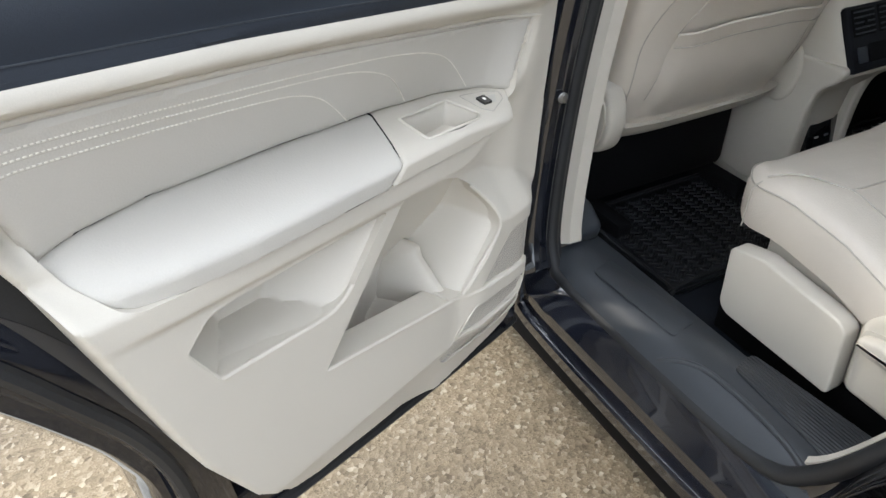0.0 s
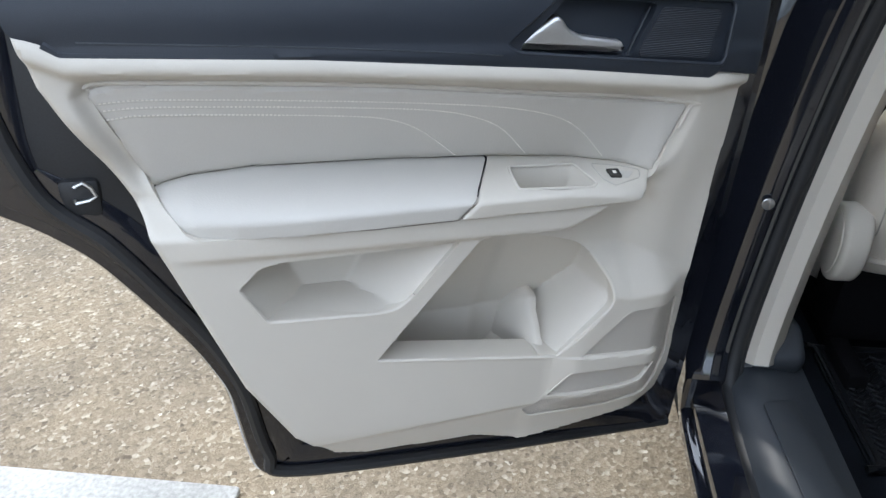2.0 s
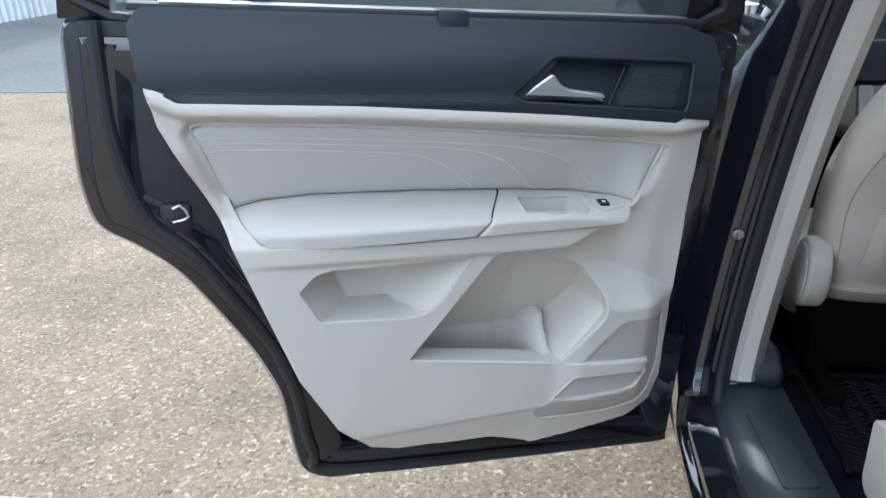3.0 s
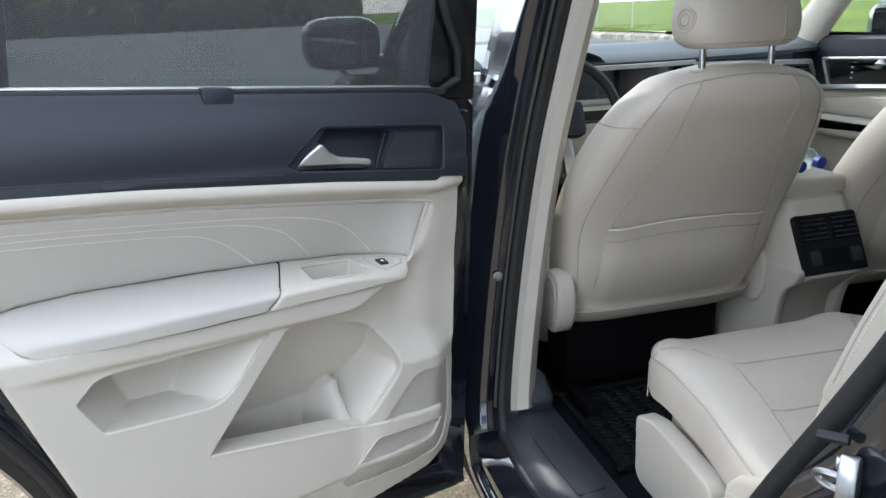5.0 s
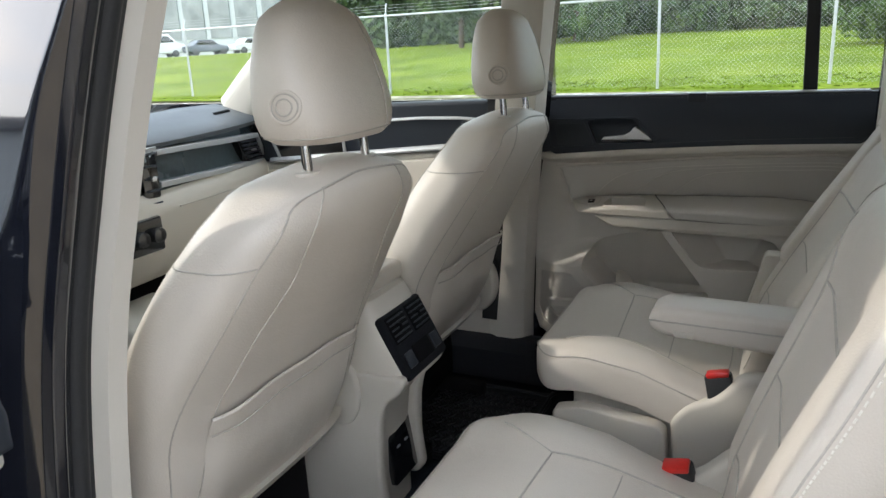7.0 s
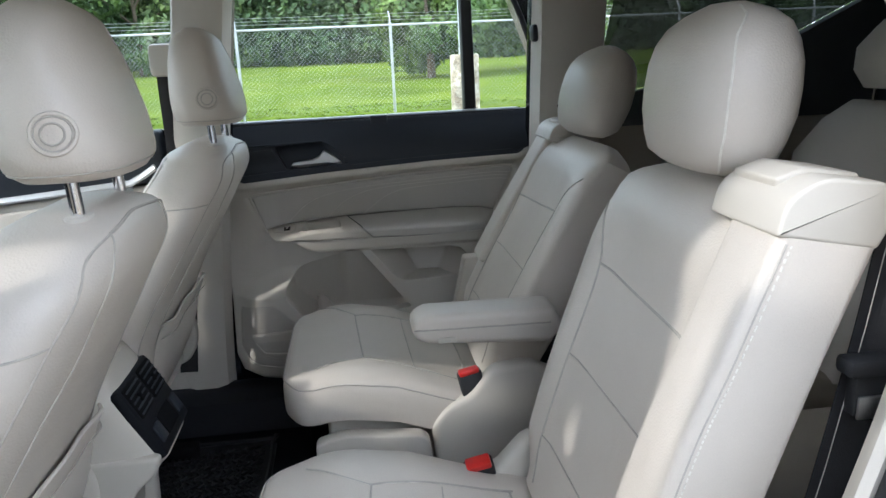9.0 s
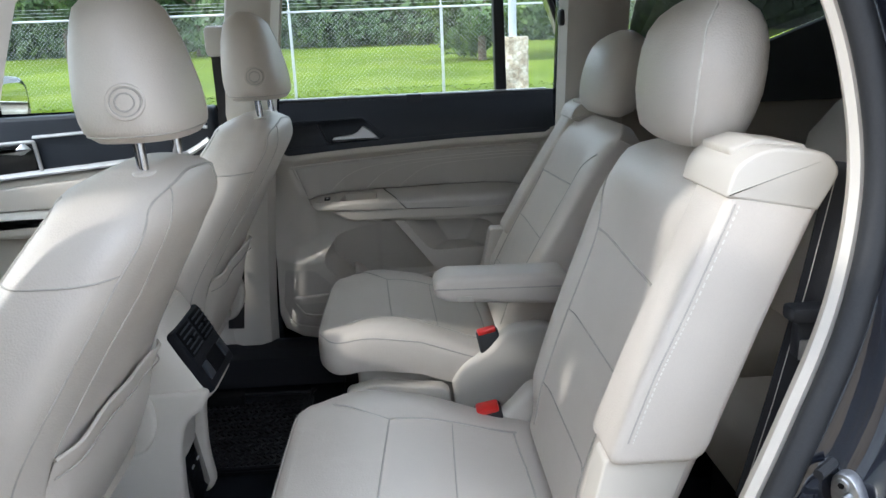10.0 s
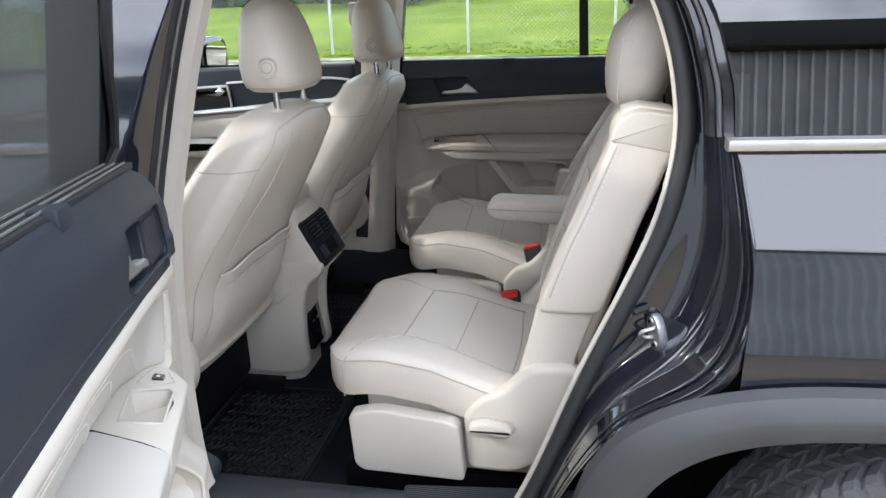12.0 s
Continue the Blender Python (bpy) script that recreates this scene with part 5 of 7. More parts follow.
part("hinge_bolt", merge(slab([(0.0075 * math.cos(w), 0.0075 * math.sin(w)) for w in np.linspace(0, 2 * math.pi, 6, endpoint=False)], lambda a, b, x: (-0.828 + b * 0.2, -0.006 + x, 0.805 + a), 0.0, -0.010, 0.002),
                           slab([(0.0105 * math.cos(w), 0.0105 * math.sin(w)) for w in np.linspace(0, 2 * math.pi, 18, endpoint=False)], lambda a, b, x: (-0.828 + b, -0.004 + x, 0.805 + a), 0.0, -0.004, 0.001)), STEEL, car, "zinc hinge bolt")


def quarter_panel():
    """Outer skin behind the rear door, from sill to belt, cut by the wheel arch."""
    ys = np.linspace(-1.0, -2.35, 46)
    zs = np.concatenate([np.linspace(0.42, 1.04, 22), np.array([1.055, 1.068, 1.076, 1.084, 1.10]), np.linspace(1.12, 1.224, 6)])
    vs, fs, ok = [], [], {}
    for i, y in enumerate(ys):
        for j, z in enumerate(zs):
            edge = float(np.interp(z, [0.86, 0.92, 0.99, 1.08, 1.18, 1.227], [-1.027, -1.030, -1.037, -1.038, -1.019, -1.001]))
            yy = edge + (y + 1.0)
            dy, dz = yy + 1.38, z - 0.385
            r = (abs(dy / 0.60) ** 3.6 + abs(max(0, dz) / 0.487) ** 3.6) ** (1 / 3.6)
            bulge = 0.006 * math.exp(-((r - 1.08) / 0.16) ** 2) if z < 0.98 else 0
            vs.append((-(skin_x(z) + bulge), yy, z))
            ok[(i, j)] = r > 0.91
    m = len(zs)
    for i in range(len(ys) - 1):
        for j in range(m - 1):
            if all(ok[k] for k in ((i, j), (i + 1, j), (i + 1, j + 1), (i, j + 1))):
                fs.append((i * m + j, (i + 1) * m + j, (i + 1) * m + j + 1, i * m + j + 1))
    return vs, fs


part("quarter_panel", quarter_panel(), PAINT, car, "gloss black rear quarter panel")
def arch(a, b, x):
    """Squared wheel arch outline."""
    out = []
    for w in np.linspace(radians(0), radians(180), 60):
        c, k = math.cos(w), math.sin(w)
        out.append((x, -1.38 + a * math.copysign(abs(c) ** (2 / 3.6), c), 0.385 + b * abs(k) ** (2 / 3.6)))
    return [(x, out[0][1], 0.22)] + out + [(x, out[-1][1], 0.22)]


part("arch_cladding", loft([arch(*q) for q in ((0.522, 0.426, -0.80), (0.525, 0.430, -0.945), (0.531, 0.435, -0.957), (0.545, 0.446, -0.961), (0.578, 0.466, -0.962), (0.586, 0.472, -0.960), (0.606, 0.492, -0.951), (0.613, 0.499, -0.944), (0.615, 0.501, -0.915))], False, False, False), CLADDING, car, "matt dark grey wheel arch cladding")
part("wheel_housing", loft([arch(0.522, 0.426, -0.80), arch(0.515, 0.42, -0.52), arch(0.01, 0.01, -0.52)], False, False, False), GROOVE, car)
# chrome strip and window behind the door
part("belt_moulding", slab([(-0.990, 1.214), (-2.2, 1.235), (-2.2, 1.252), (-0.990, 1.232)], lambda y, z, x: (x, y, z), -0.836, -0.800, 0.005), SATIN, car, "bright metal belt moulding")
def gap_y(z):
    """Rear edge of the door opening in the upper body."""
    return float(np.interp(z, [p[1] for p in REAR_LOOP[2:]], [p[0] for p in REAR_LOOP[2:]])) - 0.061


zs = np.linspace(1.232, 1.62, 16)
part("quarter_window", loft([[(-(0.813 - 0.18 * (z - 1.23)), gap_y(z) - 0.006, z) for z in zs], [(-(0.813 - 0.18 * (z - 1.23)), -1.6, z) for z in zs], [(-(0.813 - 0.18 * (z - 1.23)), -2.2, z) for z in zs]], False, False, False), DARKTINT, car, "dark quarter window glass")
# added black sheet inside the quarter glass, standing in for the unlit cabin
part("dark_cabin_sheet", ([(-(skin_x(z) - 0.035), y, z) for y, z in ((-1.03, 1.20), (-2.25, 1.20), (-2.25, 1.64), (-1.03, 1.66))], [(0, 1, 2, 3)]), GROOVE, car)
part("pillar_finisher", loft([[(-(skin_x(z) + o), gap_y(z) - d, z) for z in zs] for d, o in ((-0.034, -0.012), (-0.030, 0.002), (-0.022, 0.003), (-0.020, 0.0))], False, False, False), GLOSSBLACK, car)
part("pillar_chrome", loft([[(-(skin_x(z) + o), gap_y(z) - d, z) for z in zs] for d, o in ((-0.019, 0.002), (-0.017, 0.006), (-0.013, 0.006), (-0.011, 0.002))], False, False, False), CLADDING, car, "dull grey pillar strip")
part("window_border", loft([[(-(skin_x(z) + o), gap_y(z) - d, z) for z in zs] for d, o in ((-0.009, 0.003), (0.012, 0.0035))], False, False, False), GLOSSBLACK, car)
# sill
sec = [(-0.82, 0.22), (-0.858, 0.27), (-0.882, 0.33), (-0.893, 0.37), (-0.890, 0.390), (-0.878, 0.401), (-0.862, 0.418), (-0.840, 0.432)]
part("sill", loft([[(x, y, z) for x, z in sec] for y in np.linspace(1.9, -0.98, 20)], False, False, False), PAINT, car, "gloss black painted sill")
part("sill_lip", tube([(-0.868, 1.9, 0.290), (-0.868, -0.80, 0.290)], 0.008, 6), CLADDING, car)
secs = [(-0.842, 0.430), (-0.832, 0.450), (-0.808, 0.468), (-0.775, 0.474), (-0.735, 0.466), (-0.690, 0.450), (-0.665, 0.40), (-0.655, 0.372)]
part("sill_cover", loft([[(x, y, z) for x, z in secs] for y in np.linspace(0.05, -0.80, 24)], False, False, False), SILLDARK, car, "dark grey plastic sill cover")
part("scuff_plate", slab(rounded([(-0.80, -0.12), (-0.74, -0.10), (-0.72, -0.32), (-0.79, -0.34)], 0.012), lambda x, y, z: (x, y, z + 0.12 * (-0.77 - x)), 0.468, 0.474, 0.002), SILLDARK, car)
part("scuff_ribs", slab(rounded([(-0.752, -0.445), (-0.690, -0.430), (-0.650, -0.80), (-0.770, -0.80), (-0.778, -0.66)], 0.015), lambda x, y, z: (x, y, z + 0.12 * (-0.77 - x)), 0.466, 0.476, 0.002), SCUFF, car, "ribbed dark plastic tread")
part("sill_ridge", tube(smooth_line([(-0.830, -0.350, 0.446), (-0.812, -0.385, 0.464), (-0.797, -0.425, 0.471), (-0.793, -0.494, 0.472), (-0.799, -0.580, 0.471), (-0.812, -0.640, 0.464), (-0.828, -0.665, 0.449)], 6), 0.0055, 8), SILLDARK, car)
part("sill_front_cover", slab(rounded([(0.07, 0.40), (-0.02, 0.46), (-0.03, 0.50), (0.03, 0.54), (0.12, 0.52), (0.16, 0.42)], 0.02), lambda y, z, x: (x, y, z), -0.80, -0.70, 0.02, 3), SILLDARK, car)
# outer pillar between the doors, front door skin and roof
SN, SU, SV, SC = Vector((-0.55, 0.83, 0)), Vector((-0.80, -0.53, 0.28)), Vector((0.16, 0.20, 0.96)), Vector((-0.787, -0.912, 0.896))
striker = part("striker", slab([(0.016 * math.copysign(abs(math.cos(w)) ** 0.8, math.cos(w)), 0.033 * math.sin(w)) for w in np.linspace(0, 2 * math.pi, 28, endpoint=False)], lambda p, q, d: SC + SU * p + SV * q + SN * d, -0.012, 0.006, 0.003), STEEL, car, "zinc door striker")
part("striker_loop", tube(smooth_line([SC + SU * p + SV * q + SN * d for p, q, d in ((0.006, 0.009, 0.0), (0.003, 0.008, 0.020), (-0.004, 0.002, 0.028), (-0.006, -0.006, 0.020), (-0.004, -0.008, 0.0))], 5), 0.0040, 8), STEEL, striker)
for q in (0.021, -0.021):
    part("screw", slab([(0.0075 * math.cos(w), 0.0075 * math.sin(w)) for w in np.linspace(0, 2 * math.pi, 14, endpoint=False)], lambda a, b, d: SC + SU * a + SV * (q + b) + SN * d, 0.005, 0.009, 0.001), STEEL, striker)
    part("screw_socket", slab([(0.0036 * math.cos(w), 0.0036 * math.sin(w)) for w in np.linspace(0, 2 * math.pi, 6, endpoint=False)], lambda a, b, d: SC + SU * a + SV * (q + b) + SN * d, 0.008, 0.0096, 0.0), GROOVE, striker)
part("bump_stop", tube([(-0.775, -0.898, 0.936), (-0.790, -0.874, 0.932)], 0.006, 8), RUBBER, car)
rows = []
for z in np.linspace(0.36, 1.20, 18):
    rows.append([(-(skin_x(z) + 0.0), y, z) for y in np.linspace(0.10, 1.28, 8)])
part("front_door_skin", loft(rows, False, False, False), PAINT, car, "gloss black front door")
part("front_window", ([(-(skin_x(z) + 0.002), y, z) for y, z in ((0.10, 1.215), (1.05, 1.20), (0.62, 1.58), (0.14, 1.60))], [(0, 1, 2, 3)]), SIDEGLASS, car, "front side window glass")
bpy.data.objects["front_window"].visible_shadow = False
part("front_belt_moulding", slab([(0.10, 1.205), (1.10, 1.19), (1.10, 1.205), (0.10, 1.222)], lambda y, z, x: (x, y, z), -0.845, -0.81, 0.004), CHROME, car)
rows = []
for z in np.linspace(1.20, 1.66, 12):
    f = float(np.interp(z, [1.2, 1.4, 1.53, 1.62, 1.66], [-0.02, -0.065, -0.11, -0.17, -0.25]))
    rows.append([(-(skin_x(z) - 0.06), f + 0.06, z), (-(skin_x(z) + 0.0), f + 0.095, z), (-(skin_x(z) + 0.0), f + 0.17, z), (-(skin_x(z) - 0.06), f + 0.20, z)])
part("centre_pillar", loft(rows, False, False, False), GLOSSBLACK, car)
# right side, roof, ends
rows = []
for z in np.linspace(0.30, 1.22, 16):
    rows.append([(skin_x(z), y, z) for y in np.linspace(1.9, -2.4, 24)])
part("far_side_skin", loft(rows, False, False, False), PAINT, car)
rows = []
for y in np.linspace(0.60, -2.35, 18):
    z0 = 1.735 - 0.05 * ((y + 0.6) / 1.7) ** 2
    rows.append([(x, y, z0 - 0.10 * abs(x / 0.70) ** 3.5) for x in np.linspace(-0.70, 0.70, 21)])
part("roof", loft(rows, False, False, False), PAINT, car, "black roof")
rows = [[(p[0] * 0.97, p[1], p[2] - 0.045) for p in r] for r in rows]
part("headliner", loft(rows, False, False, False), HEADLINER, car, "pale grey headliner")
for sx in (-1, 1):
    part("roof_rail_trim", tube([(sx * 0.668, y, 1.605) for y in np.linspace(0.62, -2.3, 12)], 0.045, 10), TRIM, car)
    part("roof_side", tube([(sx * 0.70, y, 1.64) for y in np.linspace(0.62, -2.3, 12)], 0.035, 10), PAINT, car)
    P = smooth_line([(sx * 0.655, 0.46, 1.625), (sx * 0.69, 0.62, 1.525), (sx * 0.725, 0.785, 1.40), (sx * 0.765, 0.945, 1.275), (sx * 0.79, 1.055, 1.175)], 8)
    rings = []
    for i, p in enumerate(P):
        f = i / (len(P) - 1)
        a, b = 0.045 + 0.042 * f ** 1.6, 0.034
        rings.append([(p[0] + sx * b * w, p[1] + a * 0.62 * u, p[2] + a * 0.78 * u) for u, w in oval(20, 1.0, 1.0, 2.4)])
    part("front_pillar", loft(rings), TRIM, car, "beige windscreen pillar trim")
    P = [(p[0] + sx * 0.035, p[1] + 0.03, p[2] + 0.02) for p in P]
    part("front_pillar_skin", tube(P, 0.045, 10, squash=0.7), PAINT, car)
ws = part("windscreen", loft([[(x, 0.50 + 0.16 * (1 - (x / 0.66) ** 2), 1.63) for x in np.linspace(-0.66, 0.66, 13)], [(x * 1.18, 1.13 + 0.36 * (1 - (x / 0.66) ** 2), 1.17) for x in np.linspace(-0.66, 0.66, 13)]], False, False, False), CLEAR, car, "clear windscreen")
ws.visible_shadow = False
part("bonnet", loft([[(x, 1.50 + 0.1 * (1 - (x / 0.8) ** 2), 1.13) for x in np.linspace(-0.85, 0.85, 15)], [(x, 1.95, 1.10) for x in np.linspace(-0.88, 0.88, 15)], [(x, 2.40, 1.02) for x in np.linspace(-0.86, 0.86, 15)], [(x, 2.5, 0.85) for x in np.linspace(-0.84, 0.84, 15)], [(x, 2.5, 0.35) for x in np.linspace(-0.84, 0.84, 15)]], False, False, False), PAINT, car, "black bonnet")
part("tail_lining", loft([[(x, -2.33, z) for x in np.linspace(-0.80, 0.80, 9)] for z in (0.35, 0.8, 1.2, 1.66)], False, False, False), DASHPAD, car)
part("tailgate", loft([[(x, -2.44 + 0.09 * abs(x / 0.88) ** 4 + o, z) for x in np.linspace(-w, w, 15)] for z, w, o in ((0.35, 0.88, 0.0), (0.8, 0.92, 0.0), (1.0, 0.90, 0.02), (1.22, 0.80, 0.03), (1.45, 0.74, 0.06), (1.68, 0.66, 0.10))], False, False, False), PAINT, car, "black tailgate")
for sx in (-1, 1):
    rows = []
    for z in np.linspace(0.42, 1.10, 14):
        rows.append([(sx * (skin_x(z) - 0.03 * ((y - 1.28) / 1.2) ** 2), y, z) for y in np.linspace(1.28, 2.48, 16)])
    vs, fs = loft(rows, False, False, False)
    fs = [f for f in fs if all((vs[i][1] - 1.60) ** 2 + (vs[i][2] - 0.385) ** 2 > 0.43 ** 2 for i in f)]
    part("front_fender", (vs, fs), PAINT, car, "gloss black front fender")
part("floor_pan", slab([(-0.80, 1.5), (0.80, 1.5), (0.80, -2.3), (-0.80, -2.3)], lambda x, y, z: (x, y, z), 0.30, 0.352, 0.004), CARPET, car, "black carpeted floor")
part("underbody", slab([(-0.88, 1.9), (0.88, 1.9), (0.88, -2.3), (-0.88, -2.3)], lambda x, y, z: (x, y, z), 0.24, 0.29, 0.004), GROOVE, car)
part("firewall", slab([(-0.85, 0.30), (0.85, 0.30), (0.85, 1.13), (-0.85, 1.13)], lambda x, z, y: (x, y, z), 1.46, 1.50, 0.0), GROOVE, car)
# mirrored sill cover, coloured darker than the near one to stand for shade
part("far_sill_cover", loft([[(-x, y, z) for x, z in secs] for y in np.linspace(1.2, -1.0, 12)], False, False, False), SHADEDSILL_VENT, car, "dark plastic sill cover, blackened for the shade on the far side")
# far-side pillars
for (y0, z0), (y1, z1), w, nm in (((0.045, 0.45), (-0.10, 1.62), 0.074, "pillar_cover"), ((-1.02, 0.90), (-1.02, 1.62), 0.10, "rear_pillar_cover")):
    rows = []
    for t in np.linspace(0, 1, 14):
        z = z0 + (z1 - z0) * t
        y = y0 + (y1 - y0) * t ** 1.3
        x = inner_x(z) - 0.03
        rows.append([(x + 0.03, y - w, z), (x - 0.02, y - w + 0.015, z), (x - 0.035, y - w * 0.4, z), (x - 0.035, y + w * 0.4, z), (x - 0.02, y + w - 0.015, z), (x + 0.03, y + w, z)])
    part(nm, loft(rows, False, False, False), TRIM, car, "beige plastic pillar trim")
    rows = [[(p[0] + 0.045, p[1], p[2]) for p in r] for r in rows]
    part("far_pillar_skin", loft(rows, False, False, False), GLOSSBLACK, car)
# rear cabin lining
for xa, xb, ya, za in ((0.70, 0.76, -0.98, 1.19), (-0.74, -0.68, -1.06, 1.17)):
    part("rear_lining", rbox(xa, xb, -2.3, ya, 0.86, za, 0.02), TRIM, car, "beige plastic side lining")
    part("rear_lining_low", rbox(*sorted((xa * 0.60, xa * 0.66)), -2.3, ya - 0.06, 0.35, 0.88, 0.02), TRIM, car)
part("rear_lining_upper", slab([(-1.0, 1.17), (-2.3, 1.17), (-2.3, 1.66), (-1.9, 1.62), (-1.9, 1.50), (-1.69, 1.40), (-1.41, 1.30), (-1.1, 1.245), (-1.0, 1.23)], lambda y, z, x: (x, y, z), 0.68, 0.72, 0.006), DASHPAD, car)
part("far_quarter_window", ([(skin_x(z) - 0.02, y, z) for y, z in ((-1.12, 1.24), (-1.41, 1.295), (-1.69, 1.395), (-1.9, 1.50), (-1.9, 1.56), (-1.16, 1.60))], [(0, 1, 2, 3, 4, 5)]), DARKTINT, car, "tinted quarter window glass")


def wheel(x, y):
    w = thing("wheel", (x, y, 0.385), "black tyre on a dark alloy rim", "wheel", "car wheels")
    prof = [(-0.115, 0.235), (-0.122, 0.28), (-0.122, 0.335), (-0.112, 0.364), (-0.098, 0.378)]
    for c in (-0.072, -0.036, 0.0, 0.036, 0.072):
        prof += [(c - 0.0135, 0.384), (c + 0.0135, 0.384), (c + 0.0150, 0.376), (c + 0.0200, 0.376)]
    prof = prof[:-2] + [(0.098, 0.378), (0.112, 0.364), (0.122, 0.335), (0.122, 0.28), (0.115, 0.235)]
    n = 288
    rings = []
    for i in range(n):
        ring = []
        for px, r in prof:
            a = 2 * math.pi * (i + 1.6 * math.sin(px * 80)) / n
            if r > 0.377 and i % 4 == 0:
                r -= 0.006
            ring.append((x + px, y + r * math.cos(a), 0.385 + r * math.sin(a)))
        rings.append(ring)
    rings.append(rings[0])
    tyre = part("tyre", loft(rings, False, False, False), TYRE, w, "black rubber tyre with tread blocks", smooth=False)
    rr = []
    for px, r in ((-0.11, 0.237), (-0.09, 0.225), (0.0, 0.21), (0.11, 0.237)):
        rr.append([(x + px, y + r * math.cos(a), 0.385 + r * math.sin(a)) for a in np.linspace(0, 2 * math.pi, 40, endpoint=False)])
    part("rim", loft(rr, False, False), GLOSSBLACK, w)
    for k in range(5):
        a = 2 * math.pi * k / 5 + 0.3
        part("spoke", moved(rbox(-0.108, -0.078, -0.028, 0.028, 0.03, 0.228, 0.008), Matrix.Translation((x, y, 0.385)) @ Matrix.Rotation(a, 4, "X")), SATIN, w)
    part("hub", moved(rbox(-0.11, 0.05, -0.07, 0.07, -0.07, 0.07, 0.03), Matrix.Translation((x, y, 0.385))), GLOSSBLACK, w)


for wx in (-0.83, 0.83):
    for wy in (-1.38, 1.60):
        wheel(wx, wy)


# ---- console, dashboard, front cabin ----
con = thing("centre_console", (0, 0.3, 0.352), "beige centre console with rear air vents", "console")
rows = []
for z, w, yb in ((0.352, 0.100, 0.034), (0.45, 0.098, 0.032), (0.55, 0.096, 0.028), (0.63, 0.096, 0.018), (0.69, 0.098, -0.040), (0.715, 0.101, -0.066), (0.73, 0.101, -0.068), (0.80, 0.102, -0.028), (0.86, 0.103, 0.004), (0.885, 0.100, 0.018), (0.892, 0.090, 0.035)):
    rows.append([(x, yb + 0.28 + y, z) for x, y in oval(48, w, 0.28, 7)])
part("body", loft(rows), TRIM, con)
fm = Matrix.Translation((0.002, -0.028, 0.785)) @ Matrix.Rotation(radians(-28), 4, "X")
vp = part("vent_panel", moved(rbox(-0.088, 0.088, -0.012, 0.02, -0.073, 0.073, 0.008), fm), SHADEDSILL_VENT, con, "black rear vent panel")
for k in (-1, 1):
    part("vent_frame", moved(rbox(k * 0.042 - 0.036, k * 0.042 + 0.036, -0.0155, -0.008, 0.004, 0.066, 0.004), fm), GROOVE, vp)
    for j in range(5):
        part("slat", moved(rbox(k * 0.042 - 0.033, k * 0.042 + 0.033, -0.0175, -0.012, 0.010 + 0.0115 * j, 0.0135 + 0.0115 * j, 0.001), fm), NAVY, vp)
    part("vent_tab", moved(rbox(k * 0.042 - 0.004, k * 0.042 + 0.004, -0.021, -0.012, 0.026, 0.042, 0.002), fm), GROOVE, vp)
part("climate_display", moved(rbox(-0.035, 0.035, -0.0145, -0.010, -0.055, -0.014, 0.002), fm), GROOVE, vp)
for k in (-1, 1):
    part("climate_button", moved(rbox(k * 0.058 - 0.015, k * 0.058 + 0.015, -0.0165, -0.010, -0.052, -0.018, 0.003), fm), NAVY, vp)
part("top_lid", slab(rounded([(-0.095, 0.03), (0.095, 0.03), (0.095, 0.36), (-0.095, 0.36)], 0.02), lambda x, y, z: (x, y, z), 0.885, 0.930, 0.014, 3), LEATHER, con, "padded beige console lid")
for k in (-1, 1):
    cheek = rounded([(-0.064, 0.735), (-0.052, 0.700), (-0.010, 0.668), (0.006, 0.61), (0.012, 0.50), (0.004, 0.415), (0.022, 0.392), (0.10, 0.380), (0.34, 0.40), (0.34, 0.735)], [0.02, 0.02, 0.03, 0.03, 0.03, 0.015, 0.015, 0.03, 0.01, 0.01], 5)
    part("side_cheek", slab(cheek, lambda y, z, x: (x + k * 0.10 * max(0.0, 0.56 - z) * max(0.0, 1 - abs(y - 0.16) / 0.2), y, z), k * 0.074, k * 0.104, 0.008, 3), TRIM, con, "beige side cheek beside the socket niche")
um = Matrix.Translation((0.018, 0.030, 0.50)) @ Matrix.Rotation(radians(-8), 4, "X")
usb = part("usb_panel", moved(rbox(-0.052, 0.052, -0.008, 0.01, -0.075, 0.065, 0.004), um), GLOSSBLACK, con, "gloss black socket panel")
for k in (-0.018, 0.018):
    part("socket", moved(rbox(k - 0.007, k + 0.007, -0.0100, -0.006, 0.005, 0.010, 0.001), um), SATIN, usb)

dash = thing("dashboard", (0, 1.1, 0.7), "dark dashboard with silver strips and slatted air vents", "dashboard")


def dash_y(x, y):
    """The dashboard sweeps forwards towards the doors."""
    return y + 0.15 * (x / 0.78) ** 2


def dash_band(nm, pts, mat, lab=""):
    return part(nm, loft([[(x, dash_y(x, y), z) for y, z in pts] for x in np.linspace(-0.79, 0.79, 33)], False, False, False), mat, dash, lab)


dash_band("footwell_panel", [(1.10, 0.50), (0.98, 0.62), (0.90, 0.73), (0.835, 0.805)], GROOVE, "black footwell lining")
dash_band("lower_panel", [(0.84, 0.795), (0.805, 0.83), (0.785, 0.90), (0.775, 0.98), (0.785, 1.025), (0.80, 1.040)], TRIM, "beige plastic lower dashboard")
dash_band("middle_panel", [(0.79, 1.030), (0.815, 1.045), (0.825, 1.10), (0.822, 1.150), (0.80, 1.165)], DASHTEAL, "dark teal decor panel")
dash_band("top_pad", [(0.80, 1.155), (0.792, 1.168), (0.805, 1.180), (0.86, 1.194), (0.93, 1.212), (1.00, 1.220), (1.20, 1.205), (1.40, 1.16)], DASHPAD, "dark grey soft dashboard pad")
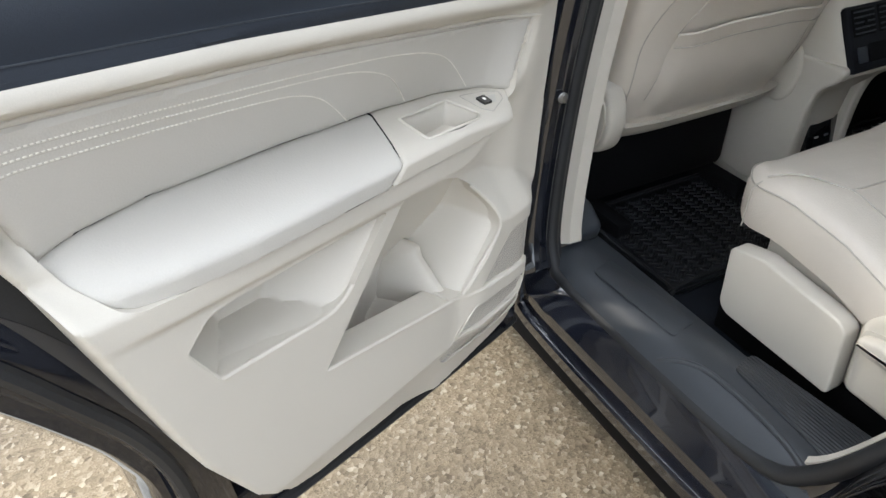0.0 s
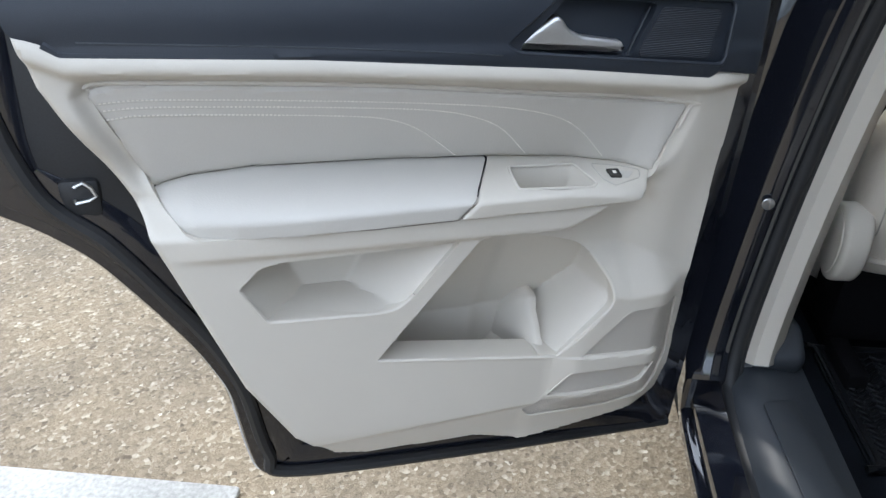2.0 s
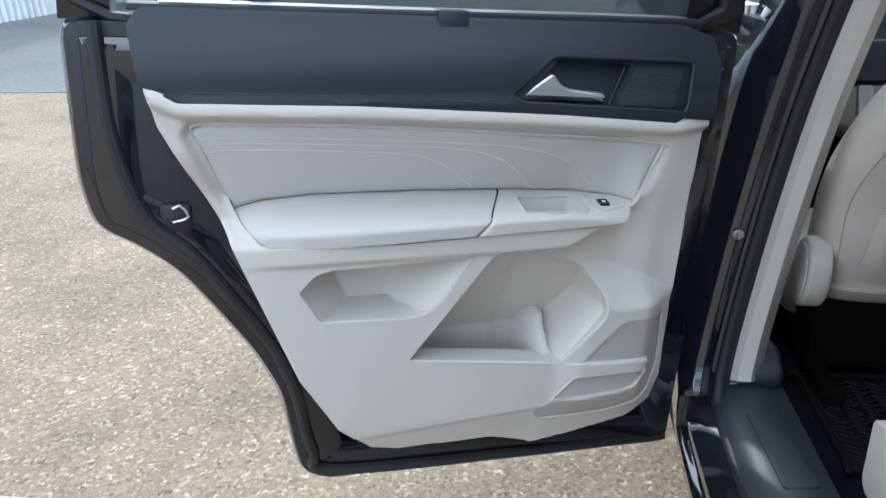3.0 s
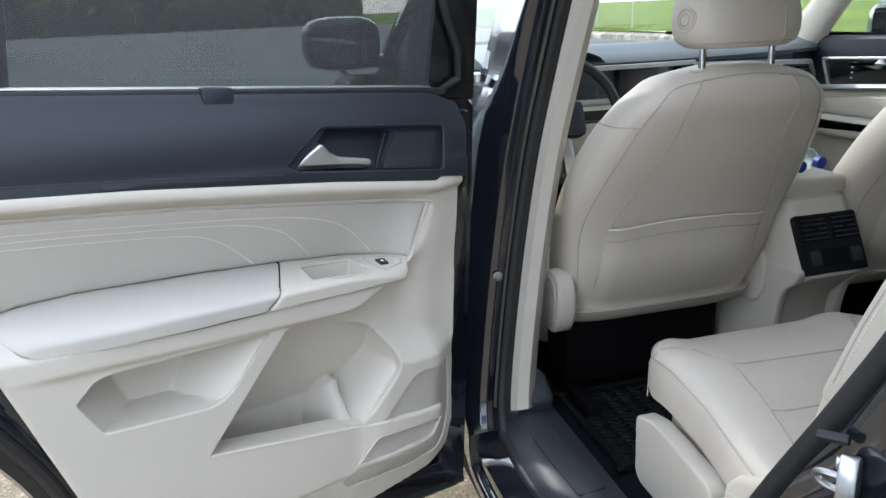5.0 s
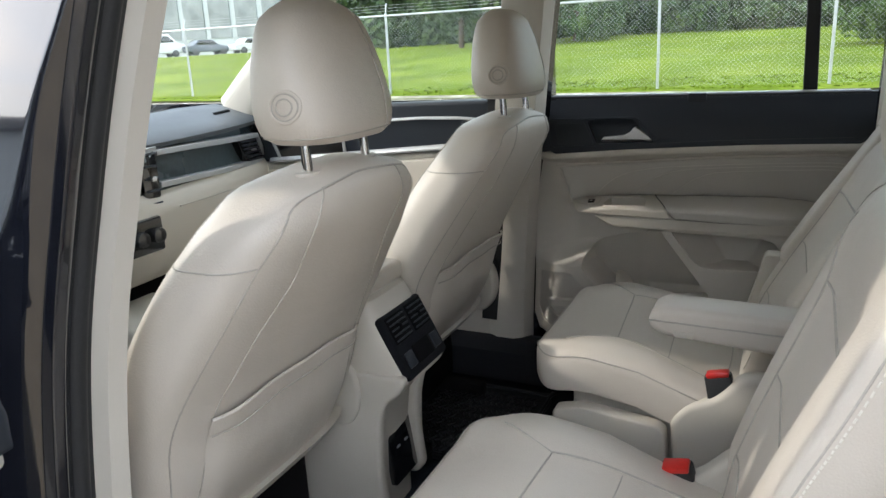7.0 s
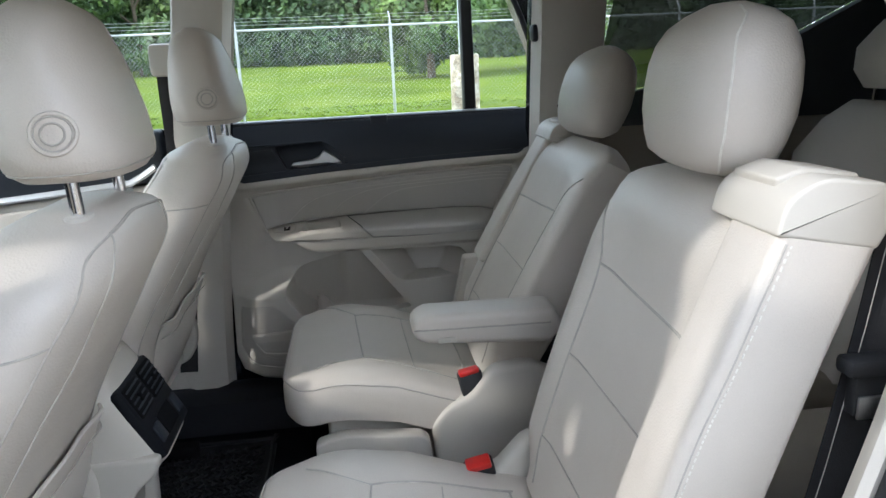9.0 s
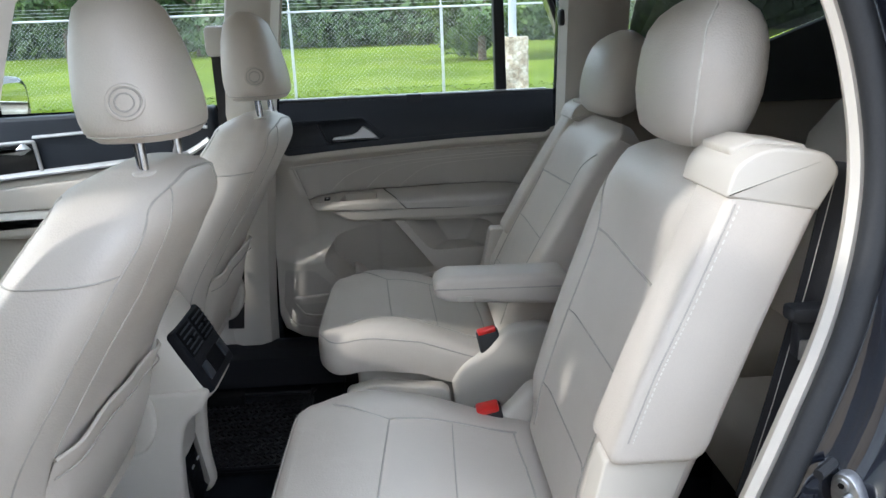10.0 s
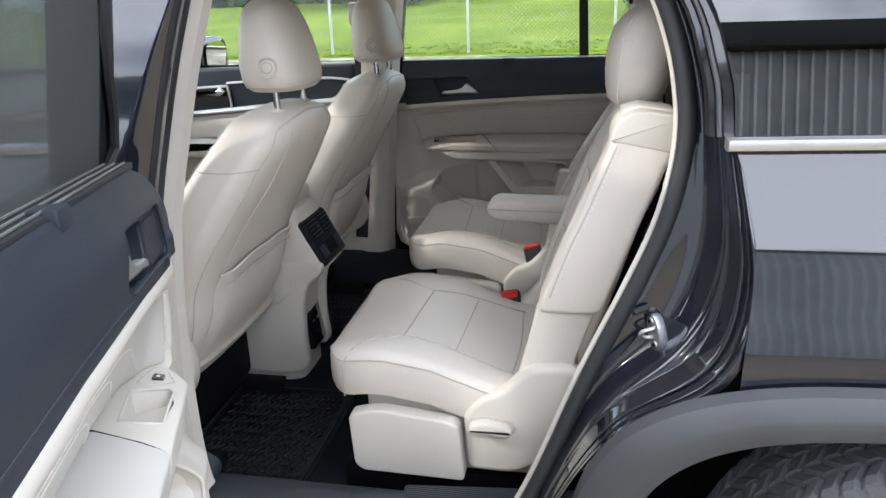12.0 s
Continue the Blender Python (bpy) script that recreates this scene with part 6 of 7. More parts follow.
def dash_strip(nm, zs, x0, x1, height, proud, mat, lab=""):
    """A flat bar across the dashboard whose upper edge runs through zs(x)."""
    rings = []
    for x in np.linspace(x0, x1, 25):
        y, z = dash_y(x, 0.802), zs(x)
        rings.append([(x, y + 0.02, z), (x, y - proud + 0.002, z), (x, y - proud, z - 0.002), (x, y - proud, z - height + 0.002), (x, y - proud + 0.002, z - height), (x, y + 0.02, z - height)])
    return part(nm, loft(rings), mat, dash, lab)


def strip_top(x):
    return float(np.interp(x, [0.15, 0.33, 0.72], [1.153, 1.147, 1.126]))


def strip_low(x):
    return float(np.interp(x, [0.10, 0.29, 0.61, 0.80], [1.068, 1.060, 1.046, 1.030]))


def on_dash(x, z, y):
    return (x, dash_y(x, 0.802) - y, z)


for zs, x0, x1 in ((strip_top, 0.155, 0.728), (strip_low, 0.155, 0.800), (lambda x: 1.162, -0.78, 0.155), (lambda x: 1.054, -0.78, -0.14)):
    dash_strip("silver_strip", zs, x0, x1, 0.016, 0.014, SILVER, "brushed silver strip")
part("silver_end", slab([(0.712, 1.126), (0.728, 1.126), (0.752, 1.092), (0.803, 1.029), (0.803, 1.014), (0.782, 1.018), (0.735, 1.085)], on_dash, -0.02, 0.014, 0.002), SILVER, dash)
part("glovebox_line", tube(smooth_line([(x, dash_y(x, 0.7745), z) for x, z in ((0.20, 0.99), (0.35, 0.986), (0.60, 0.975), (0.70, 0.955), (0.715, 0.90), (0.70, 0.85))], 5), 0.0022, 6), LEATHER_SEAM, dash, "narrow gap of the glovebox lid")
end_vent = part("air_vent", slab(rounded([(0.560, 1.124), (0.708, 1.114), (0.770, 1.030), (0.622, 1.034)], 0.008, 3), on_dash, -0.02, 0.010, 0.002), GLOSSBLACK, dash, "black dashboard air vent")
for j in range(6):
    k = (j + 0.6) / 6.4
    xa, z = 0.566 + 0.062 * k, 1.121 - 0.086 * k
    part("slat", slab([(xa + 0.010, z + 0.0025), (xa + 0.130, z - 0.0045), (xa + 0.130, z - 0.0095), (xa + 0.010, z - 0.0025)], on_dash, 0.008, 0.017, 0.0008), NAVY, end_vent)
part("vent_tab", slab([(0.655, 1.081), (0.685, 1.079), (0.685, 1.073), (0.655, 1.075)], on_dash, 0.012, 0.021, 0.001), SATIN, end_vent)
part("screen", rbox(-0.125, 0.058, 0.790, 0.84, 1.000, 1.150, 0.008), SCREEN, dash, "dark touch screen")
part("climate_panel", rbox(-0.13, 0.115, 0.769, 0.83, 0.890, 0.985, 0.008), GLOSSBLACK, dash)
for k in (-0.095, 0.03, 0.085):
    ring = [(k + 0.021 * math.cos(w), 0.937 + 0.021 * math.sin(w)) for w in np.linspace(0, 2 * math.pi, 24, endpoint=False)]
    part("climate_knob", slab(ring, lambda x, z, y: (x, y, z), 0.771, 0.750, 0.004), GLOSSBLACK, dash)
for vx, vy, hw, z0, z1 in ((0.122, 0.800, 0.030, 1.000, 1.160), (-0.685, 0.925, 0.085, 1.045, 1.135)):
    v = part("air_vent", rbox(vx - hw, vx + hw, vy - 0.008, vy + 0.05, z0, z1, 0.012), GLOSSBLACK, dash, "black dashboard air vent")
    for j in range(5):
        zz = z0 + 0.014 + (z1 - z0 - 0.028) * j / 4
        part("slat", rbox(vx - hw + 0.008, vx + hw - 0.008, vy - 0.014, vy - 0.004, zz - 0.0025, zz + 0.0025, 0.001), NAVY, v)
    part("vent_tab", rbox(vx - 0.008, vx + 0.008, vy - 0.020, vy - 0.010, (z0 + z1) / 2 - 0.006, (z0 + z1) / 2 + 0.006, 0.002), SATIN, v)
for k in range(6):
    part("defrost_slit", moved(rbox(-0.0045, 0.0045, -0.016, 0.016, 0.0, 0.008, 0.001), pose(0.60 + 0.020 * k, dash_y(0.60 + 0.020 * k, 0.895), 1.199, 0, 0, -35)), GROOVE, dash)
for x0, x1 in ((-0.55, -0.18), (0.30, 0.55)):
    part("defrost_slot", rbox(x0, x1, 1.20, 1.23, 1.228, 1.240, 0.004), GROOVE, dash)
part("instrument_hood", loft([[(x, 0.80 + 0.05 * k, 1.165 + 0.055 * (1 - ((x + 0.37) / 0.20) ** 2) ** 0.5 * (1 - 0.15 * k)) for x in np.linspace(-0.569, -0.171, 21)] for k in range(5)], False, False, False), DASHPAD, dash)
gear = thing("gear_selector", (0.0, 0.55, 0.74), "black gear selector with chrome trim", "gear selector")
part("surround", rbox(-0.07, 0.07, 0.46, 0.66, 0.728, 0.752, 0.01), GLOSSBLACK, gear)
part("stem", tube([(0.0, 0.55, 0.745), (0.0, 0.545, 0.81)], 0.010, 10), CHROME, gear)
part("knob", loft([[(x, 0.543 + y, z) for x, y in oval(20, r, r * 1.25, 2.5)] for z, r in ((0.802, 0.016), (0.815, 0.024), (0.84, 0.026), (0.855, 0.020), (0.86, 0.01))]), RUBBER, gear)
part("tunnel", slab(rounded([(-0.10, 0.30), (0.10, 0.30), (0.13, 0.86), (-0.13, 0.86)], 0.03), lambda x, y, z: (x, y, z + 0.10 * max(0, y - 0.60)), 0.40, 0.735, 0.02, 3), TRIM, con, "beige console tunnel")


def water_bottle(x, y, z, tilt):
    m = pose(x, y, z, tilt, 0, 0)
    o = thing("water_bottle", m, "small clear water bottle with a blue cap", "bottle", "water bottles")
    rings = [[(r * math.cos(a), r * math.sin(a), h) for a in np.linspace(0, 2 * math.pi, 18, endpoint=False)] for h, r in ((0, 0.026), (0.004, 0.030), (0.02, 0.031), (0.04, 0.0295), (0.06, 0.031), (0.10, 0.031), (0.125, 0.027), (0.145, 0.014), (0.152, 0.0125))]
    part("body", loft(rings), CLEAR, o, local=True)
    part("cap", loft([[(r * math.cos(a), r * math.sin(a), h) for a in np.linspace(0, 2 * math.pi, 18, endpoint=False)] for h, r in ((0.150, 0.0145), (0.166, 0.0145), (0.168, 0.012))]), BLUECAP, o, "blue screw cap", local=True)
    part("label", loft([[(r * math.cos(a), r * math.sin(a), h) for a in np.linspace(0, 2 * math.pi, 18, endpoint=False)] for h, r in ((0.055, 0.0314), (0.102, 0.0316))], False, False), LABEL, o, "pale blue paper label", local=True)


water_bottle(-0.045, 0.20, 0.962, 90)
water_bottle(0.030, 0.22, 0.962, 90)

sw = thing("steering_wheel", (-0.37, 0.66, 1.0), "black leather steering wheel with three spokes", "steering wheel")
sm = Matrix.Translation((-0.40, 0.62, 1.03)) @ Matrix.Rotation(radians(66), 4, "X")
part("rim", moved(tube([(0.185 * math.cos(w), 0.185 * math.sin(w), 0) for w in np.linspace(0, 2 * math.pi, 48, endpoint=False)], 0.016, 10, True), sm), RUBBER, sw)
part("hub", moved(rbox(-0.075, 0.075, -0.055, 0.055, -0.05, 0.01, 0.02), sm), NAVY, sw)
for a in (0, math.pi, -math.pi / 2):
    part("spoke", moved(rbox(0.06, 0.182, -0.018, 0.018, -0.02, 0.004, 0.006), sm @ Matrix.Rotation(a, 4, "Z")), GLOSSBLACK if a >= 0 else SATIN, sw)
part("column", moved(rbox(-0.035, 0.035, -0.035, 0.035, -0.30, -0.03, 0.01), sm), NAVY, sw)

# far front door
fd = thing("front_passenger_door", (0.80, 0.6, 0.4), "closed front door with beige trim and a silver strip", "car door")
part("trim_panel", slab(rounded([(0.08, 0.46), (1.25, 0.46), (1.30, 0.99), (0.86, 1.018), (0.08, 1.08)], 0.02), lambda y, z, x: (x, y, z), 0.83, 0.768, 0.012, 3), TRIM, fd)
part("upper_panel", slab(rounded([(0.08, 1.085), (0.86, 1.022), (1.30, 0.995), (1.32, 1.20), (0.08, 1.222)], 0.015), lambda y, z, x: (x, y, z), 0.84, 0.764, 0.012, 3), NAVY, fd)
part("silver_strip", tube([(0.755, y, 1.170 - 0.05 * max(0, y - 0.3) - 0.12 * max(0, 0.16 - y)) for y in np.linspace(0.1, 0.60, 14)], 0.006, 8, squash=0.6), SILVER, fd, "satin silver strip")
part("silver_strip_low", tube([(0.757, y, 1.090 - 0.082 * max(0, y - 0.12) + 0.6 * max(0, 0.16 - y)) for y in np.linspace(0.1, 0.90, 24)], 0.011, 8, squash=0.6), SILVER, fd)
plate = part("switch_panel", slab(rounded([(0.893, 1.123), (0.60, 1.138), (0.60, 1.052), (0.852, 1.036)], 0.006), lambda y, z, x: (x, y, z), 0.775, 0.758, 0.002), GLOSSBLACK, fd, "black switch panel in a silver frame")
part("silver_frame", tube([(0.757, y, z) for y, z in rounded([(0.899, 1.128), (0.60, 1.143), (0.59, 1.047), (0.856, 1.030)], 0.008)], 0.0055, 8, True), SILVER, plate)
for k in range(3):
    part("switch_mark", rbox(0.7565, 0.7585, 0.757 - 0.004, 0.757 + 0.004, 1.066 + 0.018 * k, 1.071 + 0.018 * k, 0.0005), THREAD, plate)
part("insert", slab(rounded([(0.15, 0.95), (1.10, 0.93), (1.12, 0.975), (0.86, 0.995), (0.15, 1.055)], 0.02), lambda y, z, x: (x, y, z), 0.77, 0.757, 0.006, 3), LEATHER, fd)
part("armrest", slab(rounded([(0.15, 0.87), (0.85, 0.86), (0.95, 0.90), (0.85, 0.935), (0.15, 0.945)], 0.02), lambda y, z, x: (x, y, z), 0.78, 0.71, 0.02, 3), TRIM, fd)
part("door_handle", slab(rounded([(0.75, 1.118), (0.65, 1.120), (0.625, 1.142), (0.605, 1.122), (0.63, 1.106)], 0.005), lambda y, z, x: (x, y, z), 0.752, 0.735, 0.005, 3), SATIN, fd)
p = part("window_pane", ([(skin_x(z) - 0.01, y, z) for y, z in ((0.06, 1.20), (1.12, 1.19), (0.66, 1.58), (0.08, 1.60))], [(0, 1, 2, 3)]), SIDEGLASS, fd)
p.visible_shadow = False


def mirror(sx, mx, my, mz):
    m = thing("door_mirror", (sx * 1.0, my + 0.05, mz - 0.065), "black folding door mirror on the front door", "mirror", "door mirrors")
    rings = []
    for t, w, h in ((0.0, 0.108, 0.070), (0.006, 0.117, 0.078), (0.045, 0.125, 0.083), (0.085, 0.105, 0.07), (0.115, 0.07, 0.045), (0.125, 0.03, 0.02)):
        rings.append([(sx * mx + a, my + t, mz + b) for a, b in oval(36, w, h, 3.4)])
    part("housing", loft(rings), GLOSSBLACK, m)
    part("mirror_glass", ([(sx * mx + a, my - 0.006 + 0.06 * a * sx - 0.03 * b, mz + b) for a, b in oval(36, 0.098, 0.058, 3.4)], [tuple(range(36))]), MIRROR, m)
    part("foot", rbox(*sorted((sx * 0.82, sx * 0.93)), my + 0.02, my + 0.10, mz - 0.080, mz - 0.040, 0.015), GLOSSBLACK, m)


MIRROR = material("mirror_silver", (0.9, 0.9, 0.9), 0.02, metal=1.0, grain=(10, 0.0), wear=(2, 0.0))
mirror(-1, 0.99, 0.965, 1.265)
mirror(1, 0.975, 0.748, 1.246)

# ---- belts and third row ----
def strap(name, pts, width, normal, label):
    """A flat belt of webbing along a line."""
    P = [Vector(p) for p in smooth_line(pts, 6)]
    nv = Vector(normal).normalized()
    rings = []
    for i, p in enumerate(P):
        t = (P[min(i + 1, len(P) - 1)] - P[max(i - 1, 0)]).normalized()
        w = t.cross(nv).normalized() * (width / 2)
        rings.append([p - w + nv * 0.0008, p + w + nv * 0.0008, p + w - nv * 0.0008, p - w - nv * 0.0008])
    o = thing(name, P[0], label, "seat belt", "seat belts")
    return o, part("webbing", loft(rings), WEB, o, "black woven webbing")


o, _ = strap("seat_belt", [(-0.618, -0.985, 1.22), (-0.618, -0.965, 1.08), (-0.618, -0.935, 0.92), (-0.618, -0.905, 0.78)], 0.055, (-1, 0.25, 0.1), "black seat belt hanging behind the second-row seat")
part("edge_stitch", tube([(-0.622, -0.962, 1.21), (-0.622, -0.942, 1.08), (-0.622, -0.912, 0.92), (-0.622, -0.885, 0.80)], 0.0006, 5), LEATHER_SEAM, o, "pale edge stitching")
part("tongue", merge(rbox(-0.645, -0.615, -0.985, -0.915, 1.035, 1.055, 0.006), rbox(-0.640, -0.622, -0.965, -0.925, 0.990, 1.04, 0.004)), RUBBER, o, "black belt tongue with a steel plate")
part("plate", rbox(-0.643, -0.638, -0.963, -0.928, 0.988, 1.014, 0.002), STEEL, o)
o, _ = strap("seat_belt", [(0.672, -0.975, 1.43), (0.665, -0.985, 1.32), (0.63, -1.01, 1.20), (0.58, -1.03, 1.05)], 0.048, (-1, 0.3, 0.2), "black seat belt at the rear pillar")
part("guide", rbox(0.655, 0.695, -0.985, -0.915, 1.405, 1.45, 0.010), RUBBER, o, "black belt guide")
o, _ = strap("seat_belt", [(0.672, 0.02, 1.40), (0.672, 0.022, 1.10), (0.690, 0.045, 0.80), (0.705, 0.075, 0.55)], 0.047, (-1, -0.2, 0), "black seat belt hanging on the centre pillar")
part("guide", rbox(0.652, 0.69, -0.015, 0.055, 1.36, 1.44, 0.014), TRIM, o, "beige belt guide")
part("buckle_stop", rbox(0.685, 0.705, 0.045, 0.085, 0.70, 0.76, 0.006), RUBBER, o)


def third_seat(cx):
    o = thing("third_row_seat", (cx, -1.5, 0.36), "beige leather third-row seat in the shaded rear cabin", "car seat", "third-row seats")
    rings = []
    for h in (0.0, 0.05, 0.25, 0.45, 0.53, 0.56, 0.575):
        w = ramp(h, [0, 0.3, 0.5, 0.575], [0.20, 0.205, 0.19, 0.13])
        d = ramp(h, [0, 0.3, 0.55, 0.575], [0.07, 0.06, 0.045, 0.012])
        rings.append([(cx + x, -1.46 - 0.30 * h + y, 0.66 + h) for x, y in oval(36, w, d, 4)])
    part("backrest", loft(rings), LEATHER, o)
    part("cushion", rbox(cx - 0.20, cx + 0.20, -1.46, -1.06, 0.50, 0.68, 0.05, 4), LEATHER, o)
    part("base", rbox(cx - 0.19, cx + 0.19, -1.45, -1.10, 0.352, 0.51, 0.02), GROOVE, o)
    rings = []
    for h in (0.0, 0.01, 0.04, 0.09, 0.13, 0.15):
        w = ramp(h, [0, 0.04, 0.09, 0.15], [0.09, 0.12, 0.12, 0.05])
        d = ramp(h, [0, 0.05, 0.15], [0.03, 0.05, 0.015])
        rings.append([(cx + x, -1.635 + y, 1.265 + h) for x, y in oval(30, w, d, 2.6)])
    part("headrest", loft(rings), LEATHER, o)
    for k in (-0.06, 0.06):
        part("post", tube([(cx + k, -1.63, 1.21), (cx + k, -1.635, 1.28)], 0.006, 8), CHROME, o)


third_seat(-0.24)
third_seat(0.24)
# overhead details
hc = thing("overhead_console", (0.0, 0.50, 1.60), "pale overhead console with lamps at the windscreen header", "console")
part("body", rbox(-0.10, 0.10, 0.38, 0.60, 1.640, 1.672, 0.012), TRIM, hc)
for k in (-0.055, 0.055):
    part("lamp_lens", rbox(k - 0.03, k + 0.03, 0.42, 0.48, 1.634, 1.644, 0.004), THREAD, hc)
for k in (-0.38, 0.38):
    v = thing("sun_visor", (k, 0.52, 1.62), "folded beige sun visor under the headliner", "sun visor", "sun visors")
    part("pad", rbox(k - 0.19, k + 0.19, 0.42, 0.60, 1.612, 1.632, 0.009), HEADLINER, v)
    part("warning_label", rbox(k - 0.06, k + 0.06, 0.46, 0.53, 1.6105, 1.6125, 0.0005), LABEL, v, "small white and yellow warning label")
part("header_trim", rbox(-0.62, 0.62, 0.58, 0.66, 1.622, 1.69, 0.02), HEADLINER, car)

# ---- floor mats ----
def floor_mat(x0, x1, y0, y1, z, label):
    m = thing("floor_mat", ((x0 + x1) / 2, (y0 + y1) / 2, z), label, "floor mat", "floor mats")
    part("sheet", slab(rounded([(x0, y0), (x1, y0), (x1, y1), (x0, y1)], 0.04), lambda x, y, h: (x, y, h), z, z + 0.010, 0.004), MATRUBBER, m)
    part("rim", tube(smooth_line([(x0 + 0.02, y0 + 0.01, z + 0.014), (x1 - 0.02, y0 + 0.01, z + 0.014), (x1 - 0.008, y0 + 0.03, z + 0.014), (x1 - 0.008, y1 - 0.03, z + 0.014), (x1 - 0.02, y1 - 0.01, z + 0.014), (x0 + 0.02, y1 - 0.01, z + 0.014), (x0 + 0.008, y1 - 0.03, z + 0.014), (x0 + 0.008, y0 + 0.03, z + 0.014)], 4, True), 0.006, 6, True), MATRUBBER, m)
    items = []
    k = 0
    for i, x in enumerate(np.arange(x0 + 0.035, x1 - 0.03, 0.021)):
        for j, y in enumerate(np.arange(y0 + 0.035, y1 - 0.03, 0.017)):
            items.append(moved(rbox(-0.011, 0.011, -0.0036, 0.0036, 0, 0.007, 0.0015, 1), pose(x, y, z + 0.009, 0, 0, 38 if (i % 2) else -38)))
    tagged(part("tread", merge(*items), MATRUBBER, m), kind="stuff")


floor_mat(-0.60, -0.17, -0.16, 0.20, 0.354, "black rubber floor mat with herringbone tread")
floor_mat(0.20, 0.62, -0.16, 0.20, 0.354, "black rubber floor mat with herringbone tread")


# ---- outdoors ----
def ground_material():
    m = bpy.data.materials.new("washed_concrete")
    m.use_nodes = True
    nt = m.node_tree
    p = nt.nodes["Principled BSDF"]
    tc = nt.nodes.new("ShaderNodeTexCoord")

    def noise_tex(scale, detail, rough=0.6):
        n = nt.nodes.new("ShaderNodeTexNoise")
        n.inputs["Scale"].default_value, n.inputs["Detail"].default_value, n.inputs["Roughness"].default_value = scale, detail, rough
        nt.links.new(tc.outputs["Object"], n.inputs["Vector"])
        return n.outputs["Fac"]

    def ramp_node(src, stops):
        r = nt.nodes.new("ShaderNodeValToRGB")
        cr = r.color_ramp
        while len(cr.elements) < len(stops):
            cr.elements.new(0.5)
        for e, (q, c) in zip(cr.elements, stops):
            e.position, e.color = q, (*c, 1)
        nt.links.new(src, r.inputs["Fac"])
        return r.outputs["Color"]

    def mix(a, b, fac, mode="MIX", f=1.0):
        n = nt.nodes.new("ShaderNodeMix")
        n.data_type, n.blend_type = "RGBA", mode
        n.inputs["Factor"].default_value = f
        if fac is not None:
            nt.links.new(fac, n.inputs["Factor"])
        nt.links.new(a, n.inputs["A"])
        nt.links.new(b, n.inputs["B"])
        return n.outputs["Result"]
    v = nt.nodes.new("ShaderNodeTexVoronoi")
    v.inputs["Scale"].default_value = 95
    nt.links.new(tc.outputs["Object"], v.inputs["Vector"])
    stones = ramp_node(v.outputs["Color"], ((0.0, (0.075, 0.056, 0.035)), (0.35, (0.220, 0.169, 0.108)), (0.7, (0.36, 0.294, 0.203)), (1.0, (0.70, 0.63, 0.50))))
    sand = ramp_node(noise_tex(230, 5, 0.75), ((0.36, (0.110, 0.082, 0.048)), (0.62, (0.40, 0.32, 0.215))))
    base = mix(sand, stones, ramp_node(noise_tex(26, 4), ((0.38, (0.1, 0.1, 0.1)), (0.62, (0.9, 0.9, 0.9)))))
    stain = ramp_node(noise_tex(1.3, 6, 0.7), ((0.30, (0.55, 0.55, 0.56)), (0.52, (0.86, 0.85, 0.83)), (0.75, (1.06, 1.03, 0.97))))
    nt.links.new(mix(base, stain, None, "MULTIPLY"), p.inputs["Base Color"])
    p.inputs["Roughness"].default_value = 0.85
    b = nt.nodes.new("ShaderNodeBump")
    b.inputs["Strength"].default_value, b.inputs["Distance"].default_value = 0.7, 0.004
    nt.links.new(v.outputs["Distance"], b.inputs["Height"])
    nt.links.new(b.outputs[0], p.inputs["Normal"])
    return m


CONCRETE = ground_material()
PALE = material("pale_concrete", (0.38, 0.365, 0.33), 0.85, grain=(90, 0.22), wear=(4, 0.18), bump=0.8, bump_scale=120)
KERB = material("old_kerb", (0.27, 0.235, 0.185), 0.9, grain=(40, 0.3), wear=(1.5, 0.35), alt=(0.42, 0.39, 0.33), alt_scale=3, bump=0.8, bump_scale=60)
GRASS = material("grass_field", (0.120, 0.172, 0.014), 0.9, spec=0.05, grain=(8, 0.25), wear=(0.25, 0.2), alt=(0.165, 0.205, 0.028), alt_scale=0.5, bump=1.0, bump_scale=30)
BLADE = material("grass_blades", (0.135, 0.19, 0.016), 0.8, spec=0.05, grain=(3, 0.22), wear=(0.3, 0.2), alt=(0.18, 0.215, 0.032), alt_scale=0.7)
LEAF = material("leaves", (0.070, 0.125, 0.026), 0.6, grain=(4.0, 0.4), wear=(0.5, 0.4), alt=(0.15, 0.22, 0.045), alt_scale=1.2)
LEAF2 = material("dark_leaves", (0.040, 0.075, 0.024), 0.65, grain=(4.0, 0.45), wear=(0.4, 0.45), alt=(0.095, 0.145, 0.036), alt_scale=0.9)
BARK = material("bark", (0.12, 0.09, 0.065), 0.9, grain=(30, 0.4), wear=(4, 0.3), bump=1.0, bump_scale=40)
GALV = material("galvanised", (0.55, 0.56, 0.57), 0.45, metal=0.7, grain=(60, 0.1), wear=(3, 0.12))
WHITEWALL = material("white_cladding", (0.46, 0.49, 0.51), 0.6, grain=(2, 0.04), wear=(0.3, 0.06))
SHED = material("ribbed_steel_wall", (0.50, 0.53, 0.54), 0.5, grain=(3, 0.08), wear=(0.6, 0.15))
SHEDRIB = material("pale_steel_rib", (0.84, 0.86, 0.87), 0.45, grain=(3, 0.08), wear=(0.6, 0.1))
HALLGLASS = material("hall_glazing", (0.24, 0.26, 0.27), 0.35, grain=(0.6, 0.2), wear=(0.2, 0.25))
ROOFDARK = material("dark_fascia", (0.03, 0.032, 0.035), 0.5)
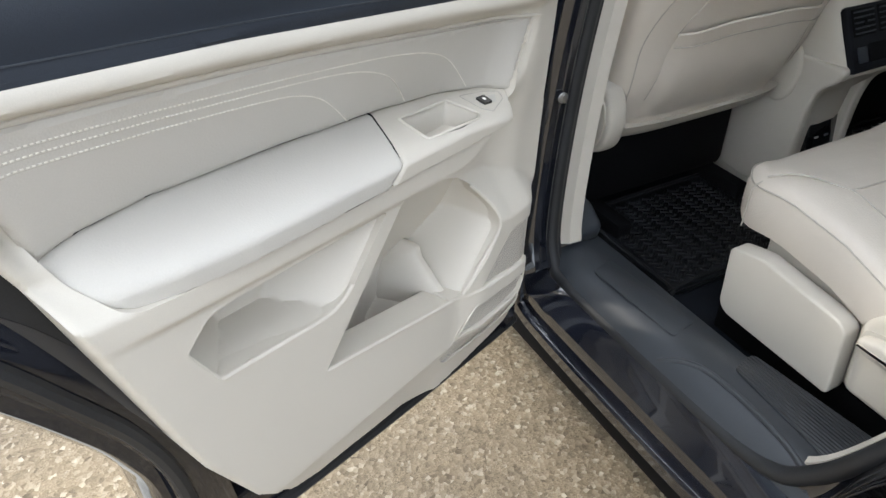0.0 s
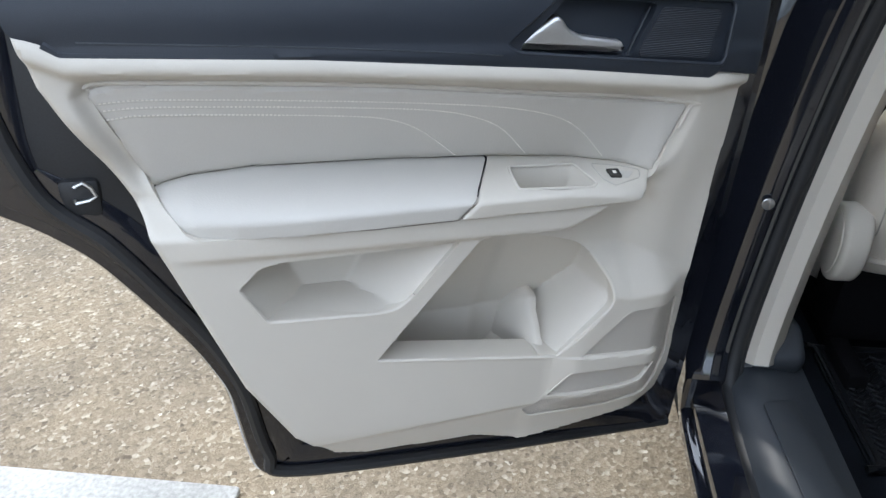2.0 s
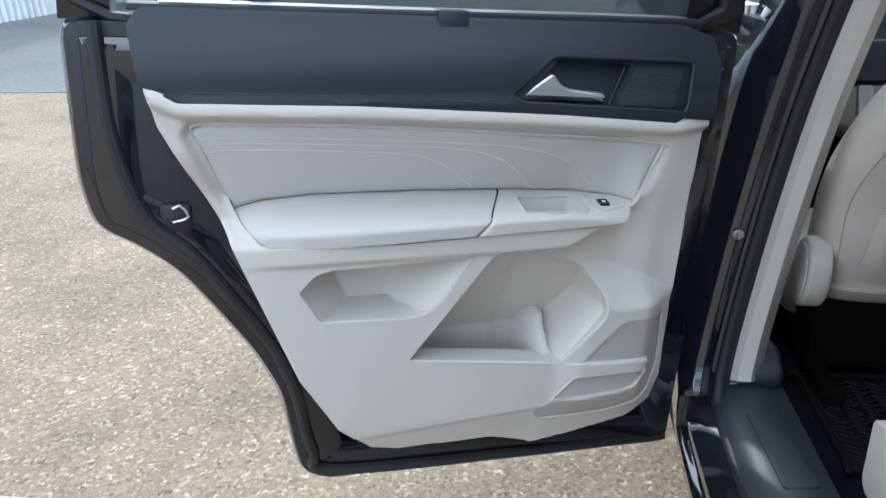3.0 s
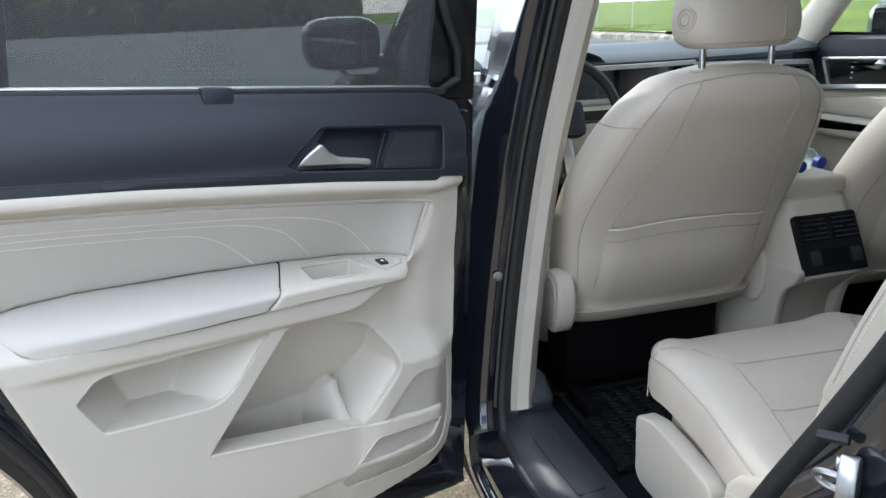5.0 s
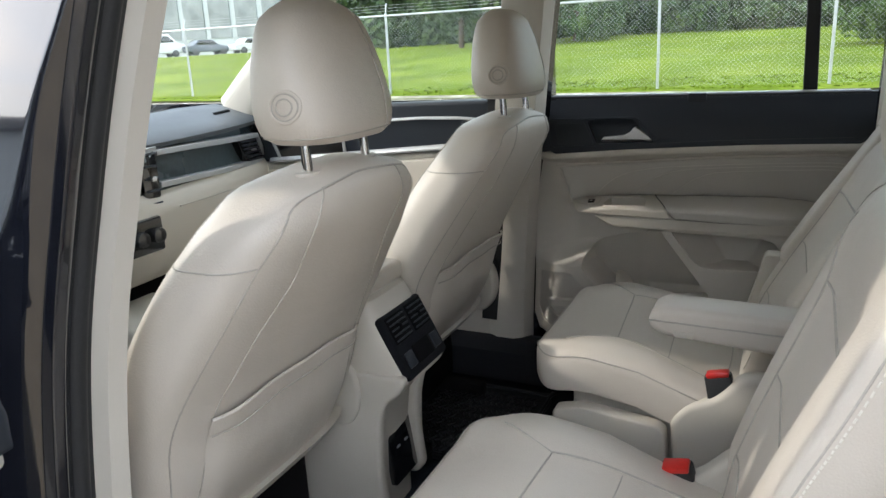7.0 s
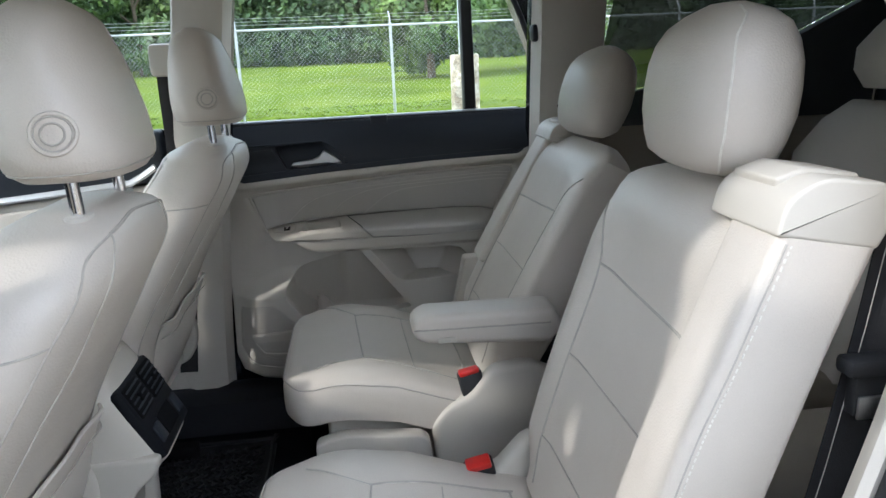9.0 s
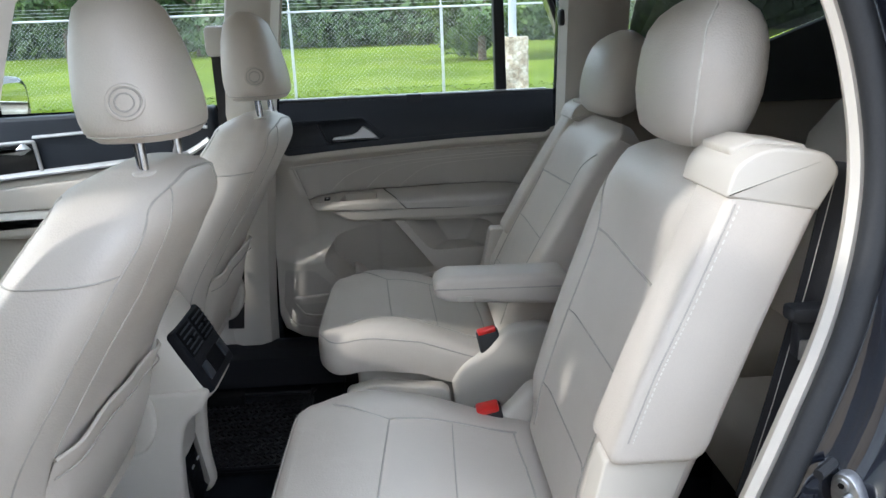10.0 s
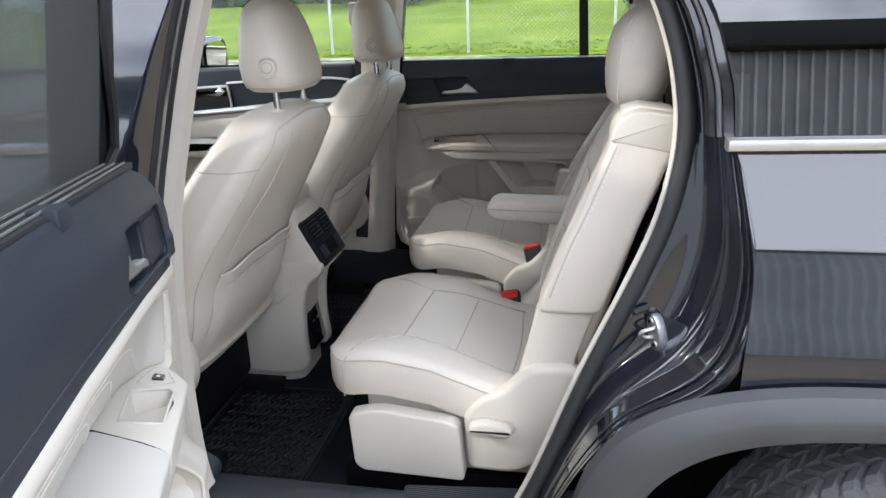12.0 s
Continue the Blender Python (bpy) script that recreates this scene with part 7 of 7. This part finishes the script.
OLDPOST = material("mottled_post", (0.36, 0.30, 0.22), 0.9, grain=(18, 0.3), wear=(3, 0.3), alt=(0.62, 0.57, 0.47), alt_scale=7, bump=0.8, bump_scale=30)

solo("ground", ([(-60, -80, 0), (13.1, -80, 0), (13.1, 90, 0), (-60, 90, 0)], [(0, 1, 2, 3)]), CONCRETE, "washed sand-coloured concrete apron with exposed stones", "ground", kind="structure")
rows = []
for x in np.concatenate([[13.35, 13.6, 14.0, 14.6, 15.5, 17, 19, 22, 26, 31, 37, 44, 60, 120, 400, 1500]]):
    rows.append([(x, y, 0.30 + 0.06 * float(step(x, 13.4, 14)) + 0.038 * max(0, x - 14) * (1 if x < 45 else 0) + (1.18 if x >= 45 else 0) + 0.04 * math.sin(x * 0.7 + y * 0.23)) for y in np.concatenate([[-1500, -300], np.linspace(-80, 90, 86), [300, 1500]])])
solo("meadow", loft(rows, False, False, False), GRASS, "mown green grass rising beyond the fence", "grass", kind="structure")
solo("kerb", slab([(13.08, -0.02), (13.10, 0.17), (13.2, 0.20), (13.55, 0.31), (13.55, -0.02)], lambda x, z, y: (x, y, z), -80, 90, 0.015), KERB, "weathered brown-grey concrete kerb along the grass", "kerb", kind="structure")
solo("far_ground", ([(-1500, -1500, -0.03), (13.0, -1500, -0.03), (13.0, 1500, -0.03), (-1500, 1500, -0.03)], [(0, 1, 2, 3)]), CONCRETE, "far concrete yard", "ground", kind="structure")
ASPHALT = material("old_asphalt", (0.150, 0.155, 0.150), 0.9, grain=(30, 0.25), wear=(0.35, 0.25), bump=0.6, bump_scale=80, spec=0.2)
solo("road", slab([(-70, 5.5), (12.9, 5.5), (12.9, 118), (-70, 118)], lambda x, y, z: (x, y, z), 0.0, 0.006, 0.0), ASPHALT, "grey weathered asphalt yard in front of the car", "road", kind="structure")
solo("parking_stop", slab(rounded([(-3.9, -0.02), (-1.865, -0.02), (-1.860, -0.16), (-3.9, -0.17)], 0.01), lambda x, y, z: (x, y, z), 0.0, 0.022, 0.006), PALE, "pale worn concrete strip on the apron", "strip", kind="structure")


def grass_tufts():
    rng = np.random.default_rng(5)
    vs, fs = [], []
    for _ in range(3500):
        x = 13.6 + 2.6 * rng.random() ** 1.6
        y = -26 + 75 * rng.random()
        z = 0.34 + 0.038 * max(0, x - 14)
        for _k in range(4):
            a = rng.random() * 6.28
            h = 0.012 + 0.026 * rng.random()
            w = 0.020 + 0.015 * rng.random() + 0.0015 * (x - 13)
            dx, dy = 0.12 * (rng.random() - 0.5), 0.12 * (rng.random() - 0.5)
            k = len(vs)
            vs += [(x + dx - w * math.cos(a), y + dy - w * math.sin(a), z), (x + dx + w * math.cos(a), y + dy + w * math.sin(a), z), (x + dx + 0.06 * (rng.random() - 0.5), y + dy + 0.06 * (rng.random() - 0.5), z + h)]
            fs.append((k, k + 1, k + 2))
    return vs, fs


solo("grass", grass_tufts(), BLADE, "uneven tufts of green grass", "grass", kind="stuff", smooth=False)

# chain-link fence
fence = thing("chain_link_fence", (14, 0, 0.36), "galvanised chain-link fence with barbed wire", "fence")
post_ys = [1.69 + 3.05 * k for k in range(-9, 17)]
for y in post_ys:
    part("post", tube([(14, y, 0.25), (14, y, 2.14)], 0.030, 10), GALV, fence)
    part("arm", tube([(14, y, 2.10), (14.02, y, 2.22), (14.10, y + 0.02, 2.36)], 0.014, 6), GALV, fence)
part("top_rail", tube([(13.99, post_ys[0], 2.09), (13.99, post_ys[-1], 2.09)], 0.021, 8), GALV, fence)
for k in range(3):
    part("barbed_wire", tube([(14.03 + 0.03 * k, y, 2.19 + 0.065 * k - 0.012 * math.sin((y - 1.69) / 3.05 * math.pi) ** 2) for y in np.arange(post_ys[0], post_ys[-1], 0.61)], 0.0035, 4), GALV, fence)


def mesh_wires():
    vs, fs = [], []
    z0, z1, p = 0.38, 2.08, 0.085
    H = z1 - z0
    for y in np.arange(post_ys[0] - H, post_ys[-1], p):
        for s in (1, -1):
            ya, yb = (y, y + H) if s > 0 else (y + H, y)
            k = len(vs)
            r = 0.0021
            for (yy, zz) in ((ya, z0), (yb, z1)):
                vs += [(13.97 - r, yy - r, zz), (13.97 - r, yy + r, zz), (13.97 + r, yy, zz)]
            fs += [(k, k + 1, k + 4, k + 3), (k + 1, k + 2, k + 5, k + 4), (k + 2, k, k + 3, k + 5)]
    return vs, fs


tagged(part("wire_mesh", mesh_wires(), GALV, fence, "diamond wire mesh"), kind="stuff")


def leaf_cloud(rng, blobs, count, size):
    """Many small leaf blades on the shells of overlapping clumps."""
    vs, fs = [], []
    tot = sum(b[3] ** 2 for b in blobs)
    for (bx, by, bz, r) in blobs:
        for _ in range(int(count * r * r / tot)):
            u = rng.normal(size=3)
            u /= np.linalg.norm(u)
            q = np.array([bx, by, bz]) + u * r * (0.72 + 0.36 * rng.random()) * np.array([1, 1, 0.9])
            a = rng.normal(size=3)
            a /= np.linalg.norm(a)
            b = np.cross(a, u)
            b /= np.linalg.norm(b) + 1e-9
            s = size * (0.6 + 0.8 * rng.random())
            k = len(vs)
            vs += [tuple(q - a * s), tuple(q + b * s * 0.55), tuple(q + a * s), tuple(q - b * s * 0.55)]
            fs.append((k, k + 1, k + 2, k + 3))
    return vs, fs


def tree(x, y, z, h, spread, seed, mat, label, count=5200, size=0.16):
    rng = np.random.default_rng(seed)
    t = thing("tree", (x, y, z), label, "tree", "trees behind the fence")
    limbs = [tube([(x, y, z), (x + 0.1, y, z + h * 0.3), (x + 0.05, y + 0.1, z + h * 0.75)], [0.16, 0.12, 0.05], 8)]
    blobs = []
    for k in range(11):
        a, f = rng.random() * 6.28, rng.random()
        bz = z + h * (0.22 + 0.66 * f)
        rr = spread * (0.35 + 0.65 * math.sin(math.pi * min(1, 0.25 + 0.75 * f)))
        q = (x + math.cos(a) * rr * 0.6, y + math.sin(a) * rr * 0.75, bz, spread * (0.34 + 0.22 * rng.random()))
        blobs.append(q)
        limbs.append(tube([(x + 0.05, y, z + h * (0.15 + 0.4 * f)), (q[0], q[1], q[2])], [0.06, 0.02], 5))
    part("trunk", merge(*limbs), BARK, t)
    part("crown", leaf_cloud(rng, blobs, count, size), mat, t, smooth=False)


tree(25.0, -3.4, 0.75, 3.6, 1.9, 11, LEAF, "leafy green shrub tree behind the fence", 9000, 0.11)
tree(27.5, -8.0, 0.85, 4.8, 2.3, 12, LEAF, "tall leafy tree beside the meadow", 9000, 0.12)
tree(37.0, 9.5, 1.15, 6.5, 2.8, 13, LEAF2, "dark green tree at the edge of the meadow", 7000, 0.16)
tree(36.0, 15.5, 1.1, 7.5, 3.2, 14, LEAF2, "dark green tree at the edge of the meadow", 7000, 0.16)
tree(60.0, 39.0, 1.5, 7.0, 3.4, 15, LEAF, "rounded tree in the distance", 6000, 0.18)


def woods():
    rng = np.random.default_rng(21)
    blobs = []
    for k in range(170):
        y = -32 + 60 * k / 170.0
        for lv in range(3):
            blobs.append((41 + 5 * rng.random() + 2.0 * lv, y + 1.5 * rng.random(), 1.6 + 2.4 * lv + 1.2 * rng.random(), 1.3 + 0.8 * rng.random()))
    return leaf_cloud(rng, blobs, 90000, 0.20)


solo("woods", woods(), LEAF2, "dense green woodland edge with deep shade", "woods", kind="stuff", smooth=False)
# added flat sheet behind the leaves, in place of the wood's inner shade
solo("woods_shade", slab([(-36, 1.0), (34, 1.0), (34, 9.0), (-36, 10.0)], lambda y, z, x: (x, y, z), 48.0, 48.5, 0.0), LEAF2, "flat dark green sheet standing in for the wood's inner shade", "woods", kind="structure")



def far_woods():
    rng = np.random.default_rng(33)
    blobs = []
    for k in range(110):
        x = -150 + 165 * k / 110.0
        for lv in range(3):
            blobs.append((x + 2.0 * rng.random(), 122 + 6 * rng.random() + 2 * lv, 2.0 + 4.2 * lv + 2.0 * rng.random(), 3.2 + 1.6 * rng.random()))
    return leaf_cloud(rng, blobs, 26000, 0.75)


solo("far_woods", far_woods(), LEAF2, "dark line of trees beyond the asphalt yard", "woods", kind="stuff", smooth=False)
# the same for the far trees: a plain sheet stands in for their shade
solo("far_woods_shade", slab([(-155, 0.0), (20, 0.0), (20, 12.0), (-155, 12.5)], lambda x, z, y: (x, y, z), 130.0, 130.5, 0.0), LEAF2, "flat dark green sheet standing in for shade among the far trees", "woods", kind="structure")

# galvanised railing at the edge of the yard
rail = thing("railing", (-14, 25, 0), "galvanised steel railing with upright bars", "railing")
RA, RB = np.array([-12.2, 20.4]), np.array([-16.4, 32.0])
for z in (0.15, 1.10):
    part("rail_bar", tube([(*RA, z), (*RB, z)], 0.028, 8), GALV, rail)
for k in range(8):
    q = RA + (RB - RA) * k / 7.0
    part("post", tube([(*q, 0.0), (*q, 1.12)], 0.030, 8), GALV, rail)
for k in range(56):
    q = RA + (RB - RA) * (k + 0.5) / 56.0
    part("upright_bar", tube([(*q, 0.15), (*q, 1.10)], 0.011, 5), GALV, rail)

# distant white building with a glazed front
hall = thing("distant_building", (75, 60, 1.5), "large white industrial building with tall window bands", "building")
part("wall", rbox(70, 95, 46, 78, 1.0, 15.0, 0.0), WHITEWALL, hall)
part("roof", rbox(69.5, 95.5, 45.5, 78.5, 15.0, 15.5, 0.05), WHITEWALL, hall)
for k in range(7):
    part("window", rbox(69.9, 70.05, 48 + 4.0 * k, 51.2 + 4.0 * k, 3.5, 12.5, 0.0), HALLGLASS, hall)
    part("window", rbox(73 + 3.2 * k, 75.6 + 3.2 * k, 45.9, 46.05, 3.5, 12.5, 0.0), HALLGLASS, hall)

# old post with a white pipe by the fence
post = thing("old_post", (12.6, -2.62, 0), "mottled wooden post with a white pipe on top", "post")
part("shaft", slab(rounded([(12.40, -2.88), (12.80, -2.88), (12.80, -2.36), (12.40, -2.36)], 0.12), lambda x, y, z: (x, y, z), 0.0, 1.45, 0.03), OLDPOST, post)
part("pipe", tube([(12.6, -2.60, 1.44), (12.6, -2.60, 3.2)], 0.075, 12), WHITEWALL, post)

# metal shed behind the camera, mirrored in the paint
shed = thing("metal_shed", (-13, 0, 0), "long grey shed of ribbed steel sheet", "building")
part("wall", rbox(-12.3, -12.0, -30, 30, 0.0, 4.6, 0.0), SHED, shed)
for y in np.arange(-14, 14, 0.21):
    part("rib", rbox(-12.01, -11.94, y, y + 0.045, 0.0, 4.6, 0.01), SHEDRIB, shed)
part("fascia", rbox(-12.3, -11.7, -40, 45, 4.6, 5.0, 0.02), ROOFDARK, shed)
part("roof", slab([(-12.3, 5.0), (-25, 7.0), (-25, 6.8), (-12.3, 4.8)], lambda x, z, y: (x, y, z), -40, 45, 0.0), SHED, shed)


# ---- cars parked by the far building ----
VANWHITE = material("white_van_paint", (0.74, 0.75, 0.76), 0.3, grain=(3, 0.04), wear=(0.8, 0.06), coat=0.5)
CARGREY = material("grey_car_paint", (0.10, 0.12, 0.15), 0.3, grain=(3, 0.05), wear=(0.8, 0.08), coat=0.6)


def parked_car(x, y, z, turn, van, mat, label):
    c = thing("parked_car", pose(x, y, z, 0, 0, turn), label, "car", "cars by the far building")
    L, H = (2.6, 2.1) if van else (2.2, 1.45)
    side = [(-L, 0.35), (-L, 0.95 * H), (-L + 0.2, H), (L * 0.45, H), (L * 0.72, 0.62 * H), (L, 0.52 * H), (L, 0.35)] if van else [(-L, 0.35), (-L, 0.62 * H), (-L * 0.72, 0.66 * H), (-L * 0.45, H), (L * 0.15, H), (L * 0.45, 0.66 * H), (L, 0.56 * H), (L, 0.35)]
    part("body", slab(rounded(side, 0.12, 4), lambda a, b, d: (a, d, b), -0.9, 0.9, 0.08, 3), mat, c, local=True)
    for sy in (-0.905, 0.905):
        glass_poly = [(-L * 0.9, 0.62 * H), (-L * 0.9, 0.90 * H), (L * 0.42, 0.90 * H), (L * 0.62, 0.64 * H)] if van else [(-L * 0.58, 0.68 * H), (-L * 0.42, 0.95 * H), (L * 0.12, 0.95 * H), (L * 0.36, 0.68 * H)]
        part("window", slab(rounded(glass_poly, 0.06), lambda a, b, d: (a, d, b), sy - 0.004, sy + 0.004, 0.001), GLOSSBLACK, c, local=True)
        for wx in (-0.62 * L, 0.62 * L):
            disc = [(wx + 0.33 * math.cos(w), 0.33 + 0.33 * math.sin(w)) for w in np.linspace(0, 2 * math.pi, 20, endpoint=False)]
            part("wheel", slab(disc, lambda a, b, d: (a, d, b), sy - 0.18 * (1 if sy > 0 else 0), sy + 0.18 * (0 if sy > 0 else 1), 0.03), TYRE, c, local=True)


parked_car(47.5, 57.0, 1.50, -25, True, VANWHITE, "white delivery van parked by the far building")
parked_car(51.0, 53.2, 1.50, -25, True, VANWHITE, "white delivery van parked by the far building")
parked_car(54.5, 50.2, 1.50, -25, False, CARGREY, "dark grey saloon car parked by the far building")
parked_car(57.5, 47.0, 1.50, -25, False, VANWHITE, "white saloon car parked by the far building")
